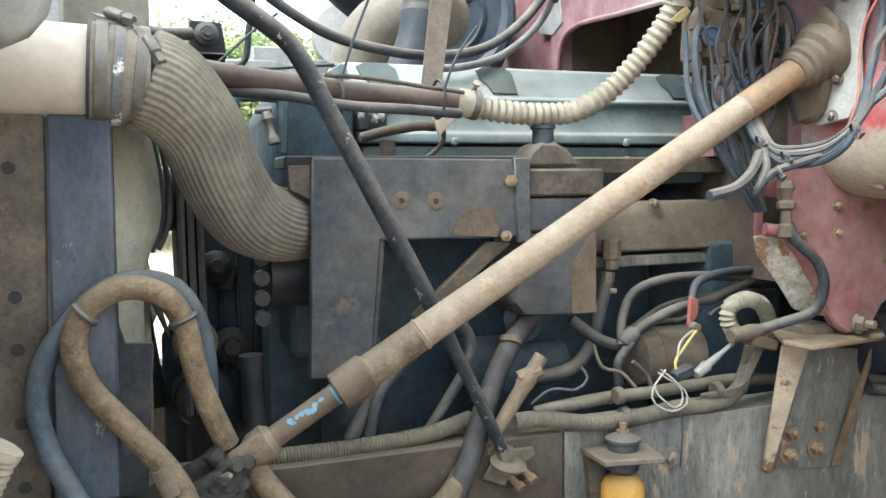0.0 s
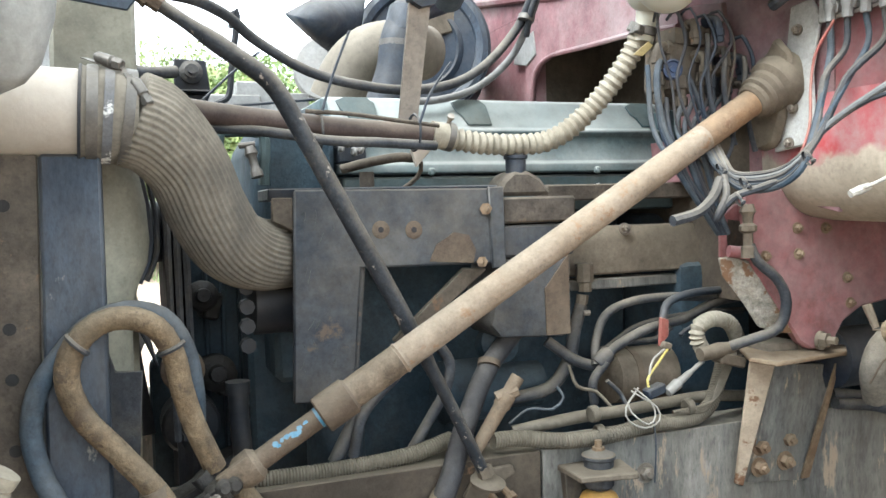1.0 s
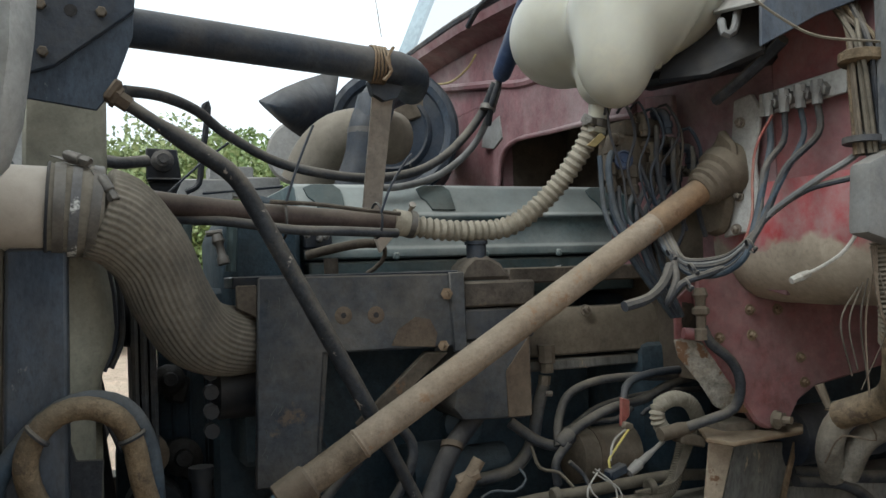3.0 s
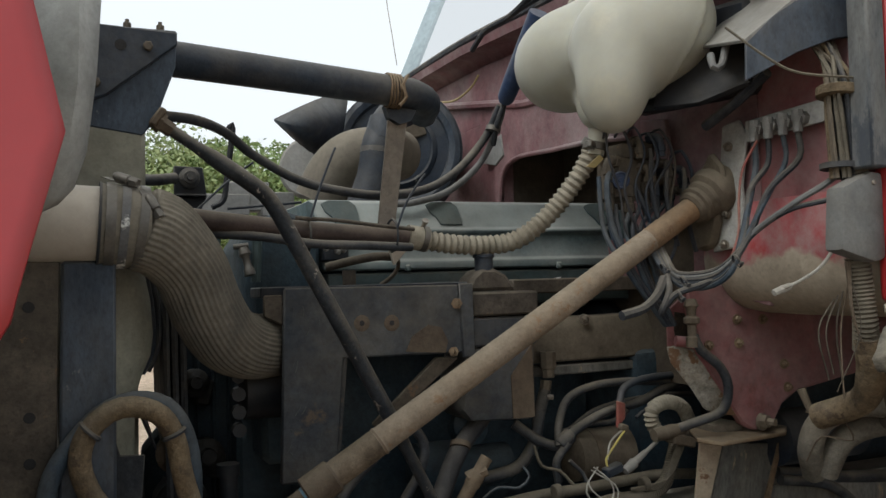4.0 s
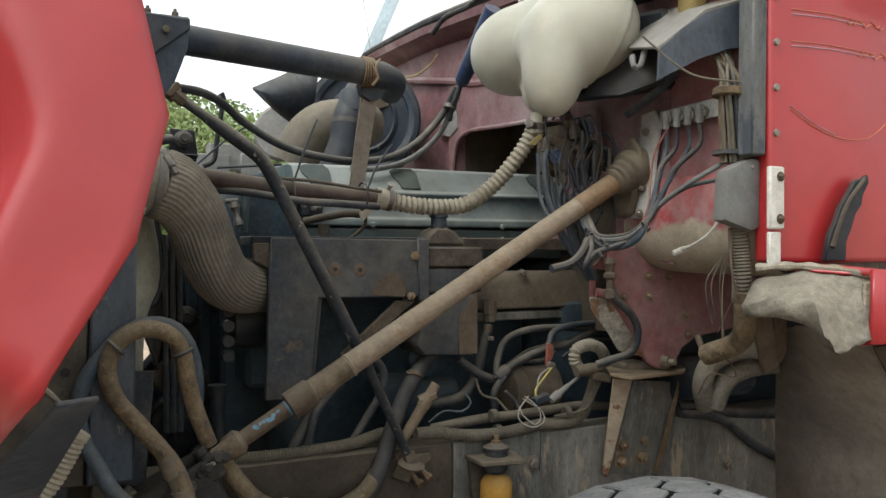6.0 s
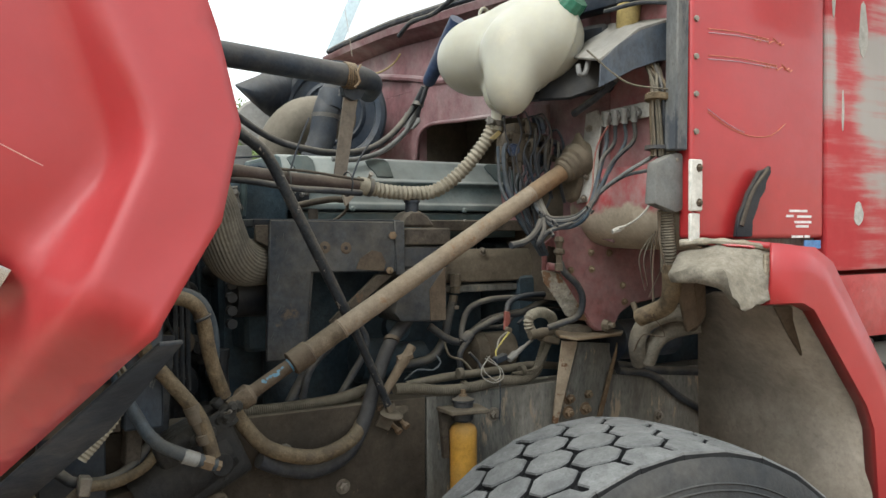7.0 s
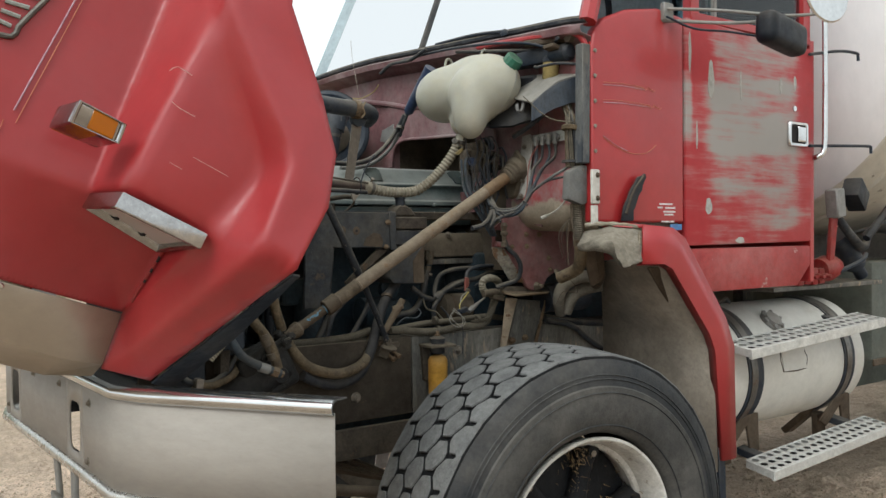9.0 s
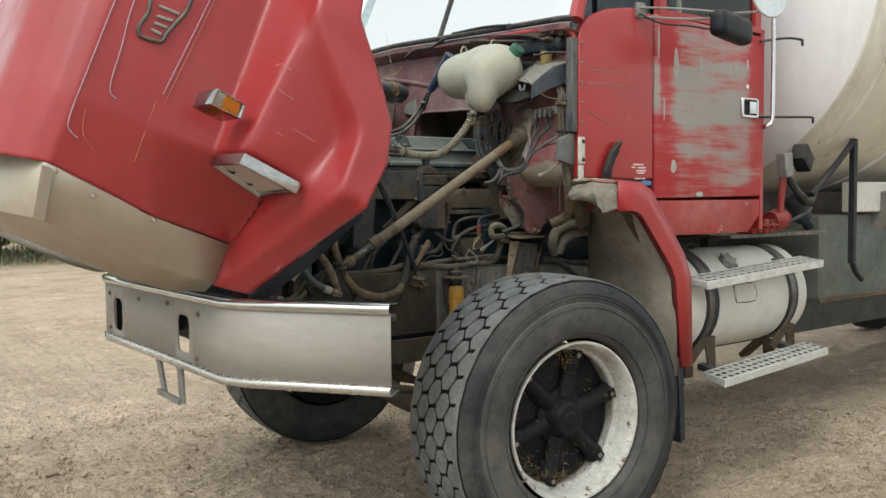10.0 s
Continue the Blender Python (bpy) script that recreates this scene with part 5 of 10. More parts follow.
    part("engine_wall_panel", prism([(q[1], q[2]) for q in brow] + [(brow[-1][1], 2.0), (brow[0][1] + 0.03, 2.0), (brow[0][1] + 0.03, brow[0][2])], "x", 1.783, 1.792, 0.001), RED_DUSTY, c, "pressed red panel that frames the opening")
    part("opening_rim", tube([(1.782, q[1], q[2]) for q in brow], 0.006, 8, 0.02), RED_DUSTY, c)
    for at, size in (((2.0, 2.42, 1.8), (0.02, 0.62, 0.44)), ((1.90, 2.42, 1.59), (0.19, 0.6, 0.02)), ((1.90, 2.42, 1.985), (0.19, 0.6, 0.02)), ((1.91, 2.715, 1.8), (0.19, 0.02, 0.4))):
        part("recess_lining", box(at, size), PAD, c, "crumbling brown insulation in the opening")
    part("pressed_fold", tube([(1.785, 3.152, 2.087), (1.785, 2.756, 2.014), (1.785, 2.46, 1.966), (1.785, 1.95, 2.0)], 0.012, 8, 0.03), RED_DUSTY, c)
    part("latch_plate", slab([(1.785, 2.775, 1.898), (1.785, 2.681, 1.917), (1.785, 2.669, 1.857), (1.785, 2.719, 1.836), (1.785, 2.793, 1.852)], -0.006), GREYMETAL, c)
    part("opening_corner", tube([(1.782, 1.505, 1.97), (1.778, 1.508, 2.03), (1.765, 1.525, 2.07), (1.75, 1.56, 2.083), (1.73, 1.70, 2.094), (1.722, 2.0, 2.115)], 0.01, 8, 0.02), RED_CAB, c)
    # upright front edge of the side panel, with its bolts
    part("edge_channel", prism([(1.745, 1.66), (1.78, 1.66), (1.785, 2.04), (1.75, 2.04)], "y", 1.495, 1.53, 0.003), EDGE_GREY, c, "scuffed grey rubbered edge channel")
    for z in (1.70, 1.78, 1.86, 1.94, 2.02):
        part("panel_bolt", lathe((1.797, 1.489, z), (0, -1, 0), [(0, 0.007), (0.004, 0.006), (0.005, 0.0)], 10), STEEL, c)
    hinge = part("hinge_plate", prism([(1.772, 1.53), (1.808, 1.53), (1.808, 1.64), (1.772, 1.64)], "y", 1.478, 1.489, 0.003), WHITE_PLATE, c, "white-painted hinge plate with two bolts")
    for z in (1.548, 1.622):
        part("hinge_bolt", bolt((1.796, 1.477, z), (0, -1, 0), 0.006, 0.004), RUST_DARK, hinge)
    part("hinge_foot", prism([(1.772, 1.46), (1.80, 1.46), (1.80, 1.525), (1.772, 1.525)], "y", 1.479, 1.488, 0.002), WHITE_PLATE, c)
    # pinstripes, stickers and the split rubber seal
    for z, x1 in ((1.915, 2.03), (1.858, 2.06)):
        part("pinstripe", tube([(1.835, Y - 0.001, z), (1.93, Y - 0.001, z + 0.004), (x1, Y - 0.001, z + 0.002)], 0.0012, 4, 0.05), STRIPE_BLUE, c)
        part("pinstripe", tube([(1.835, Y - 0.001, z + 0.008), (1.93, Y - 0.001, z + 0.012), (x1, Y - 0.001, z + 0.008)], 0.001, 4, 0.05), STRIPE_ORANGE, c)
        for k in range(9):
            xk = x1 - 0.045 + 0.011 * k
            part("stripe_knot", tube([(xk - 0.006, Y - 0.001, z + 0.005 + 0.007 * math.sin(k * 2.3)), (xk + 0.002, Y - 0.001, z + 0.003 - 0.006 * math.sin(k * 1.7 + 1)), (xk + 0.011, Y - 0.001, z + 0.005 + 0.005 * math.sin(k * 3.1))], 0.0011, 4, 0.006), STRIPE_ORANGE, c)
    part("pinstripe", tube([(1.833, Y - 0.001, 1.745), (1.90, Y - 0.001, 1.715), (1.97, Y - 0.001, 1.70), (2.04, Y - 0.001, 1.705), (2.09, Y - 0.001, 1.735)], 0.0012, 4, 0.02), STRIPE_ORANGE, c)
    part("pinstripe", tube([(1.833, Y - 0.001, 1.751), (1.90, Y - 0.001, 1.721), (1.95, Y - 0.001, 1.707)], 0.001, 4, 0.02), STRIPE_BLUE, c)
    for x0, x1, z in ((2.105, 2.17, 1.534), (2.095, 2.12, 1.522), (2.135, 2.185, 1.521), (2.125, 2.185, 1.508), (2.13, 2.175, 1.498), (2.115, 2.155, 1.474), (2.162, 2.18, 1.474)):
        part("sticker_bar", box(((x0 + x1) / 2, Y - 0.001, z), (x1 - x0, 0.002, 0.0055), bevel=0), STICKER, c)
    part("blue_sticker", box((2.19, Y - 0.001, 1.455), (0.06, 0.002, 0.02), bevel=0), STICKER_BLUE, c)
    ragged = [(1.896, 1.474), (1.901, 1.499), (1.908, 1.524), (1.923, 1.546), (1.934, 1.571), (1.956, 1.597), (1.974, 1.621), (1.993, 1.625), (2.01, 1.634), (2.014, 1.619), (1.997, 1.594), (1.994, 1.577), (1.977, 1.559), (1.967, 1.534), (1.953, 1.509), (1.951, 1.474)]
    part("torn_seal", prism(ragged, "y", 1.466, 1.476, 0.002), BLACK_CLEAN, c, "torn black rubber seal")
    part("seal_core", tube([(ragged[1][0] + 0.012, 1.466, ragged[1][1]), (ragged[4][0] + 0.012, 1.464, ragged[4][1]), (ragged[7][0] + 0.004, 1.464, ragged[7][1])], lambda q: 0.006 - 0.012 * q, 8), BROWN, c)
    return c


cab()


# ---- fixed rear half of the front fender ----
def fender():
    f = thing("rear_fender", "red wheel-arch fender with a torn grey fibreglass edge", "fender", (2.3, 1.4, 0.66))
    outer = [(1.855, 1.462), (1.99, 1.452), (2.05, 1.42), (2.262, 1.147), (2.308, 1.047), (2.318, 0.66)]
    inner = [(1.85, 1.345), (1.955, 1.342), (1.995, 1.325), (2.185, 1.10), (2.215, 1.04), (2.258, 0.66)]
    fronts = sheet([[(x, 1.347, z) for x, z in outer], [(x, 1.345, z) for x, z in [(0.5 * (o[0] + i[0]), 0.5 * (o[1] + i[1])) for o, i in zip(outer, inner)]], [(x, 1.347, z) for x, z in inner], [(x + 0.01, 1.375, z - 0.004) for x, z in inner]])
    thicken(part("arch_face", fronts, RED_HOOD, f, "", 60), 0.008)
    back = [[(x, 1.352, z) for x, z in outer], [(x, 1.40, z + 0.006) for x, z in outer], [(x, 1.52, z + 0.004) for x, z in outer]]
    thicken(part("arch_top", sheet(back), RED_HOOD, f, "", 30), 0.01)
    liner = sheet([[(2.245, 1.36, 0.62), (2.245, 1.60, 0.62), (2.245, 1.873, 0.62)], [(2.235, 1.36, 1.0), (2.235, 1.6, 1.0), (2.235, 1.872, 1.0)], [(2.215, 1.36, 1.09), (2.215, 1.6, 1.09), (2.215, 1.855, 1.09)],
                   [(2.01, 1.36, 1.335), (2.01, 1.55, 1.335), (2.03, 1.69, 1.325)], [(1.96, 1.36, 1.345), (1.965, 1.50, 1.35), (1.98, 1.60, 1.345)]])
    thicken(part("wheel_well", liner, LINER, f, "dusty grey-brown wheel-well liner", 60), 0.008)
    for pts in ([(1.79, 1.54, 1.392), (1.843, 1.54, 1.396), (1.911, 1.58, 1.27), (1.871, 1.58, 1.255)], [(1.864, 1.56, 1.394), (1.93, 1.58, 1.383), (1.956, 1.6, 1.294), (1.932, 1.6, 1.267)],
                [(1.955, 1.41, 1.322), (2.042, 1.41, 1.32), (2.182, 1.46, 1.234), (2.178, 1.46, 1.191), (2.12, 1.46, 1.193), (2.048, 1.44, 1.247)]):
        part("stay_strap", slab(pts, 0.01, 0.003), RUST_DARK, f, "rusty dust-covered stay strap")
    part("mud_flap", prism([(2.25, 0.70), (2.285, 0.70), (2.30, 0.33), (2.27, 0.32)], "y", 1.36, 1.9, 0.002), BLACK, f, "hanging black rubber mud flap")
    # the torn end, pale fibreglass drooping
    torn = sheet([[(1.784, 1.5, 1.444), (1.829, 1.43, 1.448), (1.871, 1.362, 1.446)],
                  [(1.746, 1.49, 1.429), (1.797, 1.41, 1.433), (1.869, 1.352, 1.408)],
                  [(1.701, 1.47, 1.4), (1.737, 1.38, 1.41), (1.871, 1.35, 1.37)],
                  [(1.708, 1.47, 1.387), (1.732, 1.36, 1.401), (1.873, 1.35, 1.344)],
                  [(1.772, 1.42, 1.398), (1.742, 1.34, 1.357), (1.849, 1.35, 1.343)],
                  [(1.809, 1.42, 1.381), (1.748, 1.33, 1.329), (1.799, 1.34, 1.338)]])
    bmesh.ops.subdivide_edges(torn, edges=torn.edges, cuts=3, use_grid_fill=True, smooth=0.5)
    for v in torn.verts:
        k = noise.noise_vector(v.co * 28) * 0.007 + noise.noise_vector(v.co * 90) * 0.002
        v.co += k
    thicken(part("torn_end", torn, GREY_SHELL, f, "pale torn fibreglass end of the fender", 70), 0.008)
    flange = surf("caked_tan_sealer", (0.27, 0.225, 0.16), (0.36, 0.33, 0.27), 0.9, scale=22, dust=0.3, bump=0.9, fine=60, grime=(0.09, 0.07, 0.05), grime_amount=0.45, speckle=0.7)
    part("edge_flange", slab([(1.848, 1.352, 1.442), (1.876, 1.344, 1.442), (1.878, 1.344, 1.342), (1.846, 1.352, 1.344)], 0.01, 0.003), flange, f, "caked tan sealer along the torn edge")
    part("edge_strip", tube([(1.76, 1.5, 1.462), (1.80, 1.46, 1.466), (1.84, 1.41, 1.462), (1.868, 1.352, 1.452)], lambda q: 0.007 + 0.0016 * math.sin(q * 160), 8, 0.008), flange, f)
    part("top_lip", slab([(1.79, 1.505, 1.468), (1.83, 1.45, 1.472), (1.875, 1.385, 1.466), (1.868, 1.352, 1.454), (1.82, 1.42, 1.46)], 0.006, 0.002), RED_HOOD, f)
    return f


fender()

# ---- engine bay: intake and radiator ----
def intake():
    t = thing("intake_pipe", "beige metal intake pipe joined by clamps to a ribbed hose", "intake pipe", (0.74, 1.92, 1.55))
    part("pipe", lathe((0.45, 1.915, 1.622), (1, 0.0, -0.04), [(0, 0.054), (0.335, 0.054), (0.335, 0.05), (0.3, 0.05)], 40), BEIGE, t)
    part("rubber_cuff", lathe((0.758, 1.915, 1.61), (1, 0.02, -0.06), [(0, 0.0555), (0.0, 0.0586), (0.003, 0.0592), (0.005, 0.0582), (0.062, 0.0578), (0.066, 0.0565)], 48), HOSE, t, "worn dusty rubber cuff")
    part("cuff_edge", lathe((0.757, 1.915, 1.61), (1, 0.02, -0.06), [(0, 0.0585), (0.0005, 0.0604), (0.0035, 0.0604), (0.004, 0.0585)], 48, 0.0, False), DEEP_BLACK, t)
    part("peeling_band", lathe((0.785, 1.915, 1.6085), (1, 0.02, -0.09), [(0, 0.058), (0, 0.0597), (0.011, 0.0597), (0.011, 0.058)], 48, 0.0, False), surf("peeling_white_band", (0.1, 0.105, 0.115), (0.16, 0.16, 0.165), 0.6, scale=12, dust=0.3, bump=0.4, wear=(0.55, 0.55, 0.52), wear_amount=0.34, wear_scale=20, speckle=0.5), t, "dark band with peeling white paint")

    def worm_clamp(centre, axis, radius, width, screw, along, label):
        """A steel band with its slotted edge, and the worm screw that tightens it."""
        o, d = Vector(centre), Vector(axis).normalized()
        cl = part("hose_clamp", lathe(o, d, [(0, radius), (0, radius + 0.0012), (width, radius + 0.0012), (width, radius)], 48, 0.0, False), CLAMP, t, label)
        p, a = Vector(screw), Vector(along).normalized()
        part("clamp_screw", join(lathe(p - a * 0.018, a, [(0, 0.0045), (0.004, 0.007), (0.022, 0.0075), (0.024, 0.0055), (0.028, 0.0055)], 14), lathe(p + a * 0.009, a, [(0, 0.0075), (0.009, 0.0075), (0.0105, 0.006), (0.009, 0.004), (0.009, 0.0)], 6)), CLAMP, cl)
        part("clamp_tail", slab([p - a * 0.034 + d * 0.005 - Vector((0, 0, 0.006)), p + a * 0.012 + d * 0.006 - Vector((0, 0, 0.006)), p + a * 0.012 - d * 0.006 - Vector((0, 0, 0.006)), p - a * 0.034 - d * 0.005 - Vector((0, 0, 0.006))], 0.0015, 0.0004), CLAMP, cl)

    worm_clamp((0.766, 1.915, 1.6095), (1, 0.02, -0.06), 0.0592, 0.013, (0.794, 1.89, 1.671), (0.8, -0.5, -0.35), "rusty worm-drive hose clamp")
    worm_clamp((0.806, 1.916, 1.607), (1, 0.05, -0.14), 0.0585, 0.012, (0.829, 1.868, 1.632), (0.42, -0.3, -0.85), "worm-drive hose clamp on the hose's end")
    return t


intake()


def intake_hose():
    path = [(0.815, 1.917, 1.606), (0.845, 1.925, 1.592), (0.882, 1.945, 1.55), (0.908, 1.97, 1.492), (0.942, 2.01, 1.443), (0.99, 2.065, 1.422), (1.05, 2.115, 1.42), (1.12, 2.15, 1.42)]
    n = 210

    def ring(s, i):
        swell = 0.057 - 0.004 * min(1, s / 0.1) + 0.004 * math.exp(-(((s - 0.02) / 0.03) ** 2))
        return [((swell + 0.0012 * math.cos(42 * a) + 0.0008 * noise.noise((a * 2, s * 30, 0))) * math.cos(a), (swell + 0.0012 * math.cos(42 * a)) * math.sin(a)) for a in [math.tau * k / n for k in range(n)]]
    t = thing("intake_hose", "fat S-bent rubber intake hose with lengthwise ribs", "hose", (0.95, 2.0, 1.42))
    part("hose_body", sweep(spline(path, 0.008), ring), HOSE, t, "", 180)
    part("end_band", sweep(spline([path[-2], path[-1]], 0.01), lambda s, i: [(0.0555 * math.cos(a), 0.0555 * math.sin(a)) for a in [math.tau * k / 40 for k in range(40)]]), CLAMP, t)
    return t


intake_hose()


def radiator():
    r = thing("radiator_assembly", "dusty radiator side with steel support plates and fan shroud", "radiator", (0.7, 2.43, 0.85))
    part("support_plate", prism([(0.45, 1.11), (0.699, 1.11), (0.71, 1.56), (0.45, 1.56)], "y", 1.90, 1.912, 0.002), BROWN, r, "brown dusty support plate with round holes")
    for z in (1.135, 1.21, 1.295, 1.355, 1.50):
        part("plate_hole", lathe((0.672, 1.8995, z), (0, -1, 0), [(0, 0.0075), (0.0008, 0.0075)], 14), INSIDE, r)
    part("side_tank", prism([(0.703, 1.11), (0.776, 1.11), (0.78, 1.56), (0.712, 1.56)], "y", 1.892, 2.02, 0.004), BLUEGREY, r, "scuffed bluish-black side channel")
    part("core", box((0.62, 2.43, 1.35), (0.12, 0.95, 0.78)), BLACK, r)
    part("top_tank", prism([(0.715, 1.56), (0.83, 1.56), (0.832, 1.80), (0.72, 1.79)], "y", 2.08, 2.22, 0.006), OLIVE, r, "pale grey-olive tank end")
    # fan shroud: its near side swells out round the fan, with a rubber lip
    rows, lips = [], []
    for z, x in ((1.585, 0.812), (1.55, 0.82), (1.50, 0.829), (1.45, 0.832), (1.42, 0.828), (1.39, 0.815), (1.36, 0.806), (1.31, 0.803), (1.24, 0.802), (1.11, 0.80)):
        rows.append([(0.74, 1.985, z), (0.765, 1.99, z), (x - 0.03, 2.0, z), (x - 0.012, 2.012, z), (x, 2.035, z), (x + 0.002, 2.07, z), (x - 0.004, 2.12, z), (x - 0.06, 2.16, z)])
        if z > 1.37:
            lips.append((x + 0.004, 2.05, z))
    thicken(part("fan_shroud", sheet(rows), OLIVE, r, "dusty olive plastic fan shroud", 60), 0.004)
    part("shroud_lip", tube(lips, 0.006, 8, 0.02), BLACK, r)
    part("shroud_band", tube([(q[0] + 0.012, q[1] + 0.03, q[2]) for q in lips], 0.004, 8, 0.02), RUBBER, r)
    part("far_shroud", lathe((0.70, 2.46, 1.36), (1, 0, 0), [(0.0, 0.37), (0.05, 0.365), (0.10, 0.345), (0.118, 0.335), (0.118, 0.327), (0.09, 0.335), (0.0, 0.36)], 48, 0.0, False), OLIVE, r)
    part("torn_flap", slab([(0.775, 1.98, 1.315), (0.785, 1.98, 1.28), (0.819, 1.98, 1.278), (0.804, 1.98, 1.076), (0.736, 1.98, 1.086), (0.747, 1.98, 1.288)], 0.004), RUBBER, r, "torn black rubber baffle")
    return r


radiator()


def fan():
    f = thing("engine_fan", "dark fan drive with ribbed pulleys and belts", "fan", (0.9, 2.40, 1.2))
    part("hub", lathe((0.80, 2.36, 1.455), (1, 0, 0), [(0, 0.05), (0.02, 0.075), (0.04, 0.075), (0.045, 0.055), (0.10, 0.05)], 28), BLACK_CLEAN, f)
    part("pulley", lathe((0.865, 2.34, 1.38), (1, 0, 0), [(0, 0.14), (0.006, 0.145), (0.012, 0.13), (0.018, 0.145), (0.024, 0.13), (0.03, 0.145), (0.036, 0.14)], 40), BLACK_CLEAN, f)
    for k in range(3):
        part("belt", tube([(0.868 + 0.014 * k, 2.20, 1.52), (0.868 + 0.014 * k, 2.19, 1.35), (0.872 + 0.014 * k, 2.20, 1.12)], 0.006, 6, 0.05), RUBBER, f)
    for k in range(6):
        a = math.tau * k / 6 + 0.3
        part("blade", slab([(0.81, 2.36 + 0.07 * math.cos(a), 1.40 + 0.07 * math.sin(a)), (0.80, 2.36 + 0.3 * math.cos(a - 0.18), 1.40 + 0.3 * math.sin(a - 0.18)), (0.84, 2.36 + 0.3 * math.cos(a + 0.18), 1.40 + 0.3 * math.sin(a + 0.18))], 0.004), BLACK_CLEAN, f)
    part("lower_pulley", lathe((0.875, 2.38, 1.06), (1, 0, 0), [(0, 0.10), (0.012, 0.09), (0.024, 0.10), (0.036, 0.09), (0.048, 0.10)], 32), BLACK_CLEAN, f)
    part("tensioner", lathe((0.885, 2.25, 1.23), (0, -1, 0), [(0, 0.035), (0.03, 0.035), (0.035, 0.02), (0.05, 0.02)], 20), RUST_DARK, f)
    return f


fan()


# ---- engine ----
def engine():
    e = thing("engine", "big dark teal diesel engine, dusty and oily", "engine", (1.4, 2.43, 0.9))
    part("block", prism([(2.29, 0.9), (2.66, 0.9), (2.66, 1.5), (2.32, 1.5), (2.29, 1.3)], "x", 1.0, 1.78, 0.01), ENGINE, e)
    part("cylinder_head", box((1.42, 2.43, 1.52), (0.76, 0.36, 0.08)), ENGINE, e)
    # cover: stepped section drawn along the engine
    sec = [(2.20, 1.545), (2.20, 1.562), (2.212, 1.566), (2.218, 1.612), (2.21, 1.618), (2.212, 1.626), (2.235, 1.63), (2.265, 1.682), (2.30, 1.69), (2.56, 1.69), (2.6, 1.66), (2.62, 1.545)]
    cov = part("valve_cover", prism(sec, "x", 1.15, 1.86, 0.003), TEAL, e, "long pale teal valve cover, thick with dust")
    # thin dark slabs on the slope stand in for shaded recesses
    for x in (1.20, 1.42, 1.80):
        ring = [(x + u, 2.236 + 0.5 * v - 0.003, 1.634 + 0.86 * v + 0.002) for u, v in ((-0.036, 0.05), (-0.02, 0.058), (0.022, 0.058), (0.034, 0.046), (0.036, 0.0), (-0.012, 0.0), (-0.02, 0.02), (-0.03, 0.03))]
        part("pocket_shade_patch", slab(ring, 0.004, 0.001), TEAL_DARK, cov, "dark teal patch laid on the cover, painted as a shaded pocket")
    for x in (1.32, 1.50, 1.66, 1.82):
        part("cover_tab", box((x, 2.199, 1.548), (0.012, 0.01, 0.014)), TEAL, cov)
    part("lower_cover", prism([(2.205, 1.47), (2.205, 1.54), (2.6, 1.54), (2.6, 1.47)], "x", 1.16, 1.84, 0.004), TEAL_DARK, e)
    part("flaking_label", slab([(1.621, 2.2, 1.516), (1.666, 2.2, 1.523), (1.646, 2.2, 1.507)], 0.003, 0), STICKER, e)
    part("end_block", box((1.84, 2.25, 1.60), (0.05, 0.12, 0.13)), TEAL_DARK, e)
    part("front_housing", prism([(1.03, 1.20), (1.14, 1.20), (1.14, 1.64), (1.06, 1.66), (1.02, 1.60)], "y", 2.18, 2.6, 0.01), ENGINE, e)
    # a squared arch of casting beside the hose
    part("housing_arch", tube([(0.946, 2.16, 1.503), (0.949, 2.16, 1.598), (0.961, 2.16, 1.612), (1.01, 2.16, 1.612), (1.021, 2.16, 1.598), (1.017, 2.16, 1.528)], 0.009, 8, 0.01), TEAL_DARK, e)
    part("bleed_valve", join(lathe((0.995, 2.15, 1.588), (0.2, -0.2, -1), [(0, 0.008), (0.012, 0.011), (0.018, 0.007), (0.035, 0.007), (0.04, 0.01), (0.05, 0.01)], 10), lathe((0.99, 2.15, 1.591), (1, -0.2, 0.1), [(-0.012, 0.005), (0.014, 0.005)], 8)), CLAMP, e)
    # fuel gallery cover plate with its bolt
    part("gallery_cover", prism([(2.13, 1.352), (2.13, 1.405), (2.145, 1.441), (2.2, 1.441), (2.2, 1.352)], "x", 1.54, 1.86, 0.004), TAN, e, "dust-brown cover plate along the block")
    part("gallery_top", box((1.70, 2.17, 1.505), (0.36, 0.05, 0.03)), BROWN, e)
    part("cover_bolt", bolt((1.673, 2.128, 1.435), (0, -1, 0.3), 0.008, 0.008), STEEL, e)
    part("gallery_lower", box((1.70, 2.155, 1.335), (0.32, 0.04, 0.02)), RAIL, e)
    # wiring block and bits behind the strap
    part("injector_block", box((1.172, 2.2, 1.579), (0.05, 0.03, 0.03)), BLACK, e)
    for k in range(5):
        p = (1.149, 2.17, 1.588)
        part("connector", box((p[0] + 0.011 * k, p[1], p[2] + 0.008 * math.sin(k * 2)), (0.009, 0.014, 0.014), (10 * k, 0, 12 * k)), GREYMETAL, e)
    part("injector_pipe", tube([(1.143, 2.15, 1.551), (1.183, 2.13, 1.561), (1.239, 2.12, 1.569), (1.275, 2.13, 1.56), (1.274, 2.15, 1.536), (1.25, 2.16, 1.517)], lambda s: 0.008 if s < 0.12 else 0.004, 10), BROWN, e)
    part("stud_post", lathe((1.171, 2.1, 1.514), (0, 0, 1), [(0, 0.012), (0.03, 0.012)], 12), BROWN, e)
    part("wedge", slab([(1.248, 2.1, 1.58), (1.286, 2.1, 1.583), (1.257, 2.1, 1.551)], 0.01), BEIGE, e)
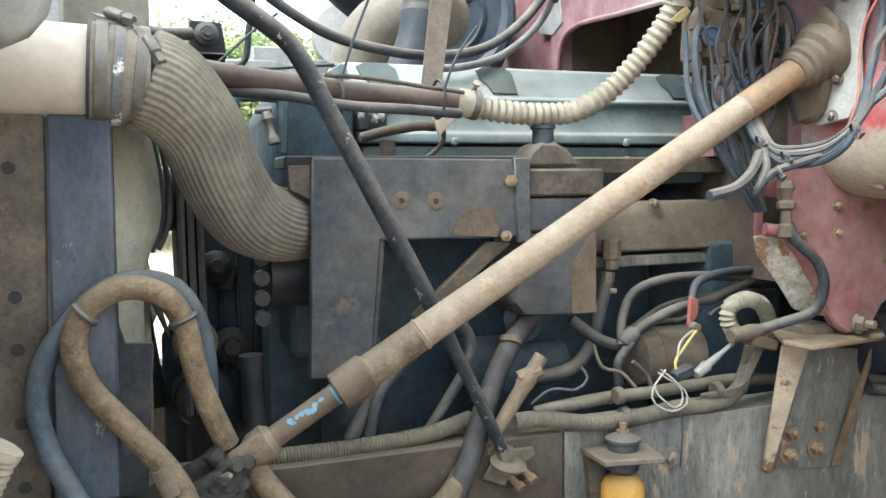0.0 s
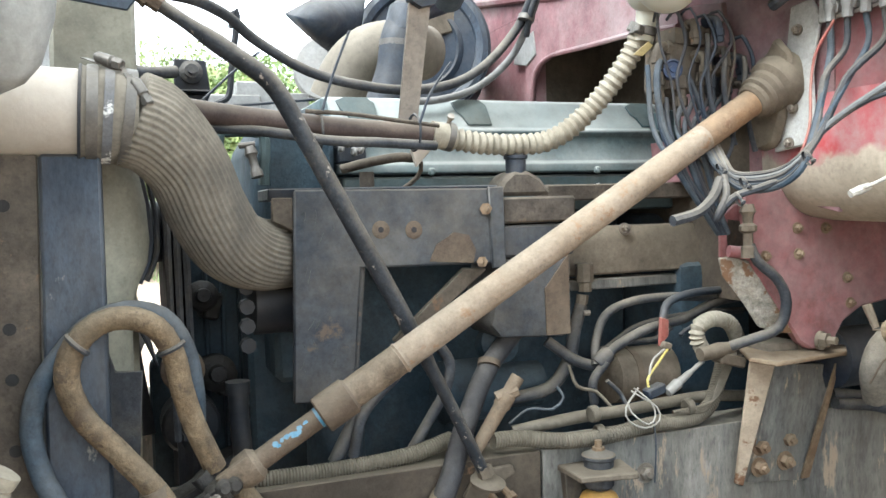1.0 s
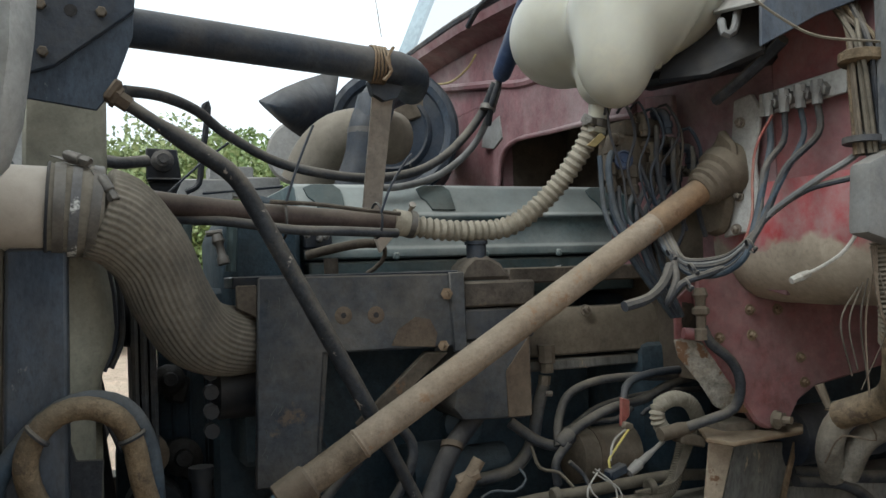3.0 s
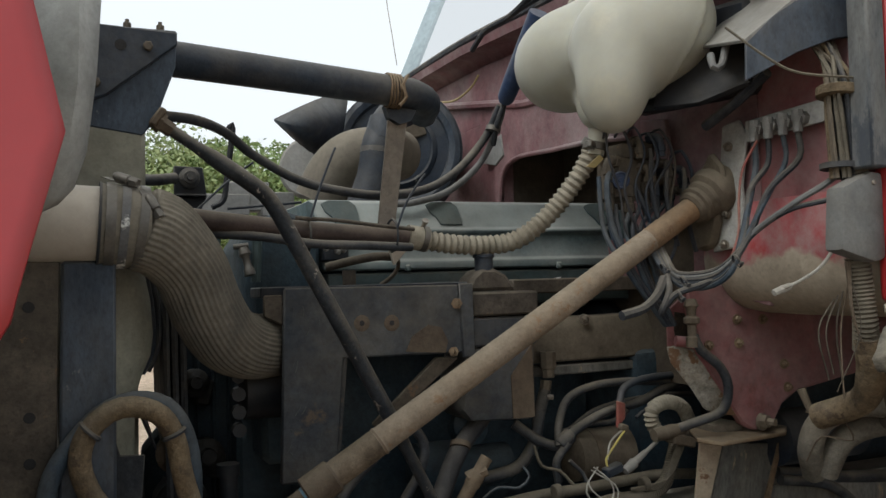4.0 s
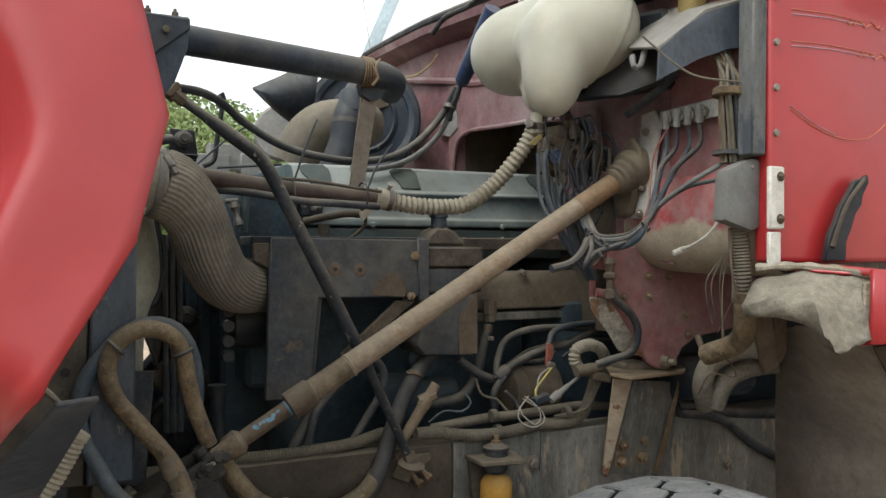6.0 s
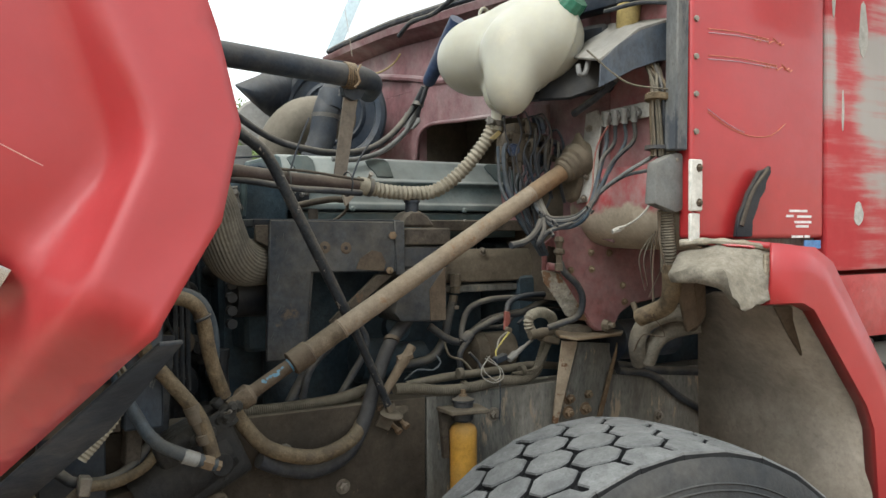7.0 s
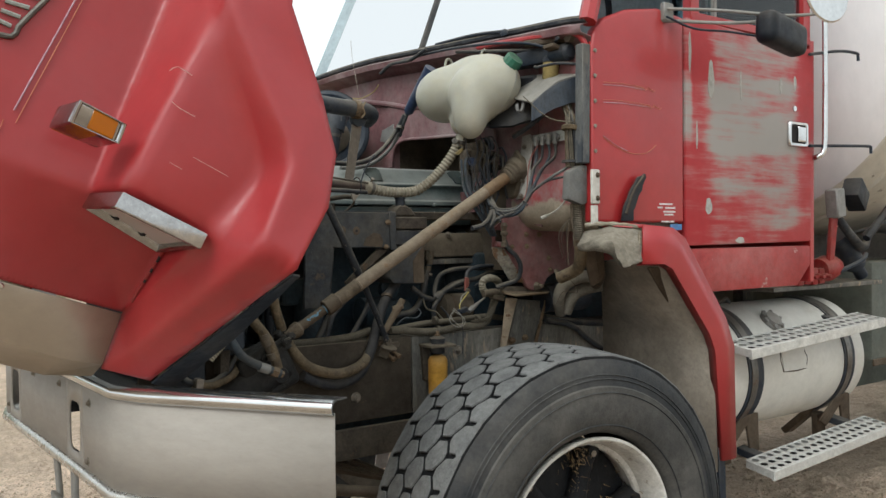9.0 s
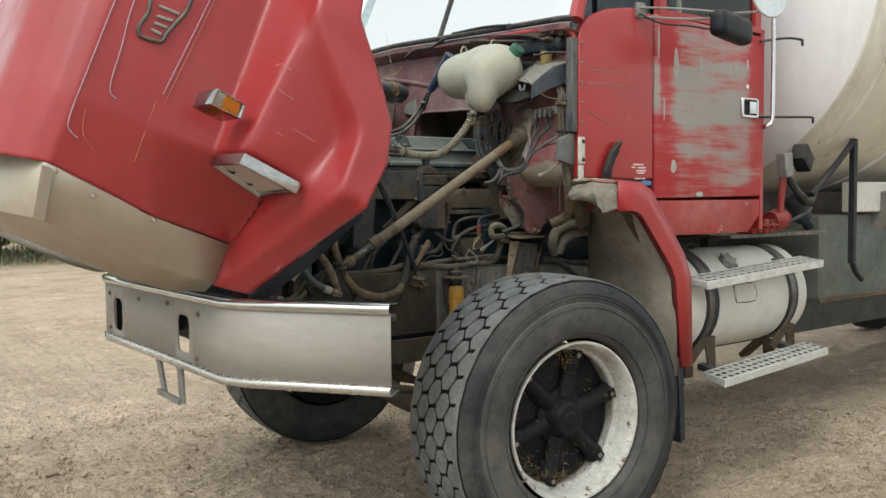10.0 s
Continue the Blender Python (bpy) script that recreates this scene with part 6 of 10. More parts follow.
    # lower clutter of the block: pump, pipes
    part("pump_body", lathe((1.30, 2.16, 1.16), (1, 0, 0), [(0, 0.03), (0.01, 0.055), (0.10, 0.055), (0.12, 0.04), (0.2, 0.04)], 24), ENGINE, e)
    part("oil_filter", lathe((1.13, 2.20, 1.02), (0, 0, 1), [(0, 0.0), (0.004, 0.05), (0.2, 0.05), (0.22, 0.035)], 24), ENGINE, e)
    part("alternator", join(lathe((0.98, 2.15, 1.34), (1, 0, 0), [(0, 0.03), (0.01, 0.05), (0.1, 0.05), (0.11, 0.03)], 20), *[lathe((0.975, 2.12, 1.28 + 0.03 * k), (0, -1, 0), [(0, 0.012), (0.02, 0.012)], 8) for k in range(4)]), BLACK_CLEAN, e)
    part("teal_cap", lathe((1.40, 2.13, 1.24), (0, -1, 0.3), [(0, 0.035), (0.03, 0.035), (0.036, 0.028), (0.04, 0.012)], 16), ENGINE, e)
    part("front_cover", prism([(0.84, 0.75), (1.04, 0.75), (1.04, 1.24), (0.98, 1.29), (0.90, 1.27), (0.84, 1.2)], "y", 2.44, 2.52, 0.012, 2), ENGINE, e, "dark front cover behind the belts")
    for k, (x, z, r) in enumerate(((0.90, 1.12, 0.05), (0.98, 1.0, 0.06), (0.88, 0.94, 0.045))):
        part("idler", lathe((x, 2.30, z), (0, -1, 0), [(-0.06, r), (0.0, r), (0.006, r * 0.9), (0.01, r * 0.4), (0.03, r * 0.35)], 20), BLACK_CLEAN, e)
    part("timing_case", prism([(0.915, 0.95), (1.12, 0.95), (1.12, 1.50), (0.96, 1.50), (0.915, 1.42)], "y", 2.39, 2.43, 0.012, 2), ENGINE, e, "dark ribbed timing case")
    for k in range(6):
        part("case_rib", box((0.94 + 0.03 * k, 2.382, 1.24), (0.008, 0.02, 0.42)), ENGINE, e)
    for x, z, q in ((0.93, 1.34, 0.028), (1.0, 1.39, 0.022), (0.95, 1.2, 0.034), (1.03, 1.26, 0.026), (1.0, 1.13, 0.03)):
        part("accessory", join(lathe((x, 2.33, z), (0, -1, 0.1), [(-0.05, q), (0.0, q), (0.006, q * 0.85), (0.012, q * 0.5), (0.03, q * 0.4)], 14), box((x + 0.015, 2.36, z - 0.02), (0.03, 0.05, 0.05), (0, 15, 10), 0.005)), GREASE, e)
    part("starter", lathe((1.62, 2.12, 1.165), (1, 0, 0), [(0, 0.035), (0.006, 0.05), (0.13, 0.05), (0.14, 0.035)], 24), TAN, e, "tan dust-covered starter motor")
    part("starter_strap", lathe((1.66, 2.12, 1.165), (1, 0, 0), [(0, 0.0515), (0.012, 0.0515)], 24), RUST_DARK, e)
    # gearbox mass and black sheet, added as dark backing for the bright gap
    part("bell_housing", join(prism([(2.12, 0.86), (2.74, 0.86), (2.74, 1.36), (2.6, 1.46), (2.26, 1.46), (2.12, 1.36)], "x", 1.79, 1.96, 0.02, 2), prism([(2.2, 0.82), (2.66, 0.82), (2.66, 1.3), (2.2, 1.3)], "x", 1.96, 2.9, 0.03, 2)), ENGINE, e, "black bell housing and gearbox")
    part("added_dark_backing", slab([(2.02, 2.02, 1.10), (2.02, 2.02, 1.46), (2.02, 2.84, 1.46), (2.02, 2.84, 1.10)], 0.01), INSIDE, e)
    part("oil_pan", prism([(2.25, 0.66), (2.6, 0.66), (2.64, 0.9), (2.22, 0.9)], "x", 1.05, 1.75, 0.02), ENGINE, e)
    # upright support post and drain pipes seen through the gap
    part("post", tube([(0.962, 2.15, 1.208), (0.963, 2.15, 1.154), (0.967, 2.15, 1.092)], 0.016, 10), BLACK_CLEAN, e)
    part("post_cap", lathe((0.962, 2.15, 1.208), (0, 0, 1), [(-0.01, 0.02), (0.01, 0.02)], 12), BLACK_CLEAN, e)
    return e


engine()


def side_bracket():
    b = thing("accessory_bracket", "L-shaped black steel bracket with rust patches and bolts", "bracket", (1.2, 2.03, 1.2))
    part("plate", prism([(1.037, 1.516), (1.366, 1.513), (1.369, 1.392), (1.135, 1.396), (1.120, 1.225), (1.11, 1.20), (1.026, 1.20)], "y", 2.02, 2.032, 0.003), BLACK_RUST, b)
    part("return_flange", prism([(2.022, 1.518), (2.12, 1.518), (2.12, 1.50), (2.03, 1.50)], "x", 1.0, 1.366, 0.002), BLACK, b)
    part("left_tab", prism([(1.005, 1.505), (1.036, 1.505), (1.036, 1.455), (1.005, 1.47)], "y", 2.026, 2.036, 0.002), BROWN, b)
    part("inner_edge", prism([(1.12, 1.225), (1.135, 1.396), (1.145, 1.396), (1.13, 1.24)], "y", 2.033, 2.06, 0.002), BLACK_RUST, b)
    part("end_strip", prism([(1.345, 1.515), (1.372, 1.515), (1.374, 1.385), (1.350, 1.385)], "y", 2.014, 2.022, 0.002), BLACK_RUST, b, "rust-stained end strip")
    rust = [(1.244, 2.018, 1.401), (1.256, 2.018, 1.426), (1.286, 2.018, 1.445), (1.311, 2.018, 1.44), (1.323, 2.018, 1.416), (1.318, 2.018, 1.395)]
    part("rust_patch", slab(rust, 0.001, 0), RUST_DARK, b, "rust patch where the paint is gone")
    for at in ((1.167, 2.019, 1.453), (1.22, 2.019, 1.451)):
        part("rust_ring", lathe(at, (0, -1, 0), [(0, 0.014), (0.0006, 0.012)], 16), RUST_DARK, b)
        part("plate_hole", lathe(at, (0, -1, 0), [(0, 0.0045), (0.0008, 0.0045)], 12), INSIDE, b)
    rng = random.Random(31)
    for k in range(18):
        x, z = rng.uniform(1.035, 1.115), rng.uniform(1.22, 1.49)
        if k > 15:
            x, z = rng.uniform(1.13, 1.33), rng.uniform(1.41, 1.505)
        a, w = rng.uniform(0.3, 2.2), rng.uniform(0.003, 0.02)
        part("paint_scratch", tube([(x, 2.0195, z), (x + 0.5 * w * math.cos(a) + 0.001, 2.0195, z + 0.5 * w * math.sin(a)), (x + w * math.cos(a), 2.0195, z + w * math.sin(a))], rng.uniform(0.0003, 0.0008), 4), SCRATCH_DULL, b)
    part("stud", join(lathe((1.342, 2.018, 1.48), (-0.5, -1, 0), [(0, 0.010), (0.008, 0.010), (0.008, 0.005), (0.03, 0.005)], 6)), RUST, b)
    part("lower_stud", lathe((1.333, 2.016, 1.396), (-0.6, -1, 0.1), [(0, 0.009), (0.008, 0.009), (0.008, 0.0045), (0.025, 0.0045)], 6), RUST, b)
    part("diagonal_brace", slab([(1.306, 2.03, 1.386), (1.347, 2.03, 1.383), (1.204, 2.05, 1.263), (1.191, 2.05, 1.277)], 0.012, 0.002), BROWN, b, "flat brown diagonal brace")
    return b


side_bracket()


def fuel_filter():
    f = thing("fuel_filter_housing", "square brown-black filter housing with a brass-stemmed cap", "filter housing", (1.43, 2.06, 1.26))
    part("head", prism([(1.374, 1.455), (1.51, 1.455), (1.51, 1.498), (1.374, 1.498)], "y", 2.025, 2.16, 0.004), BROWN, f)
    part("body", prism([(1.375, 1.40), (1.508, 1.40), (1.508, 1.452), (1.375, 1.452)], "y", 2.03, 2.16, 0.004), BLACK, f)
    part("bowl", prism([(1.352, 1.29), (1.37, 1.268), (1.496, 1.262), (1.502, 1.398), (1.375, 1.398)], "y", 2.03, 2.16, 0.01, 2), BLACK_RUST, f, "rust-edged bowl")
    part("rust_edge", slab([(1.449, 2.027, 1.345), (1.495, 2.027, 1.402), (1.496, 2.027, 1.267), (1.451, 2.027, 1.267)], 0.002, 0.0005), RUST_DARK, f)
    part("collar", prism([(1.367, 1.50), (1.470, 1.50), (1.448, 1.528), (1.425, 1.54), (1.398, 1.54), (1.38, 1.525)], "y", 2.03, 2.09, 0.006), BROWN, f)
    part("filler_neck", lathe((1.412, 2.05, 1.53), (0, 0, 1), [(0, 0.017), (0.03, 0.017), (0.031, 0.02), (0.036, 0.02), (0.04, 0.014)], 20), BLACK, f)
    part("tee_handle", join(lathe((1.412, 2.05, 1.565), (0, 0, 1), [(0, 0.014), (0.004, 0.014), (0.006, 0.007), (0.02, 0.006), (0.03, 0.008)], 16), box((1.412, 2.05, 1.597), (0.045, 0.012, 0.008), (0, 0, 15), 0.003)), CLAMP, f, "small metal tee handle")
    return f


fuel_filter()


def elbow_line():
    t = thing("fuel_line", "dusty rubber line on a brass elbow fitting", "pipe", (1.55, 2.1, 1.15))
    part("fitting", join(lathe((1.568, 2.1, 1.357), (0, 0, -1), [(-0.02, 0.016), (0.012, 0.016), (0.014, 0.012), (0.03, 0.012)], 8), lathe((1.562, 2.1, 1.314), (-0.15, 0, -1), [(-0.008, 0.011), (0.008, 0.011), (0.008, 0.009), (0.026, 0.009)], 6)), TAN, t)
    part("pipe", tube([(1.56, 2.1, 1.304), (1.546, 2.1, 1.261), (1.533, 2.1, 1.208), (1.5, 2.1, 1.166), (1.451, 2.1, 1.153), (1.403, 2.12, 1.145)], 0.0115, 12), RUBBER, t)
    part("bleed_stub", lathe((1.558, 2.09, 1.291), (1, -0.2, -0.1), [(0, 0.005), (0.012, 0.005)], 8), STEEL, t)
    return t


elbow_line()

# ---- upper pipes ----
def stay_pipe():
    t = thing("hood_stop_pipe", "thick black steel crossing pipe with a rusty wire binding", "pipe", (1.1, 2.03, 1.83))
    part("pipe", tube([(0.80, 1.965, 1.868), (1.0, 2.01, 1.866), (1.25, 2.065, 1.862), (1.29, 2.075, 1.861), (1.325, 2.095, 1.852), (1.335, 2.14, 1.84)], 0.0275, 24, 0.012), BLACK, t)
    for k in range(5):
        c = (1.238 + 0.006 * k, 2.062 + 0.0015 * k, 1.862)
        part("binding", tube([(c[0] + 0.001 * math.sin(3 * a + k), c[1] + 0.0295 * math.cos(a), c[2] + 0.0295 * math.sin(a)) for a in [j / 12 * math.tau for j in range(13)]], 0.0022, 5, 0.01), RUST, t)
    part("binding_knot", tube([(1.249, 2.03, 1.828), (1.262, 2.028, 1.844), (1.256, 2.03, 1.864), (1.269, 2.035, 1.885)], 0.003, 5), RUST, t)
    part("wire_tail", tube([(1.257, 2.06, 1.908), (1.254, 2.07, 1.959), (1.252, 2.09, 2.03), (1.251, 2.1, 2.1)], 0.0008, 4), STEEL, t)
    return t


stay_pipe()


def hood_mount():
    t = thing("pipe_mount", "folded black gusset plate bolted to the crossing pipe", "mount", (0.8, 1.93, 1.74))
    part("gusset", prism([(0.70, 1.885), (0.866, 1.880), (0.864, 1.838), (0.836, 1.760), (0.818, 1.738), (0.70, 1.755)], "y", 1.915, 1.923, 0.001), BLUEGREY, t)
    part("upper_leaf", prism([(0.70, 1.892), (0.866, 1.886), (0.866, 1.868), (0.77, 1.79), (0.70, 1.765)], "y", 1.904, 1.914, 0.002), BLACK, t)
    part("top_flange", box((0.785, 1.95, 1.888), (0.165, 0.07, 0.008)), BLACK, t)
    part("mount_hole", lathe((0.79, 1.9035, 1.862), (0, -1, 0), [(0, 0.008), (0.0008, 0.008)], 14), INSIDE, t)
    for x, z in ((0.755, 1.866), (0.826, 1.862), (0.757, 1.806)):
        part("mount_bolt", bolt((x, 1.903, z), (0, -1, 0), 0.007, 0.006, False), BROWN, t)
    for x in (0.80, 0.845):
        part("top_bolt", bolt((x, 1.93, 1.893), (0, 0, 1), 0.006, 0.008), BROWN, t)
    return t


hood_mount()


def brace_rod():
    t = thing("brace_rod", "bent black brace rod, chipped and dusty, bolted to the frame", "rod", (1.31, 2.0, 1.06))
    path = [(0.842, 1.91, 1.755), (0.90, 1.911, 1.717), (0.965, 1.913, 1.674), (0.99, 1.915, 1.655), (1.008, 1.917, 1.63), (1.03, 1.919, 1.59), (1.095, 1.924, 1.47), (1.17, 1.935, 1.332), (1.24, 1.948, 1.20), (1.30, 1.962, 1.082)]
    part("rod", tube(path, lambda s: 0.0085 if s < 0.06 else 0.0085 + 0.004 * min(1, (s - 0.06) / 0.03) if s < 0.6 else 0.0125 - 0.003 * min(1, (s - 0.6) / 0.05), 16), surf("chipped_black_rod", (0.018, 0.021, 0.026), (0.036, 0.04, 0.046), 0.5, scale=18, dust=0.45, up=0.5, bump=0.4, wear=(0.22, 0.19, 0.16), wear_amount=0.2, wear_scale=60, speckle=0.6), t)
    part("upper_nut", join(lathe((0.848, 1.91, 1.751), (-0.83, 0, 0.56), [(-0.012, 0.011), (0.004, 0.011), (0.004, 0.015), (0.01, 0.015)], 6), box((0.838, 1.91, 1.762), (0.012, 0.03, 0.03), (0, 35, 0))), RUST_DARK, t)
    part("foot", join(lathe((1.31, 1.965, 1.062), (0.1, -0.25, 1), [(-0.006, 0.026), (-0.001, 0.028), (0.004, 0.02), (0.006, 0.012)], 20), lathe((1.304, 1.962, 1.078), (-0.3, 0.1, 1), [(-0.008, 0.013), (0.008, 0.013)], 6)), TAN, t)
    part("foot_plate", slab([(1.277, 1.985, 1.033), (1.301, 1.985, 1.073), (1.362, 1.985, 1.074), (1.367, 1.985, 1.06), (1.324, 1.985, 1.039), (1.314, 1.985, 1.017)], 0.008, 0.002), TAN, t, "bent dust-coloured foot plate")
    for at in ((1.327, 1.985, 1.026), (1.347, 1.985, 1.036)):
        part("foot_bolt", lathe(at, (0.4, -0.8, -0.6), [(-0.02, 0.006), (0.01, 0.006), (0.01, 0.009), (0.02, 0.009)], 8), RUST, t)
    return t


brace_rod()


def strap():
    t = thing("hanging_strap", "flat dusty steel strap hanging from the crossing pipe", "strap", (1.25, 2.12, 1.63))
    part("strap", slab([(1.249, 2.085, 1.836), (1.287, 2.085, 1.838), (1.267, 2.12, 1.622), (1.234, 2.12, 1.622)], 0.006, 0.001), surf("dusty_flat_steel", (0.2, 0.17, 0.14), (0.26, 0.22, 0.18), 0.7, scale=10, dust=0.5, bump=0.2), t)
    part("strap_head", lathe((1.268, 2.085, 1.835), (0, 1, 0), [(-0.01, 0.03), (0.01, 0.03)], 8), BLACK, t)
    return t


strap()


def rusty_pipe():
    t = thing("coolant_pipe", "rust-brown coolant pipe with a cable tied along it", "pipe", (1.1, 2.02, 1.6))
    part("pipe", tube([(0.84, 2.0, 1.636), (0.914, 2.02, 1.626), (1.083, 2.03, 1.609), (1.270, 2.045, 1.598)], 0.0165, 16), surf("rust_brown_pipe", (0.05, 0.037, 0.033), (0.085, 0.06, 0.05), 0.6, scale=12, dust=0.35, up=0.5, bump=0.25), t)
    part("cable", tube([(0.911, 2.03, 1.606), (0.997, 2.01, 1.599), (1.087, 2, 1.586), (1.165, 2, 1.583), (1.26, 2.02, 1.58)], 0.0075, 10), RUBBER, t)
    part("thin_cable", tube([(1.056, 2.01, 1.629), (1.124, 2.005, 1.625), (1.197, 2.01, 1.617), (1.266, 2.02, 1.611)], 0.0035, 8), BROWN, t)
    for a, b2 in (((1.079, 2, 1.625), (1.078, 2, 1.578)), ((1.229, 2, 1.625), (1.227, 2, 1.577))):
        part("cable_tie", tube([(a[0], 2.03 + 0.03 * math.cos(q), (a[2] + b2[2]) / 2 + 0.028 * math.sin(q)) for q in [k / 10 * math.tau for k in range(11)]], 0.0022, 5), RUBBER, t)
    part("tie_tail", tube([(1.079, 2, 1.629), (1.096, 2, 1.68), (1.117, 2, 1.732), (1.123, 2, 1.745)], 0.0022, 5), BLACK, t)
    part("tie_tail", tube([(1.228, 2, 1.612), (1.246, 2, 1.656), (1.276, 2, 1.699), (1.282, 2, 1.704)], 0.0022, 5), BLACK, t)
    return t


rusty_pipe()


def overflow_hose():
    t = thing("overflow_hose", "tan corrugated plastic hose from the pipe up to the tank", "hose", (1.45, 2.03, 1.58))
    part("hose", ribbed([(1.275, 2.045, 1.598), (1.347, 2.045, 1.586), (1.43, 2.04, 1.584), (1.484, 2.03, 1.598), (1.538, 2.01, 1.645), (1.578, 1.975, 1.71), (1.60, 1.955, 1.765)], 0.0165, 0.0125, 0.0022, 16), CORR, t)
    part("sleeve", tube([(1.262, 2.045, 1.60), (1.30, 2.045, 1.594)], 0.0215, 18), CORR, t)
    part("clamp", tube([(1.287, 2.045, 1.597), (1.297, 2.045, 1.595)], 0.0235, 18), CLAMP, t)
    part("clamp_screw", lathe((1.292, 2.04, 1.62), (0, -0.6, 0.5), [(-0.01, 0.004), (0.008, 0.004), (0.008, 0.006), (0.012, 0.006)], 8), STEEL, t)
    part("neck_clamp", tube([(1.594, 1.96, 1.752), (1.60, 1.955, 1.764)], 0.0235, 18), CLAMP, t)
    return t


overflow_hose()


def coolant_tank():
    t = thing("coolant_tank", "milky white plastic expansion tank with a green screw cap", "coolant tank", (1.56, 1.82, 1.8))
    blobs = [((1.652, 1.84, 1.945), (0.098, 0.115, 0.10)), ((1.60, 2.03, 1.935), (0.10, 0.13, 0.098)), ((1.60, 1.85, 1.915), (0.095, 0.10, 0.095)), ((1.556, 1.83, 1.845), (0.058, 0.065, 0.088)), ((1.595, 1.935, 1.83), (0.035, 0.045, 0.045)), ((1.655, 1.93, 1.985), (0.09, 0.16, 0.078))]
    mid = np.array((1.605, 1.90, 1.915))
    bm = bmesh.new()
    bmesh.ops.create_icosphere(bm, subdivisions=6, radius=1)
    dirs = np.array([v.co[:] for v in bm.verts])
    reach = np.linspace(0.02, 0.30, 113)

    def field(p):
        total = np.zeros(len(p))
        for c, r in blobs:
            q = (p - np.array(c)) / np.array(r)
            d = (np.linalg.norm(q, axis=1) - 1.0) * min(r)
            total += np.exp(-d / 0.010)
        return -0.010 * np.log(np.maximum(total, 1e-30))

    best = np.full(len(dirs), 0.03)
    prev = field(mid + dirs * reach[0])
    for a, b2 in zip(reach, reach[1:]):
        now = field(mid + dirs * b2)
        cross = (prev < 0) & (now >= 0)
        best = np.where(cross, a + (b2 - a) * (-prev) / np.maximum(now - prev, 1e-9), best)
        prev = now
    for v, d, r in zip(bm.verts, dirs, best):
        v.co = mid + d * r
    bmesh.ops.smooth_vert(bm, verts=bm.verts, factor=0.5, use_axis_x=True, use_axis_y=True, use_axis_z=True)
    # the seam of the mould stands out as a thin ridge
    side = Vector((0.93, -0.1, -0.28)).normalized()
    for v in bm.verts:
        d = (v.co - Vector((1.655, 1.77, 1.90))).dot(side)
        v.co += (v.co - Vector(mid)).normalized() * (0.004 * math.exp(-((d / 0.0032) ** 2)) - (0.003 if d > 0.004 else 0.0))
        v.co += noise.noise_vector(v.co * 30) * 0.0008
    part("tank", bm, MILKY, t, "", 180)
    part("neck", lathe((1.605, 1.945, 1.80), (-0.15, 0.1, -0.95), [(0, 0.024), (0.012, 0.02), (0.035, 0.0165), (0.06, 0.0165)], 20), MILKY, t)
    part("outlet_clamp", join(lathe((1.596, 1.951, 1.757), (-0.15, 0.1, -0.95), [(-0.007, 0.0205), (-0.006, 0.0225), (0.006, 0.0225), (0.007, 0.0205)], 20, 0.0, False), box((1.578, 1.935, 1.757), (0.016, 0.012, 0.012), (0, 10, 20), 0.002)), CLAMP, t, "dull worm-drive clamp")
    part("boss", lathe((1.617, 1.81, 1.827), (0.25, -0.9, -0.3), [(-0.012, 0.012), (0.004, 0.01), (0.006, 0.006)], 14), MILKY, t)
    ax = Vector((0.18, -0.72, 0.62)).normalized()
    base = Vector((1.668, 1.765, 2.0))
    part("filler_neck", lathe(base - ax * 0.03, ax, [(0, 0.034), (0.03, 0.03), (0.036, 0.03)], 24), MILKY, t)
    n = 48
    cap_ring = lambda k: 0.031 + 0.0015 * (k % 2)
    bm = bmesh.new()
    side = ax.cross(Vector((0, 0, 1))).normalized()
    other = ax.cross(side)
    rows = []
    for h, s in ((0.004, 1.0), (0.036, 0.97), (0.041, 0.9)):
        rows.append([bm.verts.new(base + ax * h + (side * math.cos(math.tau * k / n) + other * math.sin(math.tau * k / n)) * cap_ring(k // 2) * s) for k in range(n)])
    for a, b2 in zip(rows, rows[1:]):
        for k in range(n):
            bm.faces.new((a[k], a[(k + 1) % n], b2[(k + 1) % n], b2[k]))
    bm.faces.new(rows[-1])
    bm.faces.new(rows[0][::-1])
    bmesh.ops.recalc_face_normals(bm, faces=bm.faces)
    part("screw_cap", bm, GREENCAP, t, "faded green screw cap with grip ribs")
    for x, y, z in ((1.655, 2.09, 2.055), (1.69, 1.92, 2.062)):
        part("lug", tube([(x - 0.016, y, z - 0.01), (x - 0.013, y, z + 0.016), (x, y, z + 0.026), (x + 0.013, y, z + 0.016), (x + 0.016, y, z - 0.01)], 0.005, 8), MILKY, t)
    return t


coolant_tank()

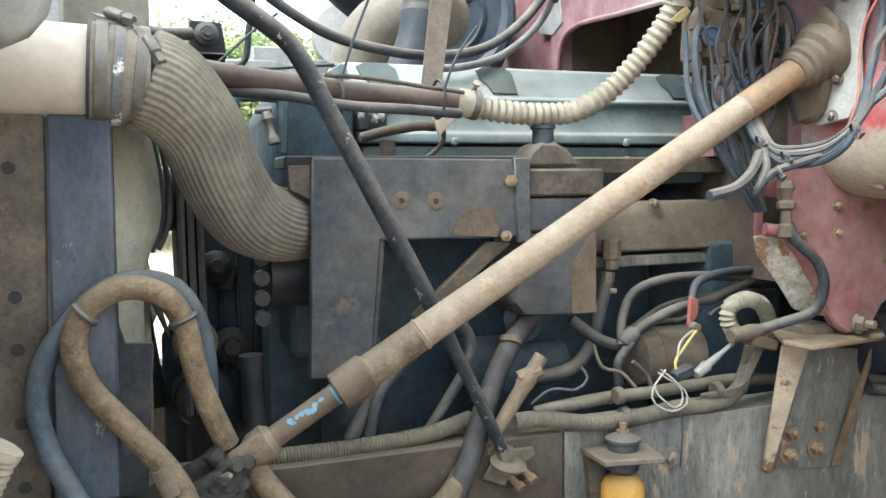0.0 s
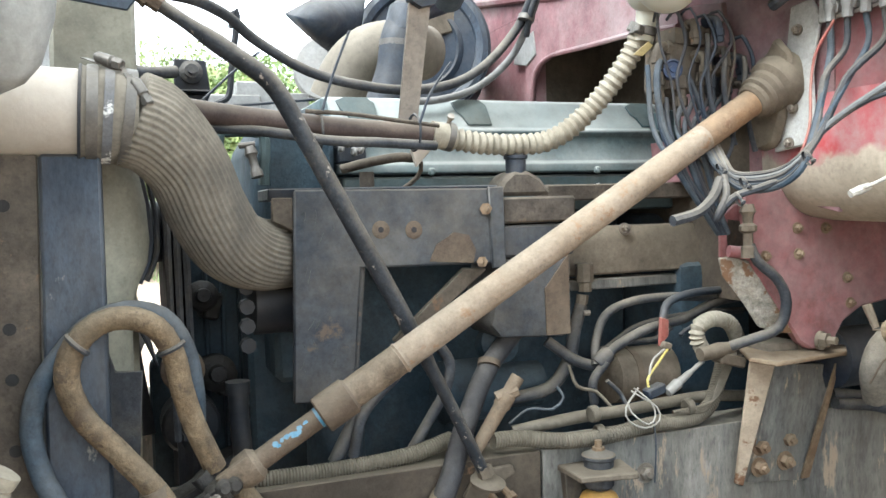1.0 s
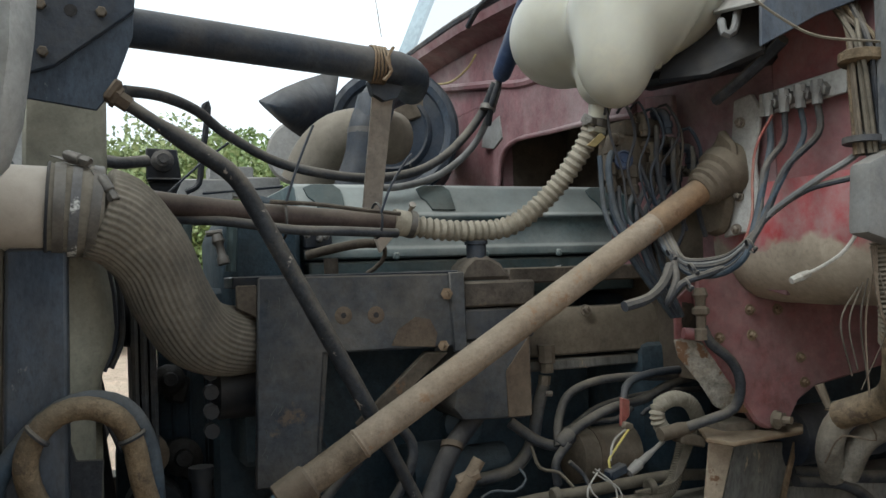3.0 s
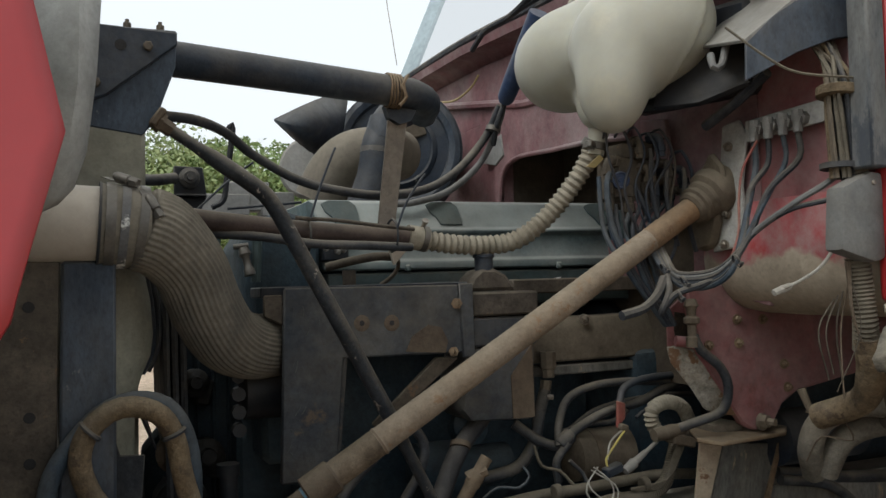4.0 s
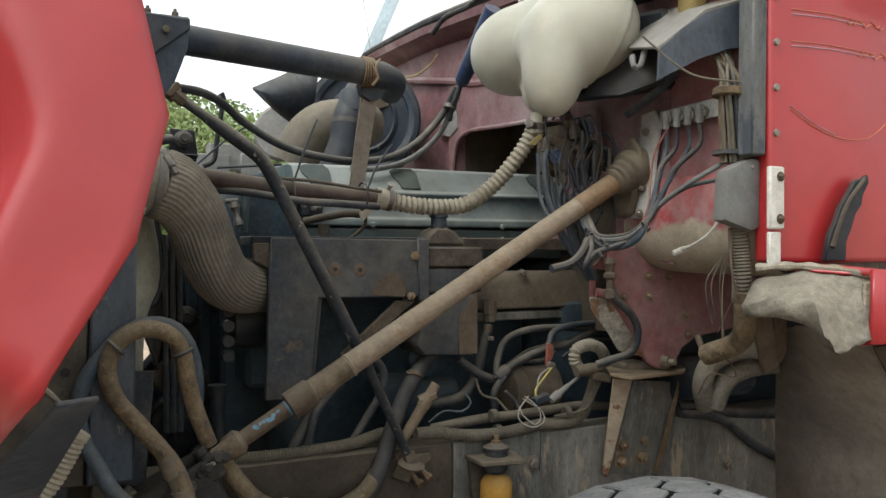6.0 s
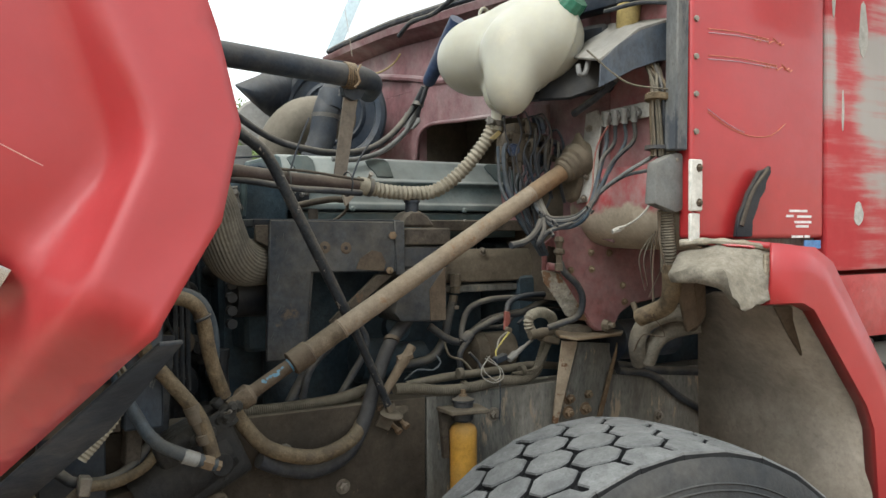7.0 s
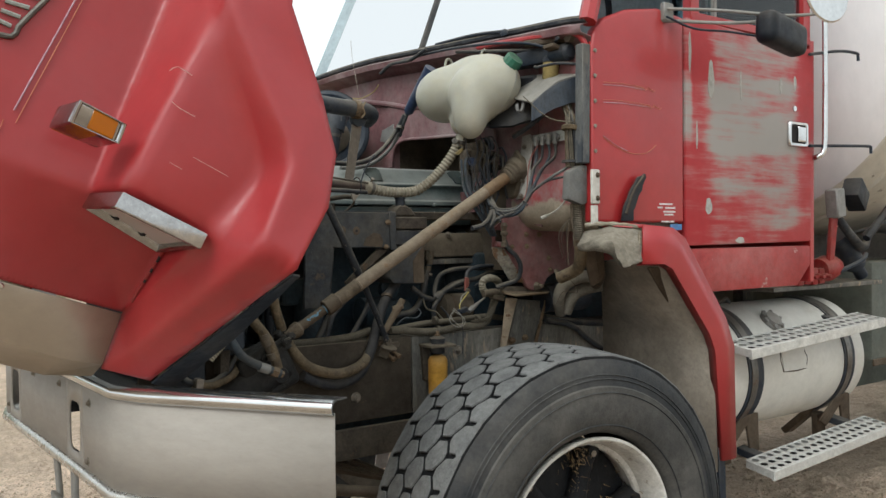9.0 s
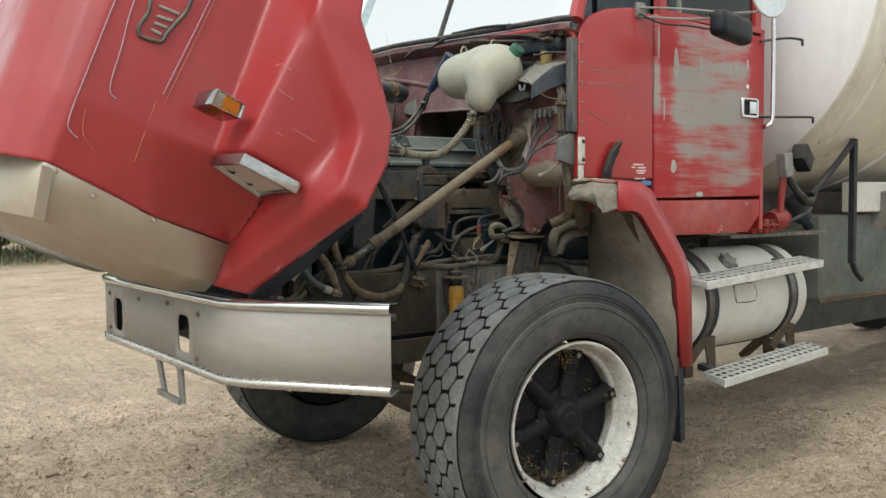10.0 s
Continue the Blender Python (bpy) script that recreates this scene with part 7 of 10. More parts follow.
# ---- steering ----
def steering_shaft():
    t = thing("steering_shaft", "long dusty telescopic steering shaft with a greasy universal joint", "steering shaft", (1.3, 1.87, 1.15))
    lo, hi = Vector((1.047, 1.893, 1.217)), Vector((1.742, 1.841, 1.648))
    ax = (hi - lo).normalized()
    L = (hi - lo).length
    part("tube", lathe(lo, ax, [(0, 0.0215), (L, 0.0205)], 28), TUBE, t)
    part("rusty_end", lathe(hi - ax * 0.13, ax, [(0, 0.0208), (0.002, 0.0211), (0.13, 0.0211)], 28), surf("orange_rust_on_tube", (0.24, 0.14, 0.07), (0.19, 0.13, 0.08), 0.85, scale=16, dust=0.4, bump=0.5, wear=(0.12, 0.07, 0.04), wear_amount=0.25), t, "rust-stained upper end of the tube")
    grimy = surf("brown_grimed_steel", (0.12, 0.088, 0.058), (0.17, 0.13, 0.09), 0.85, scale=12, dust=0.34, bump=0.5, fine=120, grime=(0.05, 0.038, 0.028), grime_amount=0.45, speckle=0.6)
    part("lower_length", lathe(lo + ax * 0.03, ax, [(0, 0.0217), (0.086, 0.0217)], 28), grimy, t, "brown-grimed lower length of the tube")
    part("collar", lathe(lo - ax * 0.012, ax, [(0, 0.024), (0.002, 0.0265), (0.046, 0.0265), (0.05, 0.022)], 28), RUST_DARK, t)
    part("weld_ring", lathe(lo + ax * 0.117, ax, [(0, 0.0215), (0.003, 0.0235), (0.006, 0.0215)], 28), TUBE, t)
    part("slip_shaft", lathe(lo - ax * 0.125, ax, [(0, 0.0145), (0.13, 0.0145)], 18), RUST_DARK, t)
    rng = random.Random(4)
    side = ax.cross(Vector((0, -1, 0.35))).normalized()
    out = side.cross(ax).normalized()
    out = out if out.y < 0 else -out
    for k in range(9):
        u, a = 0.035 + 0.05 * k / 9 + rng.uniform(-0.004, 0.004), rng.uniform(-0.45, 0.35)
        c = lo - ax * u + (out * math.cos(a) + side * math.sin(a)) * 0.0146
        w, hh = rng.uniform(0.003, 0.008), rng.uniform(0.002, 0.0045)
        tang = side * math.cos(a) - out * math.sin(a)
        part("paint_flake", slab([c + ax * w * math.cos(q) * rng.uniform(0.7, 1.2) + tang * hh * math.sin(q) * rng.uniform(0.7, 1.2) for q in [j / 7 * math.tau for j in range(7)]], 0.0006, 0), BLUE, t)
    part("blue_ring", lathe(lo - ax * 0.017, ax, [(0, 0.0149), (0.004, 0.0149)], 18), BLUE, t)
    part("yoke", join(lathe(lo - ax * 0.135, ax, [(-0.012, 0.016), (0.0, 0.023), (0.02, 0.024), (0.028, 0.0165)], 20), box(tuple(lo - ax * 0.155 + Vector((0.008, -0.012, 0.014))), (0.05, 0.016, 0.026), (0, -32, 0), 0.006, 2), box(tuple(lo - ax * 0.155 + Vector((-0.006, 0.012, -0.014))), (0.05, 0.016, 0.026), (0, -32, 0), 0.006, 2)), grimy, t)
    part("cross", join(lathe(lo - ax * 0.175 + Vector((0, -0.035, 0)), (0, 1, 0.1), [(0, 0.014), (0.008, 0.017), (0.06, 0.017), (0.07, 0.014)], 14), lathe(lo - ax * 0.175 + Vector((-0.02, 0, 0.026)), (0.6, 0, -0.8), [(0, 0.013), (0.064, 0.013)], 12)), GREASE, t)
    part("lower_yoke", join(box(tuple(lo - ax * 0.2 + Vector((0, -0.02, -0.004))), (0.06, 0.016, 0.04), (0, -28, 0), 0.007, 2), box(tuple(lo - ax * 0.2 + Vector((0, 0.02, -0.004))), (0.06, 0.016, 0.04), (0, -28, 0), 0.007, 2), lathe(lo - ax * 0.29, ax, [(0, 0.018), (0.06, 0.022), (0.075, 0.02)], 16)), GREASE, t)
    tagged(part("grease_cake", join(*[lathe(lo - ax * (0.15 + 0.013 * k) + Vector((0.004 * math.sin(k * 5), -0.028 + 0.006 * math.cos(k * 3), 0.012 * math.sin(k * 2.3))), (0.3, -1, 0.2), [(-0.008, 0.006), (0, 0.012), (0.007, 0.007)], 9) for k in range(9)]), GREASE, t), kind="stuff")
    part("grease_nipple", lathe(lo - ax * 0.185 + Vector((-0.002, -0.04, 0.01)), (0.5, -1, 0.4), [(0, 0.003), (0.012, 0.003), (0.014, 0.005), (0.02, 0.003)], 8), CLAMP, t)
    # boot and flange where it passes the wall
    part("boot", lathe(hi - ax * 0.02, ax, [(0, 0.027), (0.004, 0.034), (0.010, 0.034), (0.014, 0.031), (0.02, 0.036), (0.028, 0.036), (0.034, 0.044), (0.05, 0.047), (0.065, 0.04), (0.08, 0.04)], 28), BOOT, t, "dust-brown rubber boot")
    part("boot_pinch", lathe(hi - ax * 0.03, ax, [(0, 0.024), (0.004, 0.029), (0.012, 0.029), (0.016, 0.025)], 28), BOOT, t)
    return t


steering_shaft()


def column_plate():
    t = thing("column_cover_plate", "grey sealed column plate with a domed boot cover and bolts", "cover plate", (1.79, 1.84, 1.5))
    strip = [(1.785, 1.824, 1.778), (1.785, 1.784, 1.782), (1.785, 1.765, 1.753), (1.785, 1.783, 1.671), (1.785, 1.778, 1.596), (1.785, 1.798, 1.564), (1.785, 1.861, 1.557), (1.785, 1.839, 1.677)]
    part("sealer_strip", slab(strip, -0.008, 0.002), PLATE_GREY, t)
    part("plug_rail", slab([(1.783, 1.767, 1.776), (1.783, 1.6, 1.78), (1.783, 1.602, 1.745), (1.783, 1.769, 1.741)], -0.006, 0.001), PLATE_GREY, t, "grey strip that holds the line couplings")
    # pear-shaped cover the shaft passes through
    cover = [(1.78, 1.864, 1.712), (1.78, 1.845, 1.738), (1.78, 1.827, 1.719), (1.78, 1.823, 1.664), (1.78, 1.826, 1.61), (1.78, 1.843, 1.566), (1.78, 1.879, 1.558), (1.78, 1.898, 1.576), (1.78, 1.909, 1.639), (1.78, 1.903, 1.695)]
    part("pear_cover", slab(cover, -0.02, 0.008), BOOT, t, "dust-brown pear-shaped cover")
    part("cover_ear", slab([(1.765, 1.863, 1.701), (1.765, 1.83, 1.731), (1.765, 1.802, 1.704), (1.765, 1.801, 1.672), (1.765, 1.834, 1.667)], -0.012, 0.005), BOOT, t)
    for at in ((1.772, 1.806, 1.739), (1.772, 1.811, 1.682), (1.772, 1.816, 1.622), (1.772, 1.825, 1.569)):
        part("cover_bolt", bolt(at, (-1, -0.2, 0), 0.006, 0.006), STEEL, t)
    return t


column_plate()

# ---- the drum-like cab foot, the red corner bracket and its mount ----
def wall_foot():
    """The wall's lower edge, rolled back under the cab and closed by a rounded end."""
    rows = []
    for y, k in ((1.53, 1.0), (1.6, 1.0), (1.68, 1.0), (1.76, 1.0), (1.84, 0.98), (1.89, 0.92), (1.925, 0.8), (1.945, 0.62), (1.955, 0.4)):
        row = [(1.794 + 0.09 * (1 - k), y, 1.64 - 0.05 * (1 - k))]
        for j in range(11):
            a = math.pi + j / 10 * math.pi * 0.5
            row.append((1.894 + 0.10 * k * math.cos(a), y, 1.545 + 0.10 * k * math.sin(a)))
        row += [(2.05, y, 1.545 - 0.10 * k), (2.2, y, 1.545 - 0.098 * k)]
        rows.append(row)
    t = thing("cab_wall_foot", "rolled lower edge of the cab wall, caked with tan dust", "cab wall", (1.85, 1.75, 1.44))
    thicken(part("rolled_sheet", sheet(rows), ROLLED, t, "", 60), 0.004, 0.0)
    part("inner_panel", prism([(1.78, 1.46), (1.975, 1.50), (1.975, 1.66), (1.78, 1.66)], "x", 1.828, 1.836, 0.001), RED_DUSTY, t)
    part("end_cap", slab([(1.86, 1.957, 1.60), (1.858, 1.957, 1.53), (1.894, 1.957, 1.505), (2.0, 1.957, 1.50), (2.0, 1.957, 1.6)], 0.006), RED_DUSTY, t)
    return t


wall_foot()


def corner_bracket():
    t = thing("cab_corner_bracket", "scuffed pinkish red cab corner bracket with rusty bolts", "bracket", (1.85, 1.9, 1.22))
    edge = [(1.846, 1.88, 1.243), (1.814, 1.88, 1.287), (1.772, 1.88, 1.343), (1.752, 1.88, 1.376), (1.748, 1.88, 1.422), (1.734, 1.88, 1.459)]
    part("plate", prism([(q[0], q[2]) for q in edge] + [(edge[-1][0], 1.50), (2.22, 1.50), (2.24, 1.335), (2.176, 1.321), (1.985, 1.293), (1.945, 1.272), (1.918, 1.232), (1.872, 1.228)], "y", 1.88, 1.90, 0.004), RED_BRACKET, t)
    part("pale_face", slab([(1.703, 1.905, 1.39), (1.73, 1.9, 1.392), (1.758, 1.885, 1.378), (1.774, 1.882, 1.343), (1.816, 1.882, 1.289), (1.839, 1.882, 1.257), (1.811, 1.89, 1.26), (1.778, 1.9, 1.271), (1.754, 1.905, 1.31), (1.711, 1.905, 1.359)], 0.01, 0.003), surf("chipped_grey_and_rust", (0.36, 0.34, 0.29), (0.25, 0.21, 0.16), 0.8, scale=20, dust=0.3, bump=0.6, wear=(0.14, 0.08, 0.045), wear_amount=0.5, wear_scale=24, speckle=0.7), t, "chipped grey face with rust spots")
    part("side_web", slab([(1.708, 1.905, 1.456), (1.724, 1.905, 1.46), (1.721, 1.905, 1.423), (1.724, 1.905, 1.39), (1.707, 1.905, 1.389)], 0.008, 0.002), RED_BRACKET, t)
    part("upper_web", slab([(1.707, 1.905, 1.455), (1.731, 1.9, 1.476), (1.775, 1.89, 1.484), (1.774, 1.89, 1.44), (1.743, 1.9, 1.448)], 0.006, 0.002), RED_BRACKET, t)
    part("back_plate", slab([(1.756, 1.96, 1.455), (1.837, 1.96, 1.456), (1.836, 1.96, 1.376), (1.755, 1.96, 1.382)], 0.006, 0.001), BROWN, t)
    for at in ((1.775, 1.878, 1.39), (1.844, 1.878, 1.391), (1.95, 1.878, 1.346), (1.957, 1.878, 1.302), (1.842, 1.878, 1.434), (1.903, 1.878, 1.432)):
        part("rust_bolt", bolt(at, (0, -1, 0), 0.0065, 0.006), RUST, t)
    part("pivot_bolt", join(lathe((1.884, 1.876, 1.244), (0.3, -1, 0), [(0, 0.016), (0.006, 0.016)], 18), lathe((1.881, 1.868, 1.247), (0.3, -1, 0), [(0, 0.0125), (0.012, 0.0125), (0.012, 0.007), (0.026, 0.007)], 6)), TAN, t)
    part("vent_valve", join(lathe((1.723, 1.86, 1.476), (0, 0, -1), [(0, 0.009), (0.012, 0.013), (0.018, 0.009), (0.03, 0.008), (0.034, 0.014), (0.042, 0.014), (0.046, 0.008), (0.065, 0.008), (0.068, 0.011), (0.085, 0.011)], 8)), TAN, t)
    part("breather_hose", tube([(1.726, 1.86, 1.412), (1.737, 1.855, 1.385), (1.772, 1.85, 1.355), (1.79, 1.85, 1.317), (1.783, 1.86, 1.275), (1.739, 1.87, 1.259), (1.712, 1.89, 1.247)], 0.0085, 10), RUBBER, t)
    part("cross_tube", tube([(1.71, 1.89, 1.401), (1.742, 1.88, 1.396)], 0.01, 10), RED_BRACKET, t)
    return t


corner_bracket()


def cab_mount():
    t = thing("cab_mount", "rusty cab mount with a flat plate on a tapered bolted stand", "cab mount", (1.93, 2.0, 0.96))
    part("top_plate", slab([(1.781, 1.95, 1.222), (1.731, 1.87, 1.222), (1.773, 1.85, 1.213), (1.939, 1.87, 1.214), (2.021, 1.95, 1.211), (1.956, 2, 1.218)], 0.008, 0.002), RUST, t)
    part("pad", box((1.832, 1.93, 1.228), (0.07, 0.06, 0.03), (0, 0, 0), 0.012, 2), BROWN, t)
    part("left_leg", slab([(1.804, 1.95, 1.201), (1.841, 1.93, 1.198), (1.821, 1.99, 0.969), (1.803, 1.99, 0.977)], 0.008, 0.0015), surf("rust_streaked_tan_paint", (0.4, 0.32, 0.23), (0.3, 0.22, 0.15), 0.85, scale=9, dust=0.35, bump=0.4, wear=(0.14, 0.07, 0.035), wear_amount=0.35, wear_scale=10), t, "dust-tan rust-streaked leg")
    part("web", slab([(1.87, 1.96, 1.191), (2.013, 1.96, 1.177), (1.97, 1.995, 0.958), (1.834, 1.995, 0.973)], 0.008, 0.001), RAIL, t)
    part("right_edge", slab([(1.98, 1.93, 1.187), (1.987, 1.93, 1.181), (1.975, 1.99, 0.963), (1.956, 1.99, 0.963)], 0.006, 0.001), RUST, t)
    for at in ((1.918, 1.985, 1.045), (1.913, 1.985, 1.005), (1.856, 1.985, 1.039), (1.853, 1.985, 1.001)):
        part("stand_bolt", bolt(at, (0, -1, 0), 0.012, 0.012), RUST, t)
    return t


cab_mount()


def damper():
    t = thing("shock_absorber", "yellow front shock absorber with rubber bushes on a dusty bracket", "shock absorber", (1.51, 1.97, 0.62))
    x, y = 1.507, 1.965
    part("bracket", prism([(1.45, 1.925), (1.545, 1.905), (1.56, 1.98), (1.50, 2.0), (1.45, 2.0)], "z", 1.048, 1.058, 0.002), TAN, t)
    part("bracket_web", prism([(1.455, 1.05), (1.465, 0.93), (1.48, 0.93), (1.49, 1.05)], "y", 1.985, 2.0, 0.001), BROWN, t)
    part("upper_bush", lathe((x, y, 1.058), (0, 0, 1), [(0, 0.024), (0.012, 0.025), (0.014, 0.028), (0.018, 0.028), (0.022, 0.02), (0.026, 0.012)], 22), RUBBER, t)
    part("washer", lathe((x, y, 1.074), (0, 0, 1), [(0, 0.027), (0.003, 0.027), (0.006, 0.016)], 22), TAN, t)
    part("top_nut", join(lathe((x, y, 1.08), (0, 0, 1), [(0, 0.0105), (0.009, 0.0105)], 6), lathe((x, y, 1.08), (0, 0, 1), [(0, 0.006), (0.02, 0.006)], 8)), RUST, t)
    part("lower_bush", lathe((x, y, 1.022), (0, 0, 1), [(0, 0.02), (0.006, 0.025), (0.024, 0.025)], 22), RUBBER, t)
    part("body", lathe((x, y, 0.6), (0, 0, 1), [(0, 0.03), (0.38, 0.034), (0.40, 0.034), (0.412, 0.028), (0.42, 0.012)], 28), YELLOW, t)
    part("lower_eye", lathe((x, y - 0.03, 0.58), (0, 1, 0), [(0, 0.03), (0.06, 0.03)], 20), GREASE, t)
    return t


damper()


# ---- hoses low in the bay ----
def loop_hoses():
    t = thing("power_steering_hose", "dirt-caked hydraulic hose looped up and tied to another", "hose", (0.83, 1.87, 1.05))
    main = [(0.864, 1.86, 1.047), (0.838, 1.865, 1.128), (0.787, 1.87, 1.198), (0.747, 1.87, 1.249), (0.732, 1.87, 1.296), (0.742, 1.872, 1.333), (0.768, 1.875, 1.357), (0.80, 1.878, 1.362), (0.834, 1.88, 1.347), (0.853, 1.885, 1.312), (0.862, 1.89, 1.265), (0.876, 1.9, 1.216), (0.90, 1.91, 1.155)]
    part("hose", tube(main, 0.0145, 16), RUBBER_TAN, t)
    part("end_fitting", lathe((0.822, 1.866, 1.152), Vector((0.863, 1.862, 1.045)) - Vector((0.822, 1.866, 1.152)), [(0, 0.0165), (0.035, 0.0165), (0.037, 0.013), (0.06, 0.012), (0.062, 0.016), (0.08, 0.016), (0.082, 0.01), (0.11, 0.01)], 10), TAN, t)
    for p, d in (((0.745, 1.87, 1.335), (0.7, 0, 0.7)), ((0.851, 1.884, 1.32), (-0.4, 0, 0.9))):
        part("tie_wire", lathe(p, d, [(-0.003, 0.017), (0, 0.0185), (0.003, 0.017)], 18), RUBBER, t)
    t2 = thing("blue_hydraulic_hose", "scuffed blue-grey hydraulic hose looped behind the tan one", "hose", (0.87, 1.85, 1.03))
    blue = [(0.866, 1.85, 1.034), (0.817, 1.85, 1.056), (0.751, 1.85, 1.095), (0.712, 1.865, 1.16), (0.698, 1.88, 1.19), (0.69, 1.885, 1.233), (0.698, 1.885, 1.277), (0.72, 1.885, 1.314), (0.757, 1.89, 1.353), (0.80, 1.893, 1.369), (0.843, 1.897, 1.357), (0.868, 1.90, 1.317), (0.878, 1.905, 1.262), (0.88, 1.93, 1.2)]
    part("hose", tube(blue, 0.0125, 16), RUBBER_BLUE, t2)
    part("end_fitting", lathe((0.802, 1.85, 1.061), Vector((0.866, 1.85, 1.034)) - Vector((0.802, 1.85, 1.061)), [(0, 0.0145), (0.03, 0.0145), (0.032, 0.012), (0.036, 0.012)], 16), GREYMETAL, t2, "pale crimped ferrule")
    part("hose_nut", lathe((0.837, 1.85, 1.0462), Vector((0.866, 1.85, 1.034)) - Vector((0.837, 1.85, 1.0462)), [(0, 0.012), (0.006, 0.0155), (0.022, 0.0155), (0.026, 0.011), (0.04, 0.011)], 6), RUST, t2)


loop_hoses()


def gear():
    t = thing("steering_gear", "greasy cast steering gear box on the front rail", "steering box", (0.85, 1.95, 0.9))
    part("case", join(box((0.86, 1.955, 1.03), (0.16, 0.10, 0.15), (0, -25, 0), 0.02, 3), lathe((0.89, 1.905, 1.02), (0, -1, 0), [(-0.06, 0.044), (-0.01, 0.04), (0.0, 0.03), (0.012, 0.022)], 20), lathe((0.79, 1.95, 0.98), (0.9, 0, 0.45), [(-0.06, 0.05), (0.02, 0.06), (0.14, 0.055)], 20)), GREASE, t)
    for k in range(5):
        a = k / 5 * math.tau
        part("gear_bolt", bolt((0.89 + 0.034 * math.cos(a), 1.912, 1.02 + 0.034 * math.sin(a)), (0, -1, 0), 0.007, 0.006), GREASE, t)
    part("pitman_arm", slab([(0.87, 1.93, 0.95), (0.91, 1.93, 0.95), (0.96, 1.93, 0.66), (0.93, 1.93, 0.65)], 0.025, 0.006), RUST_DARK, t)
    part("mount_box", box((0.741, 2, 0.935), (0.14, 0.08, 0.09), (0, -12, 0), 0.01, 2), BROWN, t)
    part("bracket_post", box((0.728, 1.95, 1.083), (0.03, 0.05, 0.10), (0, 4, 0), 0.003), BROWN, t)
    lo, hi = Vector((0.60, 1.71, 1.12)), Vector((0.679, 1.70, 1.237))
    conduit = thing("loom_conduit", "torn pale ribbed conduit with wires sticking out", "conduit", (0.6, 1.71, 1.12))
    part("conduit", ribbed([lo, lo.lerp(hi, 0.5) + Vector((0.006, 0, -0.004)), hi], 0.0165, 0.0075, 0.0012, 16), CORR, conduit)
    part("mouth", tube([hi - Vector((0.002, 0, 0.003)), hi + Vector((0.003, 0, 0.0045))], 0.0182, 16), CORR, conduit)
    for k, m in enumerate((TAN, RUBBER_TAN, WIRE_WHITE, RUBBER_TAN)):
        part("wire", tube([hi - Vector((0.01, 0, 0.015)), hi + Vector((-0.004 - 0.003 * k, 0.004 * k - 0.006, 0.01)), hi + Vector((-0.02 - 0.004 * k, 0.006 * k, 0.042 + 0.004 * k)), hi + Vector((-0.055, 0.02 + 0.006 * k, 0.07))], 0.0034, 8), m, conduit)
    return t


gear()


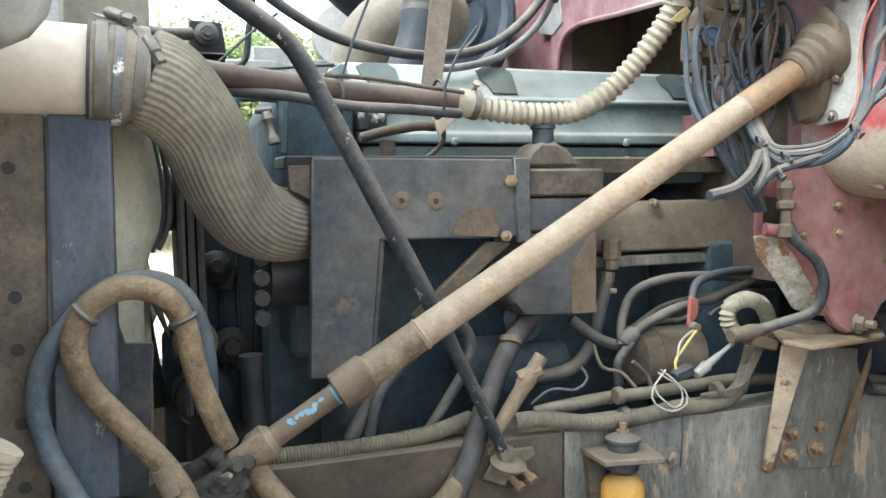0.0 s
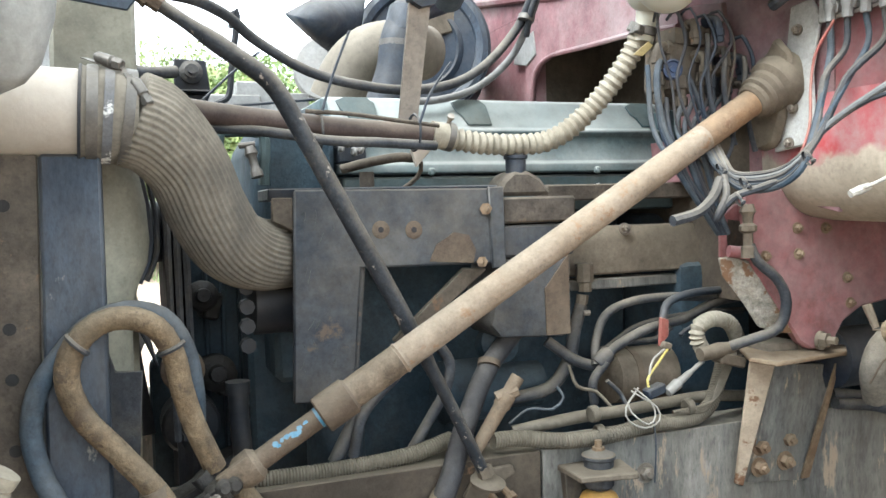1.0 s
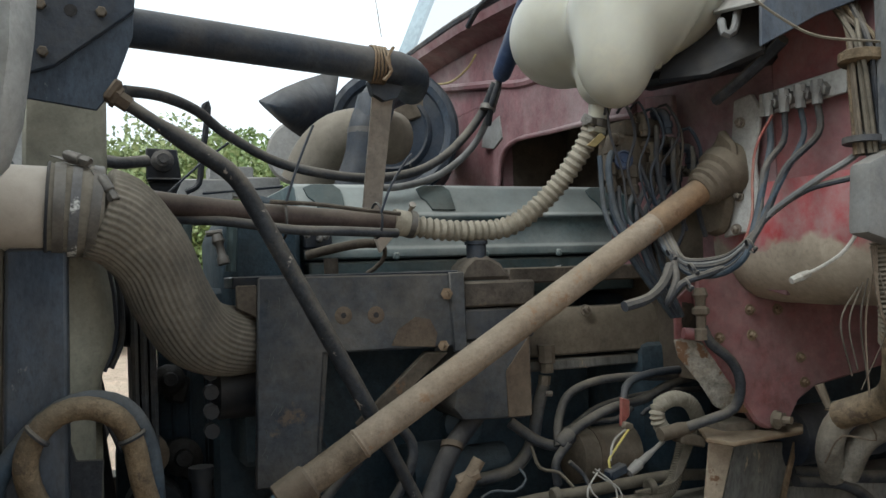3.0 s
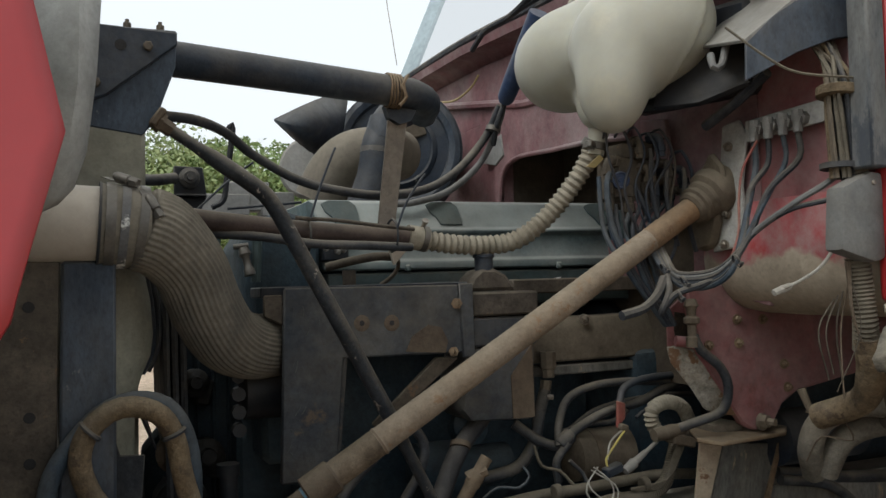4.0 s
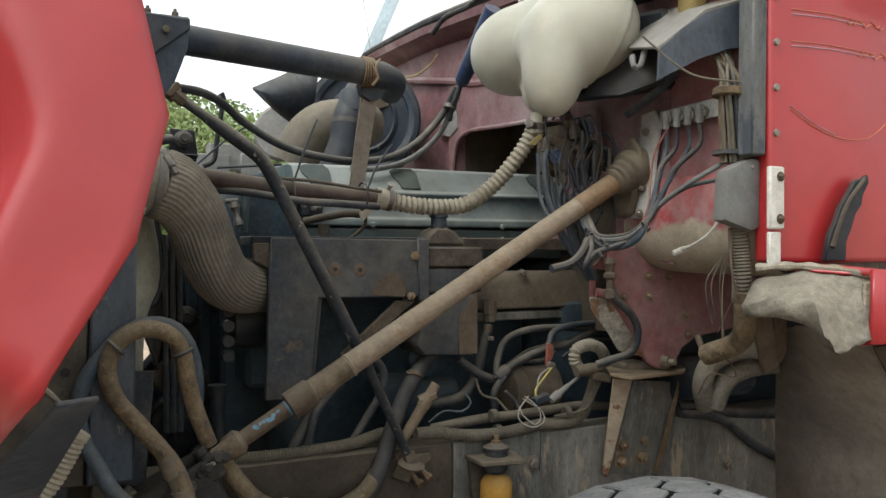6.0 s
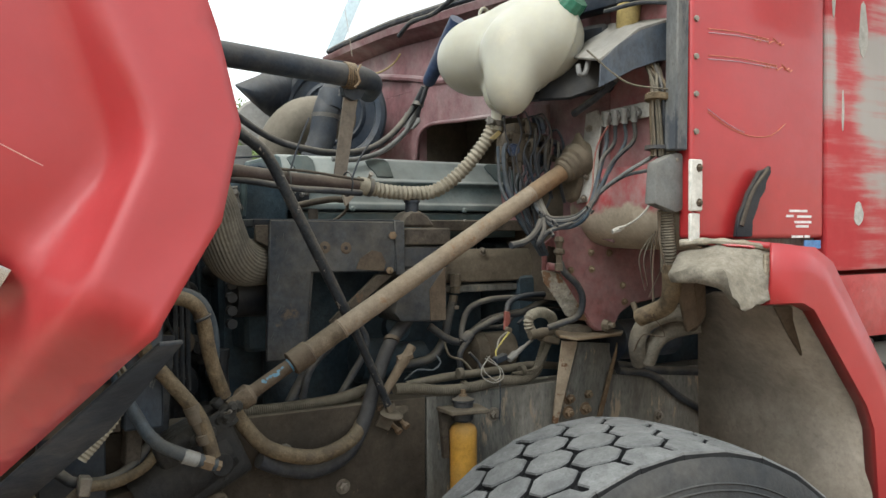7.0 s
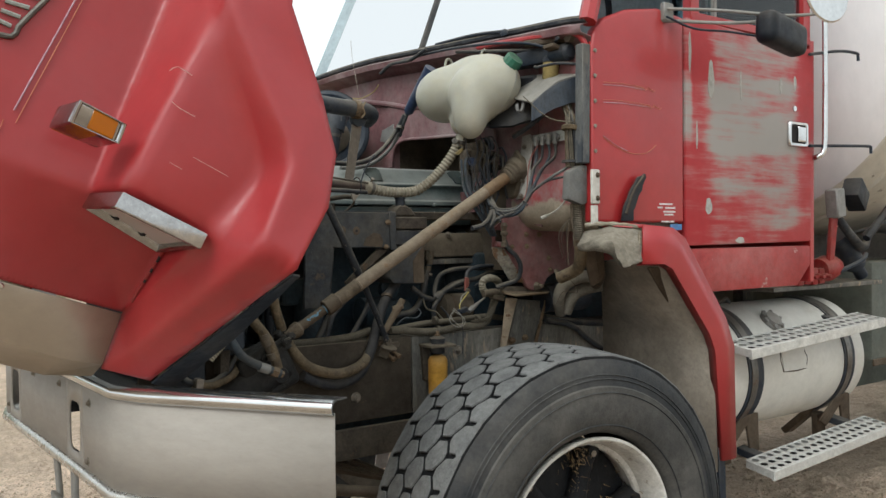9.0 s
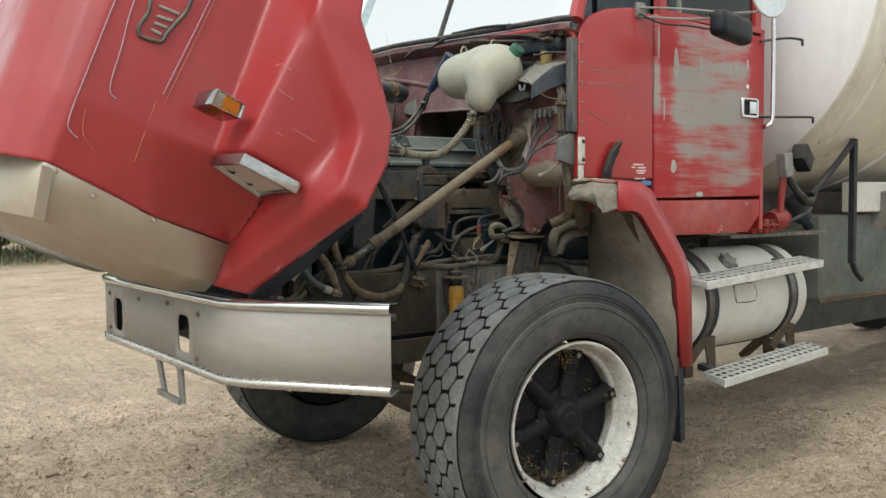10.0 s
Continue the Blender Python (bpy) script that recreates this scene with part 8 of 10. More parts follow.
def low_hoses():
    a = thing("return_hose", "thick tan return hose sagging along the rail", "hose", (1.1, 1.93, 0.99))
    part("hose", tube([(0.928, 1.95, 1.122), (0.952, 1.95, 1.083), (1.003, 1.94, 1.028), (1.098, 1.93, 0.999), (1.19, 1.95, 1.014), (1.25, 2, 1.044), (1.295, 2.05, 1.098)], 0.0165, 14), RUBBER_TAN, a)
    b = thing("big_black_hose", "wide black coolant hose dropping down across the rail", "hose", (1.2, 1.93, 0.97))
    part("hose", tube([(0.985, 1.95, 1.003), (1.045, 1.96, 0.973), (1.123, 1.97, 0.956), (1.201, 1.975, 0.983), (1.249, 1.985, 1.052), (1.291, 2.01, 1.134), (1.354, 2.06, 1.212), (1.425, 2.1, 1.265)], 0.017, 16), DEEP_BLACK, b)
    part("clamp", lathe((1.358, 2.06, 1.219), (0.35, 0.4, 0.8), [(0, 0.019), (0.01, 0.019)], 20), RUST_DARK, b)
    c = thing("front_hose_pair", "pair of dusty hoses clipped together behind the bumper", "hose", (0.6, 1.9, 0.98))
    part("hose", tube([(0.539, 1.88, 1.077), (0.53, 1.88, 1.05), (0.546, 1.88, 1.002), (0.588, 1.88, 0.987), (0.632, 1.88, 1.018), (0.687, 1.9, 1.014), (0.75, 1.92, 1.034), (0.783, 1.95, 1.074)], 0.0105, 12), RUBBER_TAN, c)
    part("second_hose", tube([(0.586, 1.9, 1.049), (0.623, 1.89, 1.025), (0.703, 1.92, 1.023), (0.779, 1.96, 1.079)], 0.0105, 12), RUBBER, c)
    part("clip", box((0.629, 1.87, 1.025), (0.022, 0.03, 0.035), (0, 10, 0)), STEEL, c)
    d = thing("split_loom_tube", "grey split-loom tube lying along the frame rail", "loom", (1.1, 2.03, 1.08))
    part("loom", ribbed([(0.96, 2.035, 1.09), (0.99, 2.03, 1.092), (1.09, 2.03, 1.092), (1.20, 2.03, 1.098), (1.28, 2.04, 1.112)], 0.0125, 0.0048, 0.0009, 14), CONVOLUTE, d)
    e = thing("brass_tee", "rust-brown threaded pipe tee", "pipe fitting", (1.31, 1.97, 1.12))
    part("tee", join(lathe((1.362, 1.97, 1.209), Vector((1.299, 1.97, 1.119)) - Vector((1.362, 1.97, 1.209)), [(-0.01, 0.011), (0.02, 0.011), (0.022, 0.014), (0.042, 0.014), (0.045, 0.012), (0.09, 0.011), (0.12, 0.010)], 10), lathe((1.346, 1.97, 1.191), (0.9, -0.2, 0.35), [(-0.016, 0.011), (0.02, 0.011)], 8)), surf("dusty_brass", (0.14, 0.1, 0.066), (0.2, 0.15, 0.1), 0.8, scale=16, dust=0.4, bump=0.5, grime=(0.05, 0.036, 0.026)), e)
    # curved hoses behind the shaft
    for pts, r in (([(1.213, 2.06, 1.292), (1.259, 2.06, 1.271), (1.289, 2.06, 1.233), (1.281, 2.06, 1.189), (1.248, 2.06, 1.138), (1.219, 2.06, 1.096)], 0.009),
                   ([(1.188, 2.03, 1.225), (1.157, 2.03, 1.198), (1.13, 2.03, 1.166), (1.118, 2.04, 1.105)], 0.0085), ([(1.091, 2.05, 1.097), (1.109, 2.05, 1.129), (1.134, 2.05, 1.17)], 0.012)):
        h = thing("drain_hose", "thin dusty hose hanging behind the steering shaft", "hose", pts[-1], "drain hoses")
        part("hose", tube(pts, r, 10), RUBBER, h)


low_hoses()


# ---- wiring ----
def wires(parent, name, pts, r, mat, n=8, label=""):
    return part(name, tube(pts, r, n, 0.01), mat, parent, label)


def frame_harness():
    t = thing("frame_harness", "grey taped wiring harness along the top of the frame rail", "wiring harness", (1.6, 2.0, 1.09))
    part("lower_loom", ribbed([(1.335, 2.0, 1.112), (1.384, 2, 1.11), (1.458, 1.99, 1.099), (1.541, 1.99, 1.097), (1.628, 1.99, 1.105), (1.714, 2, 1.103), (1.763, 2.01, 1.117), (1.791, 2.02, 1.152), (1.823, 2.04, 1.196)], 0.0132, 0.005, 0.0007, 14), CONVOLUTE, t)
    wires(t, "upper_loom", [(1.39, 2.04, 1.11), (1.44, 2.03, 1.118), (1.513, 2.03, 1.123), (1.6, 2.03, 1.124), (1.691, 2.03, 1.128), (1.773, 2.03, 1.13), (1.887, 2.06, 1.113)], 0.0105, CONVOLUTE, 12)
    for k in range(5):
        wires(t, "strand", [(1.668, 1.985, 1.123), ((1.741, 1.99, 1.134)[0] + 0.003 * k, 1.99, 1.118 + 0.003 * k), ((1.774, 2, 1.168)[0] + 0.004 * k, 1.995, (1.774, 2, 1.168)[2]), ((1.818, 2.02, 1.21)[0] + 0.004 * k, 2.02, (1.818, 2.02, 1.21)[2])], 0.003, CONVOLUTE, 6)
    for at in ((1.518, 1.995, 1.135), (1.529, 1.995, 1.102), (1.708, 1.995, 1.126), (1.648, 1.995, 1.105)):
        p = at
        part("tape_band", lathe(p, (1, 0, 0.1), [(-0.007, 0.0125), (-0.005, 0.0142), (0.005, 0.0142), (0.007, 0.0125)], 14), CONVOLUTE, t)
    wires(t, "tie_tail", [(1.622, 1.975, 1.116), (1.622, 1.97, 1.075), (1.622, 1.975, 1.01)], 0.0015, BLACK, 5)
    return t


frame_harness()


def loose_plugs():
    t = thing("loose_connector_wires", "loose yellow and white wires with crimped plugs", "wires", (1.7, 2.0, 1.15))
    wires(t, "yellow_wire", [(1.688, 2.02, 1.229), (1.65, 2, 1.207), (1.621, 1.99, 1.183), (1.623, 1.985, 1.165)], 0.0022, WIRE_YELLOW)
    wires(t, "white_wire", [(1.682, 2.02, 1.228), (1.639, 2, 1.212), (1.624, 1.99, 1.182)], 0.002, WIRE_WHITE)
    wires(t, "white_loop", [(1.599, 1.985, 1.172), (1.568, 1.975, 1.144), (1.571, 1.972, 1.122), (1.602, 1.97, 1.107), (1.631, 1.972, 1.116), (1.629, 1.975, 1.138), (1.603, 1.98, 1.156), (1.585, 1.985, 1.168)], 0.0016, WIRE_WHITE)
    wires(t, "second_loop", [(1.587, 1.98, 1.174), (1.614, 1.972, 1.15), (1.622, 1.97, 1.126), (1.608, 1.97, 1.112), (1.577, 1.972, 1.135), (1.572, 1.976, 1.153)], 0.0015, WIRE_WHITE)
    part("black_plug", box((1.631, 1.985, 1.164), (0.04, 0.02, 0.018), (0, -12, 10)), BLACK, t)
    part("grey_plug", lathe((1.666, 1.98, 1.167), Vector((1.739, 1.99, 1.206)) - Vector((1.666, 1.98, 1.167)), [(-0.015, 0.008), (0.012, 0.01), (0.014, 0.007), (0.04, 0.006), (0.05, 0.004), (0.08, 0.004)], 10), GREYMETAL, t, "grey crimp connector")
    part("red_clip", slab([(1.679, 2.03, 1.281), (1.697, 2.03, 1.275), (1.696, 2.03, 1.246), (1.676, 2.03, 1.228)], 0.008, 0.002), RED_CLIP, t, "faded red plastic clip")
    part("brass_lug", box((1.682, 2.02, 1.231), (0.02, 0.012, 0.014), (0, 20, 0)), TAN, t)
    # the tan coil and its stub
    coil = thing("coiled_air_line", "tan coiled conduit curling out to a dusty fitting", "conduit", (1.83, 2.03, 1.22))
    part("coil", ribbed([(1.747, 2, 1.218), (1.733, 2, 1.241), (1.737, 2, 1.264), (1.776, 2.01, 1.273), (1.817, 2.02, 1.262), (1.842, 2.03, 1.237), (1.869, 2.05, 1.201)], 0.0125, 0.0078, 0.0022, 14), CORR, coil)
    part("elbow", join(lathe((1.742, 1.98, 1.22), (1, 0, 0.1), [(-0.02, 0.012), (0.02, 0.014), (0.05, 0.01)], 12), box((1.788, 1.985, 1.203), (0.055, 0.03, 0.02), (0, 15, 0))), TAN, coil)


loose_plugs()


def starter_cables():
    t = thing("battery_cables", "fan of thick dusty battery cables to the starter", "cables", (1.7, 2.08, 1.2))
    for pts, r, m in (([(1.558, 2.05, 1.203), (1.57, 2.07, 1.239), (1.598, 2.08, 1.285), (1.655, 2.08, 1.306), (1.738, 2.08, 1.309), (1.824, 2.08, 1.303), (1.925, 2.1, 1.306)], 0.008, RUBBER),
                      ([(1.575, 2.06, 1.212), (1.619, 2.06, 1.237), (1.676, 2.06, 1.258), (1.755, 2.07, 1.267), (1.837, 2.08, 1.292), (1.918, 2.1, 1.296)], 0.009, RUBBER),
                      ([(1.69, 2.04, 1.275), (1.709, 2.05, 1.302), (1.77, 2.06, 1.315), (1.887, 2.08, 1.314)], 0.0075, BLACK),
                      ([(1.612, 2.1, 1.222), (1.682, 2.1, 1.257), (1.803, 2.1, 1.271), (1.919, 2.1, 1.269)], 0.006, RUBBER),
                      ([(1.583, 2.09, 1.221), (1.644, 2.08, 1.233), (1.688, 2.06, 1.238), (1.716, 2.05, 1.257)], 0.005, RUBBER),
                      ([(1.573, 2.04, 1.21), (1.552, 2.05, 1.177), (1.559, 2.06, 1.135)], 0.008, RUBBER),
                      ([(1.489, 2.1, 1.245), (1.532, 2.08, 1.211), (1.564, 2.06, 1.201), (1.579, 2.05, 1.213)], 0.010, RUBBER),
                      ([(1.504, 2.05, 1.209), (1.514, 2.04, 1.173), (1.551, 2.04, 1.16), (1.576, 2.03, 1.131)], 0.003, CONVOLUTE),
                      ([(1.573, 2.04, 1.177), (1.601, 2.04, 1.15), (1.606, 2.03, 1.128)], 0.004, RUBBER),
                      ([(1.385, 2.04, 1.124), (1.415, 2.03, 1.147), (1.455, 2.02, 1.145), (1.476, 2.02, 1.162), (1.469, 2.03, 1.179)], 0.0025, RUBBER_BLUE),
                      ([(1.734, 2.05, 1.241), (1.757, 2.05, 1.254), (1.759, 2.03, 1.242)], 0.004, BLACK)):
        wires(t, "cable", pts, r, m, 10)
    part("cable_wrap", lathe((1.571, 2.05, 1.214), (0.7, 0, 0.5), [(-0.015, 0.012), (-0.01, 0.015), (0.012, 0.015), (0.018, 0.011)], 12), RUBBER, t)
    return t


starter_cables()


def air_valve():
    t = thing("air_valve_block", "cluster of dusty air valves and fittings on the engine wall", "air valve", (1.70, 1.92, 1.65))
    part("body", box((1.628, 1.925, 1.692), (0.06, 0.06, 0.075), (0, 4, 8), 0.009, 2), BROWN, t, "dust-brown cast valve body")
    part("body_cap", box((1.630, 1.915, 1.741), (0.042, 0.045, 0.026), (0, 0, 8), 0.006, 2), BROWN, t)
    part("second_cap", box((1.671, 1.92, 1.745), (0.036, 0.045, 0.032), (0, -6, -5), 0.006, 2), BROWN, t)
    part("side_body", box((1.676, 1.935, 1.70), (0.05, 0.055, 0.06), (0, 0, -8), 0.008, 2), BROWN, t)
    part("rear_body", box((1.722, 1.94, 1.686), (0.04, 0.05, 0.062), (0, 5, 5), 0.007, 2), BLACK, t)

    def elbow(p, turn, down, r, m):
        """A right-angled push fitting: a collar, the bend, and a hexagon nut."""
        o, u, v = Vector(p), Vector(turn), Vector(down)
        part("elbow", join(tube([o, o + u * 0.012, o + u * 0.017 + v * 0.006, o + u * 0.018 + v * 0.02], r, 10, 0.004), lathe(o + u * 0.018 + v * 0.016, v, [(0, r * 1.35), (0.01, r * 1.35), (0.012, r * 1.05), (0.02, r * 1.05)], 6), lathe(o, u, [(-0.004, r * 1.4), (0.005, r * 1.4)], 6)), m, t)

    for p, turn, down, r, m in (((1.603, 1.90, 1.722), (-1, -0.2, 0.1), (0, 0, -1), 0.0085, BROWN), ((1.64, 1.895, 1.757), (0, -1, 0.2), (0, 0, -1), 0.007, BROWN), ((1.672, 1.89, 1.765), (0.3, -1, 0), (0.1, 0, -1), 0.0075, BLACK), ((1.70, 1.905, 1.722), (0.6, -0.8, 0), (0, 0, -1), 0.007, BROWN),
                                ((1.735, 1.91, 1.712), (0.7, -0.7, 0), (0, 0, -1), 0.008, BLACK), ((1.70, 1.905, 1.69), (0.3, -1, 0), (0, 0, -1), 0.007, RUST_DARK), ((1.745, 1.915, 1.674), (0.2, -1, 0), (0, 0, -1), 0.007, BROWN), ((1.655, 1.895, 1.71), (0.2, -1, 0), (0, 0, -1), 0.0075, TAN)):
        elbow(p, turn, down, r, m)
    for at, r in (((1.628, 1.9, 1.668), 0.0125), ((1.588, 1.9, 1.672), 0.0105), ((1.665, 1.9, 1.674), 0.0095), ((1.692, 1.905, 1.672), 0.009), ((1.722, 1.905, 1.664), 0.0095)):
        part("lower_fitting", lathe(at, (0, 0, -1), [(-0.012, r * 0.9), (0.0, r), (0.008, r), (0.010, r * 0.75), (0.02, r * 0.75), (0.022, r * 0.92), (0.036, r * 0.92), (0.038, r * 0.6), (0.05, r * 0.6)], 6), BROWN if at[0] < 1.68 else BLACK, t)
    for k, (x0, z0) in enumerate(((1.668, 1.742), (1.70, 1.72), (1.74, 1.71))):
        part("bridging_line", tube([(x0, 1.885, z0), (x0 - 0.012, 1.868, z0 - 0.02), (x0 - 0.014, 1.868, z0 - 0.06), (x0 - 0.004, 1.87, z0 - 0.11), (x0 + 0.01, 1.872, z0 - 0.15)], 0.0042, 8), RUBBER, t)
    part("bridging_line", tube([(1.584, 1.89, 1.70), (1.574, 1.885, 1.68), (1.572, 1.88, 1.64), (1.58, 1.875, 1.59), (1.60, 1.87, 1.55)], 0.0055, 8), RUBBER_BLUE, t)
    rng = random.Random(41)
    for k in range(7):
        x0, z0 = 1.58 + 0.024 * k, 1.77 - 0.003 * k + rng.uniform(-0.02, 0.012)
        swing = rng.uniform(-0.025, 0.025)
        wires(t, "wire", [(x0, 1.90, z0), (x0 - 0.006 + swing * 0.5, 1.874, z0 + 0.008), (x0 + swing, 1.866, z0 - 0.04), (x0 - swing * 0.6, 1.868, z0 - 0.1), (x0 * 0.6 + 0.66 + swing * 0.4, 1.872, z0 - 0.17), (1.66 + 0.004 * k, 1.88, 1.53)], rng.uniform(0.0018, 0.0034), rng.choice((BLACK, DEEP_BLACK, BROWN)), 6)
    part("port_cap", lathe((1.604, 1.888, 1.687), (-0.3, -1, 0), [(-0.01, 0.0155), (0.005, 0.0155), (0.006, 0.013), (0.003, 0.0115), (0.003, 0.005), (0.006, 0.0045), (0.006, 0.0)], 24), BLUE_BOOT, t, "dark blue round port cap")
    part("yellow_tag", slab([(1.564, 1.93, 1.716), (1.592, 1.93, 1.738), (1.6, 1.93, 1.731), (1.58, 1.93, 1.714)], 0.004, 0), YELLOWCAP, t)
    part("yellow_tag", slab([(1.598, 1.9, 1.719), (1.617, 1.9, 1.727), (1.614, 1.9, 1.706)], 0.004, 0), YELLOWCAP, t)
    part("wall_bracket", slab([(1.785, 2.056, 1.833), (1.785, 1.976, 1.821), (1.785, 1.966, 1.714), (1.785, 2.045, 1.726)], -0.012, 0.002), RED_DUSTY, t)
    for at in ((1.772, 2.026, 1.753), (1.772, 1.989, 1.762), (1.772, 2.009, 1.779)):
        part("bracket_bolt", bolt(at, (-1, 0, 0), 0.006, 0.005), RUST_DARK, t)
    # air lines dropping from the valves and gathering below the shaft
    lines = thing("air_lines", "tangle of grey nylon air lines tied in a loop", "air lines", (1.66, 1.8, 1.45))
    starts = ((1.564, 1.895, 1.693), (1.581, 1.895, 1.657), (1.597, 1.895, 1.644), (1.627, 1.895, 1.635), (1.649, 1.895, 1.644), (1.679, 1.895, 1.644), (1.705, 1.895, 1.649), (1.64, 1.895, 1.681))
    for b, start in enumerate(starts):
        wires(lines, "line", [start, (1.562 + 0.0145 * b, 1.88, 1.596), (1.59 + 0.0095 * b, 1.862 + 0.004 * (b % 3), 1.532), (1.633 + 0.0055 * b, 1.865 + 0.004 * (b % 2), 1.478), (1.685 + 0.003 * b, 1.885, 1.43)], 0.0042, BLACK if b % 3 else RUBBER_BLUE)
    for k in range(6):
        o, bow = 0.005 * k, (0.012, -0.004, 0.02, 0.006, 0.026, 0.012)[k]
        start = Vector((1.765, 1.735 - 0.031 * k, 1.735)) if k < 4 else Vector((1.752, 1.575 - 0.012 * k % 0.02, 1.70 - 0.03 * (k - 4)))
        wires(lines, "line", [(1.639 + o, 1.87, 1.586), (1.638 + o * 0.6, 1.83, 1.536 + 0.002 * k), (1.644, 1.785 + 0.3 * o, 1.501 + 0.8 * o), (1.659, 1.735, 1.499 + 0.9 * o), (1.664, 1.69 + 0.2 * o, 1.522 + 0.6 * o),
                              (1.69 + 0.6 * o, 1.693 - 0.003 * k, 1.572 + 0.002 * k), start.lerp(Vector((1.70, 1.692, 1.585)), 0.52) + Vector((-0.012, -bow, -0.01 - 0.4 * bow)), start + Vector((-0.003, -0.3 * bow, -0.042)), start], 0.0052 - 0.0004 * (k % 3), (RUBBER_BLUE, RUBBER, RUBBER_BLUE, RUBBER, GREYPLASTIC, RUBBER)[k])
    wires(lines, "thin_line", [(1.757, 1.72, 1.735), (1.738, 1.735, 1.69), (1.715, 1.722, 1.64), (1.69, 1.70, 1.58), (1.665, 1.70, 1.525)], 0.0022, RED_CLIP)
    wires(lines, "loose_end", [(1.621, 1.8, 1.514), (1.599, 1.79, 1.487), (1.567, 1.785, 1.466), (1.521, 1.78, 1.456)], 0.008, RUBBER)
    wires(lines, "hanging_loop", [(1.627, 1.8, 1.518), (1.615, 1.78, 1.492), (1.601, 1.78, 1.465), (1.604, 1.79, 1.455), (1.617, 1.77, 1.486), (1.647, 1.75, 1.499), (1.668, 1.71, 1.514)], 0.0055, RUBBER)
    for at in ((1.63, 1.81, 1.529), (1.634, 1.765, 1.506), (1.662, 1.675, 1.537), (1.623, 1.765, 1.484)):
        part("tie", join(lathe(at, (0.8, -0.3, 0.4), [(-0.0022, 0.0108), (0.0, 0.0118), (0.0022, 0.0108)], 14, 0.0, False), box((at[0] - 0.002, at[1] - 0.012, at[2] - 0.004), (0.006, 0.005, 0.006), (20, 15, 0), 0.001)), RUBBER, lines)
    for k in range(4):
        y = 1.732 - 0.031 * k
        part("coupling", join(lathe((1.777, y, 1.757), (-1, -0.1, -0.1), [(0, 0.011), (0.012, 0.011), (0.014, 0.008), (0.02, 0.008)], 6), lathe((1.762, y, 1.757), (0, 0, -1), [(-0.012, 0.009), (0.004, 0.009), (0.006, 0.0075), (0.022, 0.0075)], 8)), GREYMETAL, lines)
    # a stray plug on a pale lead
    plug = thing("stray_lead", "frayed white lead with a crimp plug, hanging loose", "wire", (1.66, 1.63, 1.49))
    wires(plug, "lead", [(1.703, 1.63, 1.492), (1.714, 1.6, 1.505), (1.72, 1.565, 1.527), (1.745, 1.552, 1.57)], 0.0028, WIRE_WHITE)
    part("plug", lathe((1.7, 1.63, 1.49), (1, -0.2, 0.35), [(-0.01, 0.005), (0.006, 0.0065), (0.02, 0.005)], 8), WIRE_WHITE, plug)
    return t


air_valve()


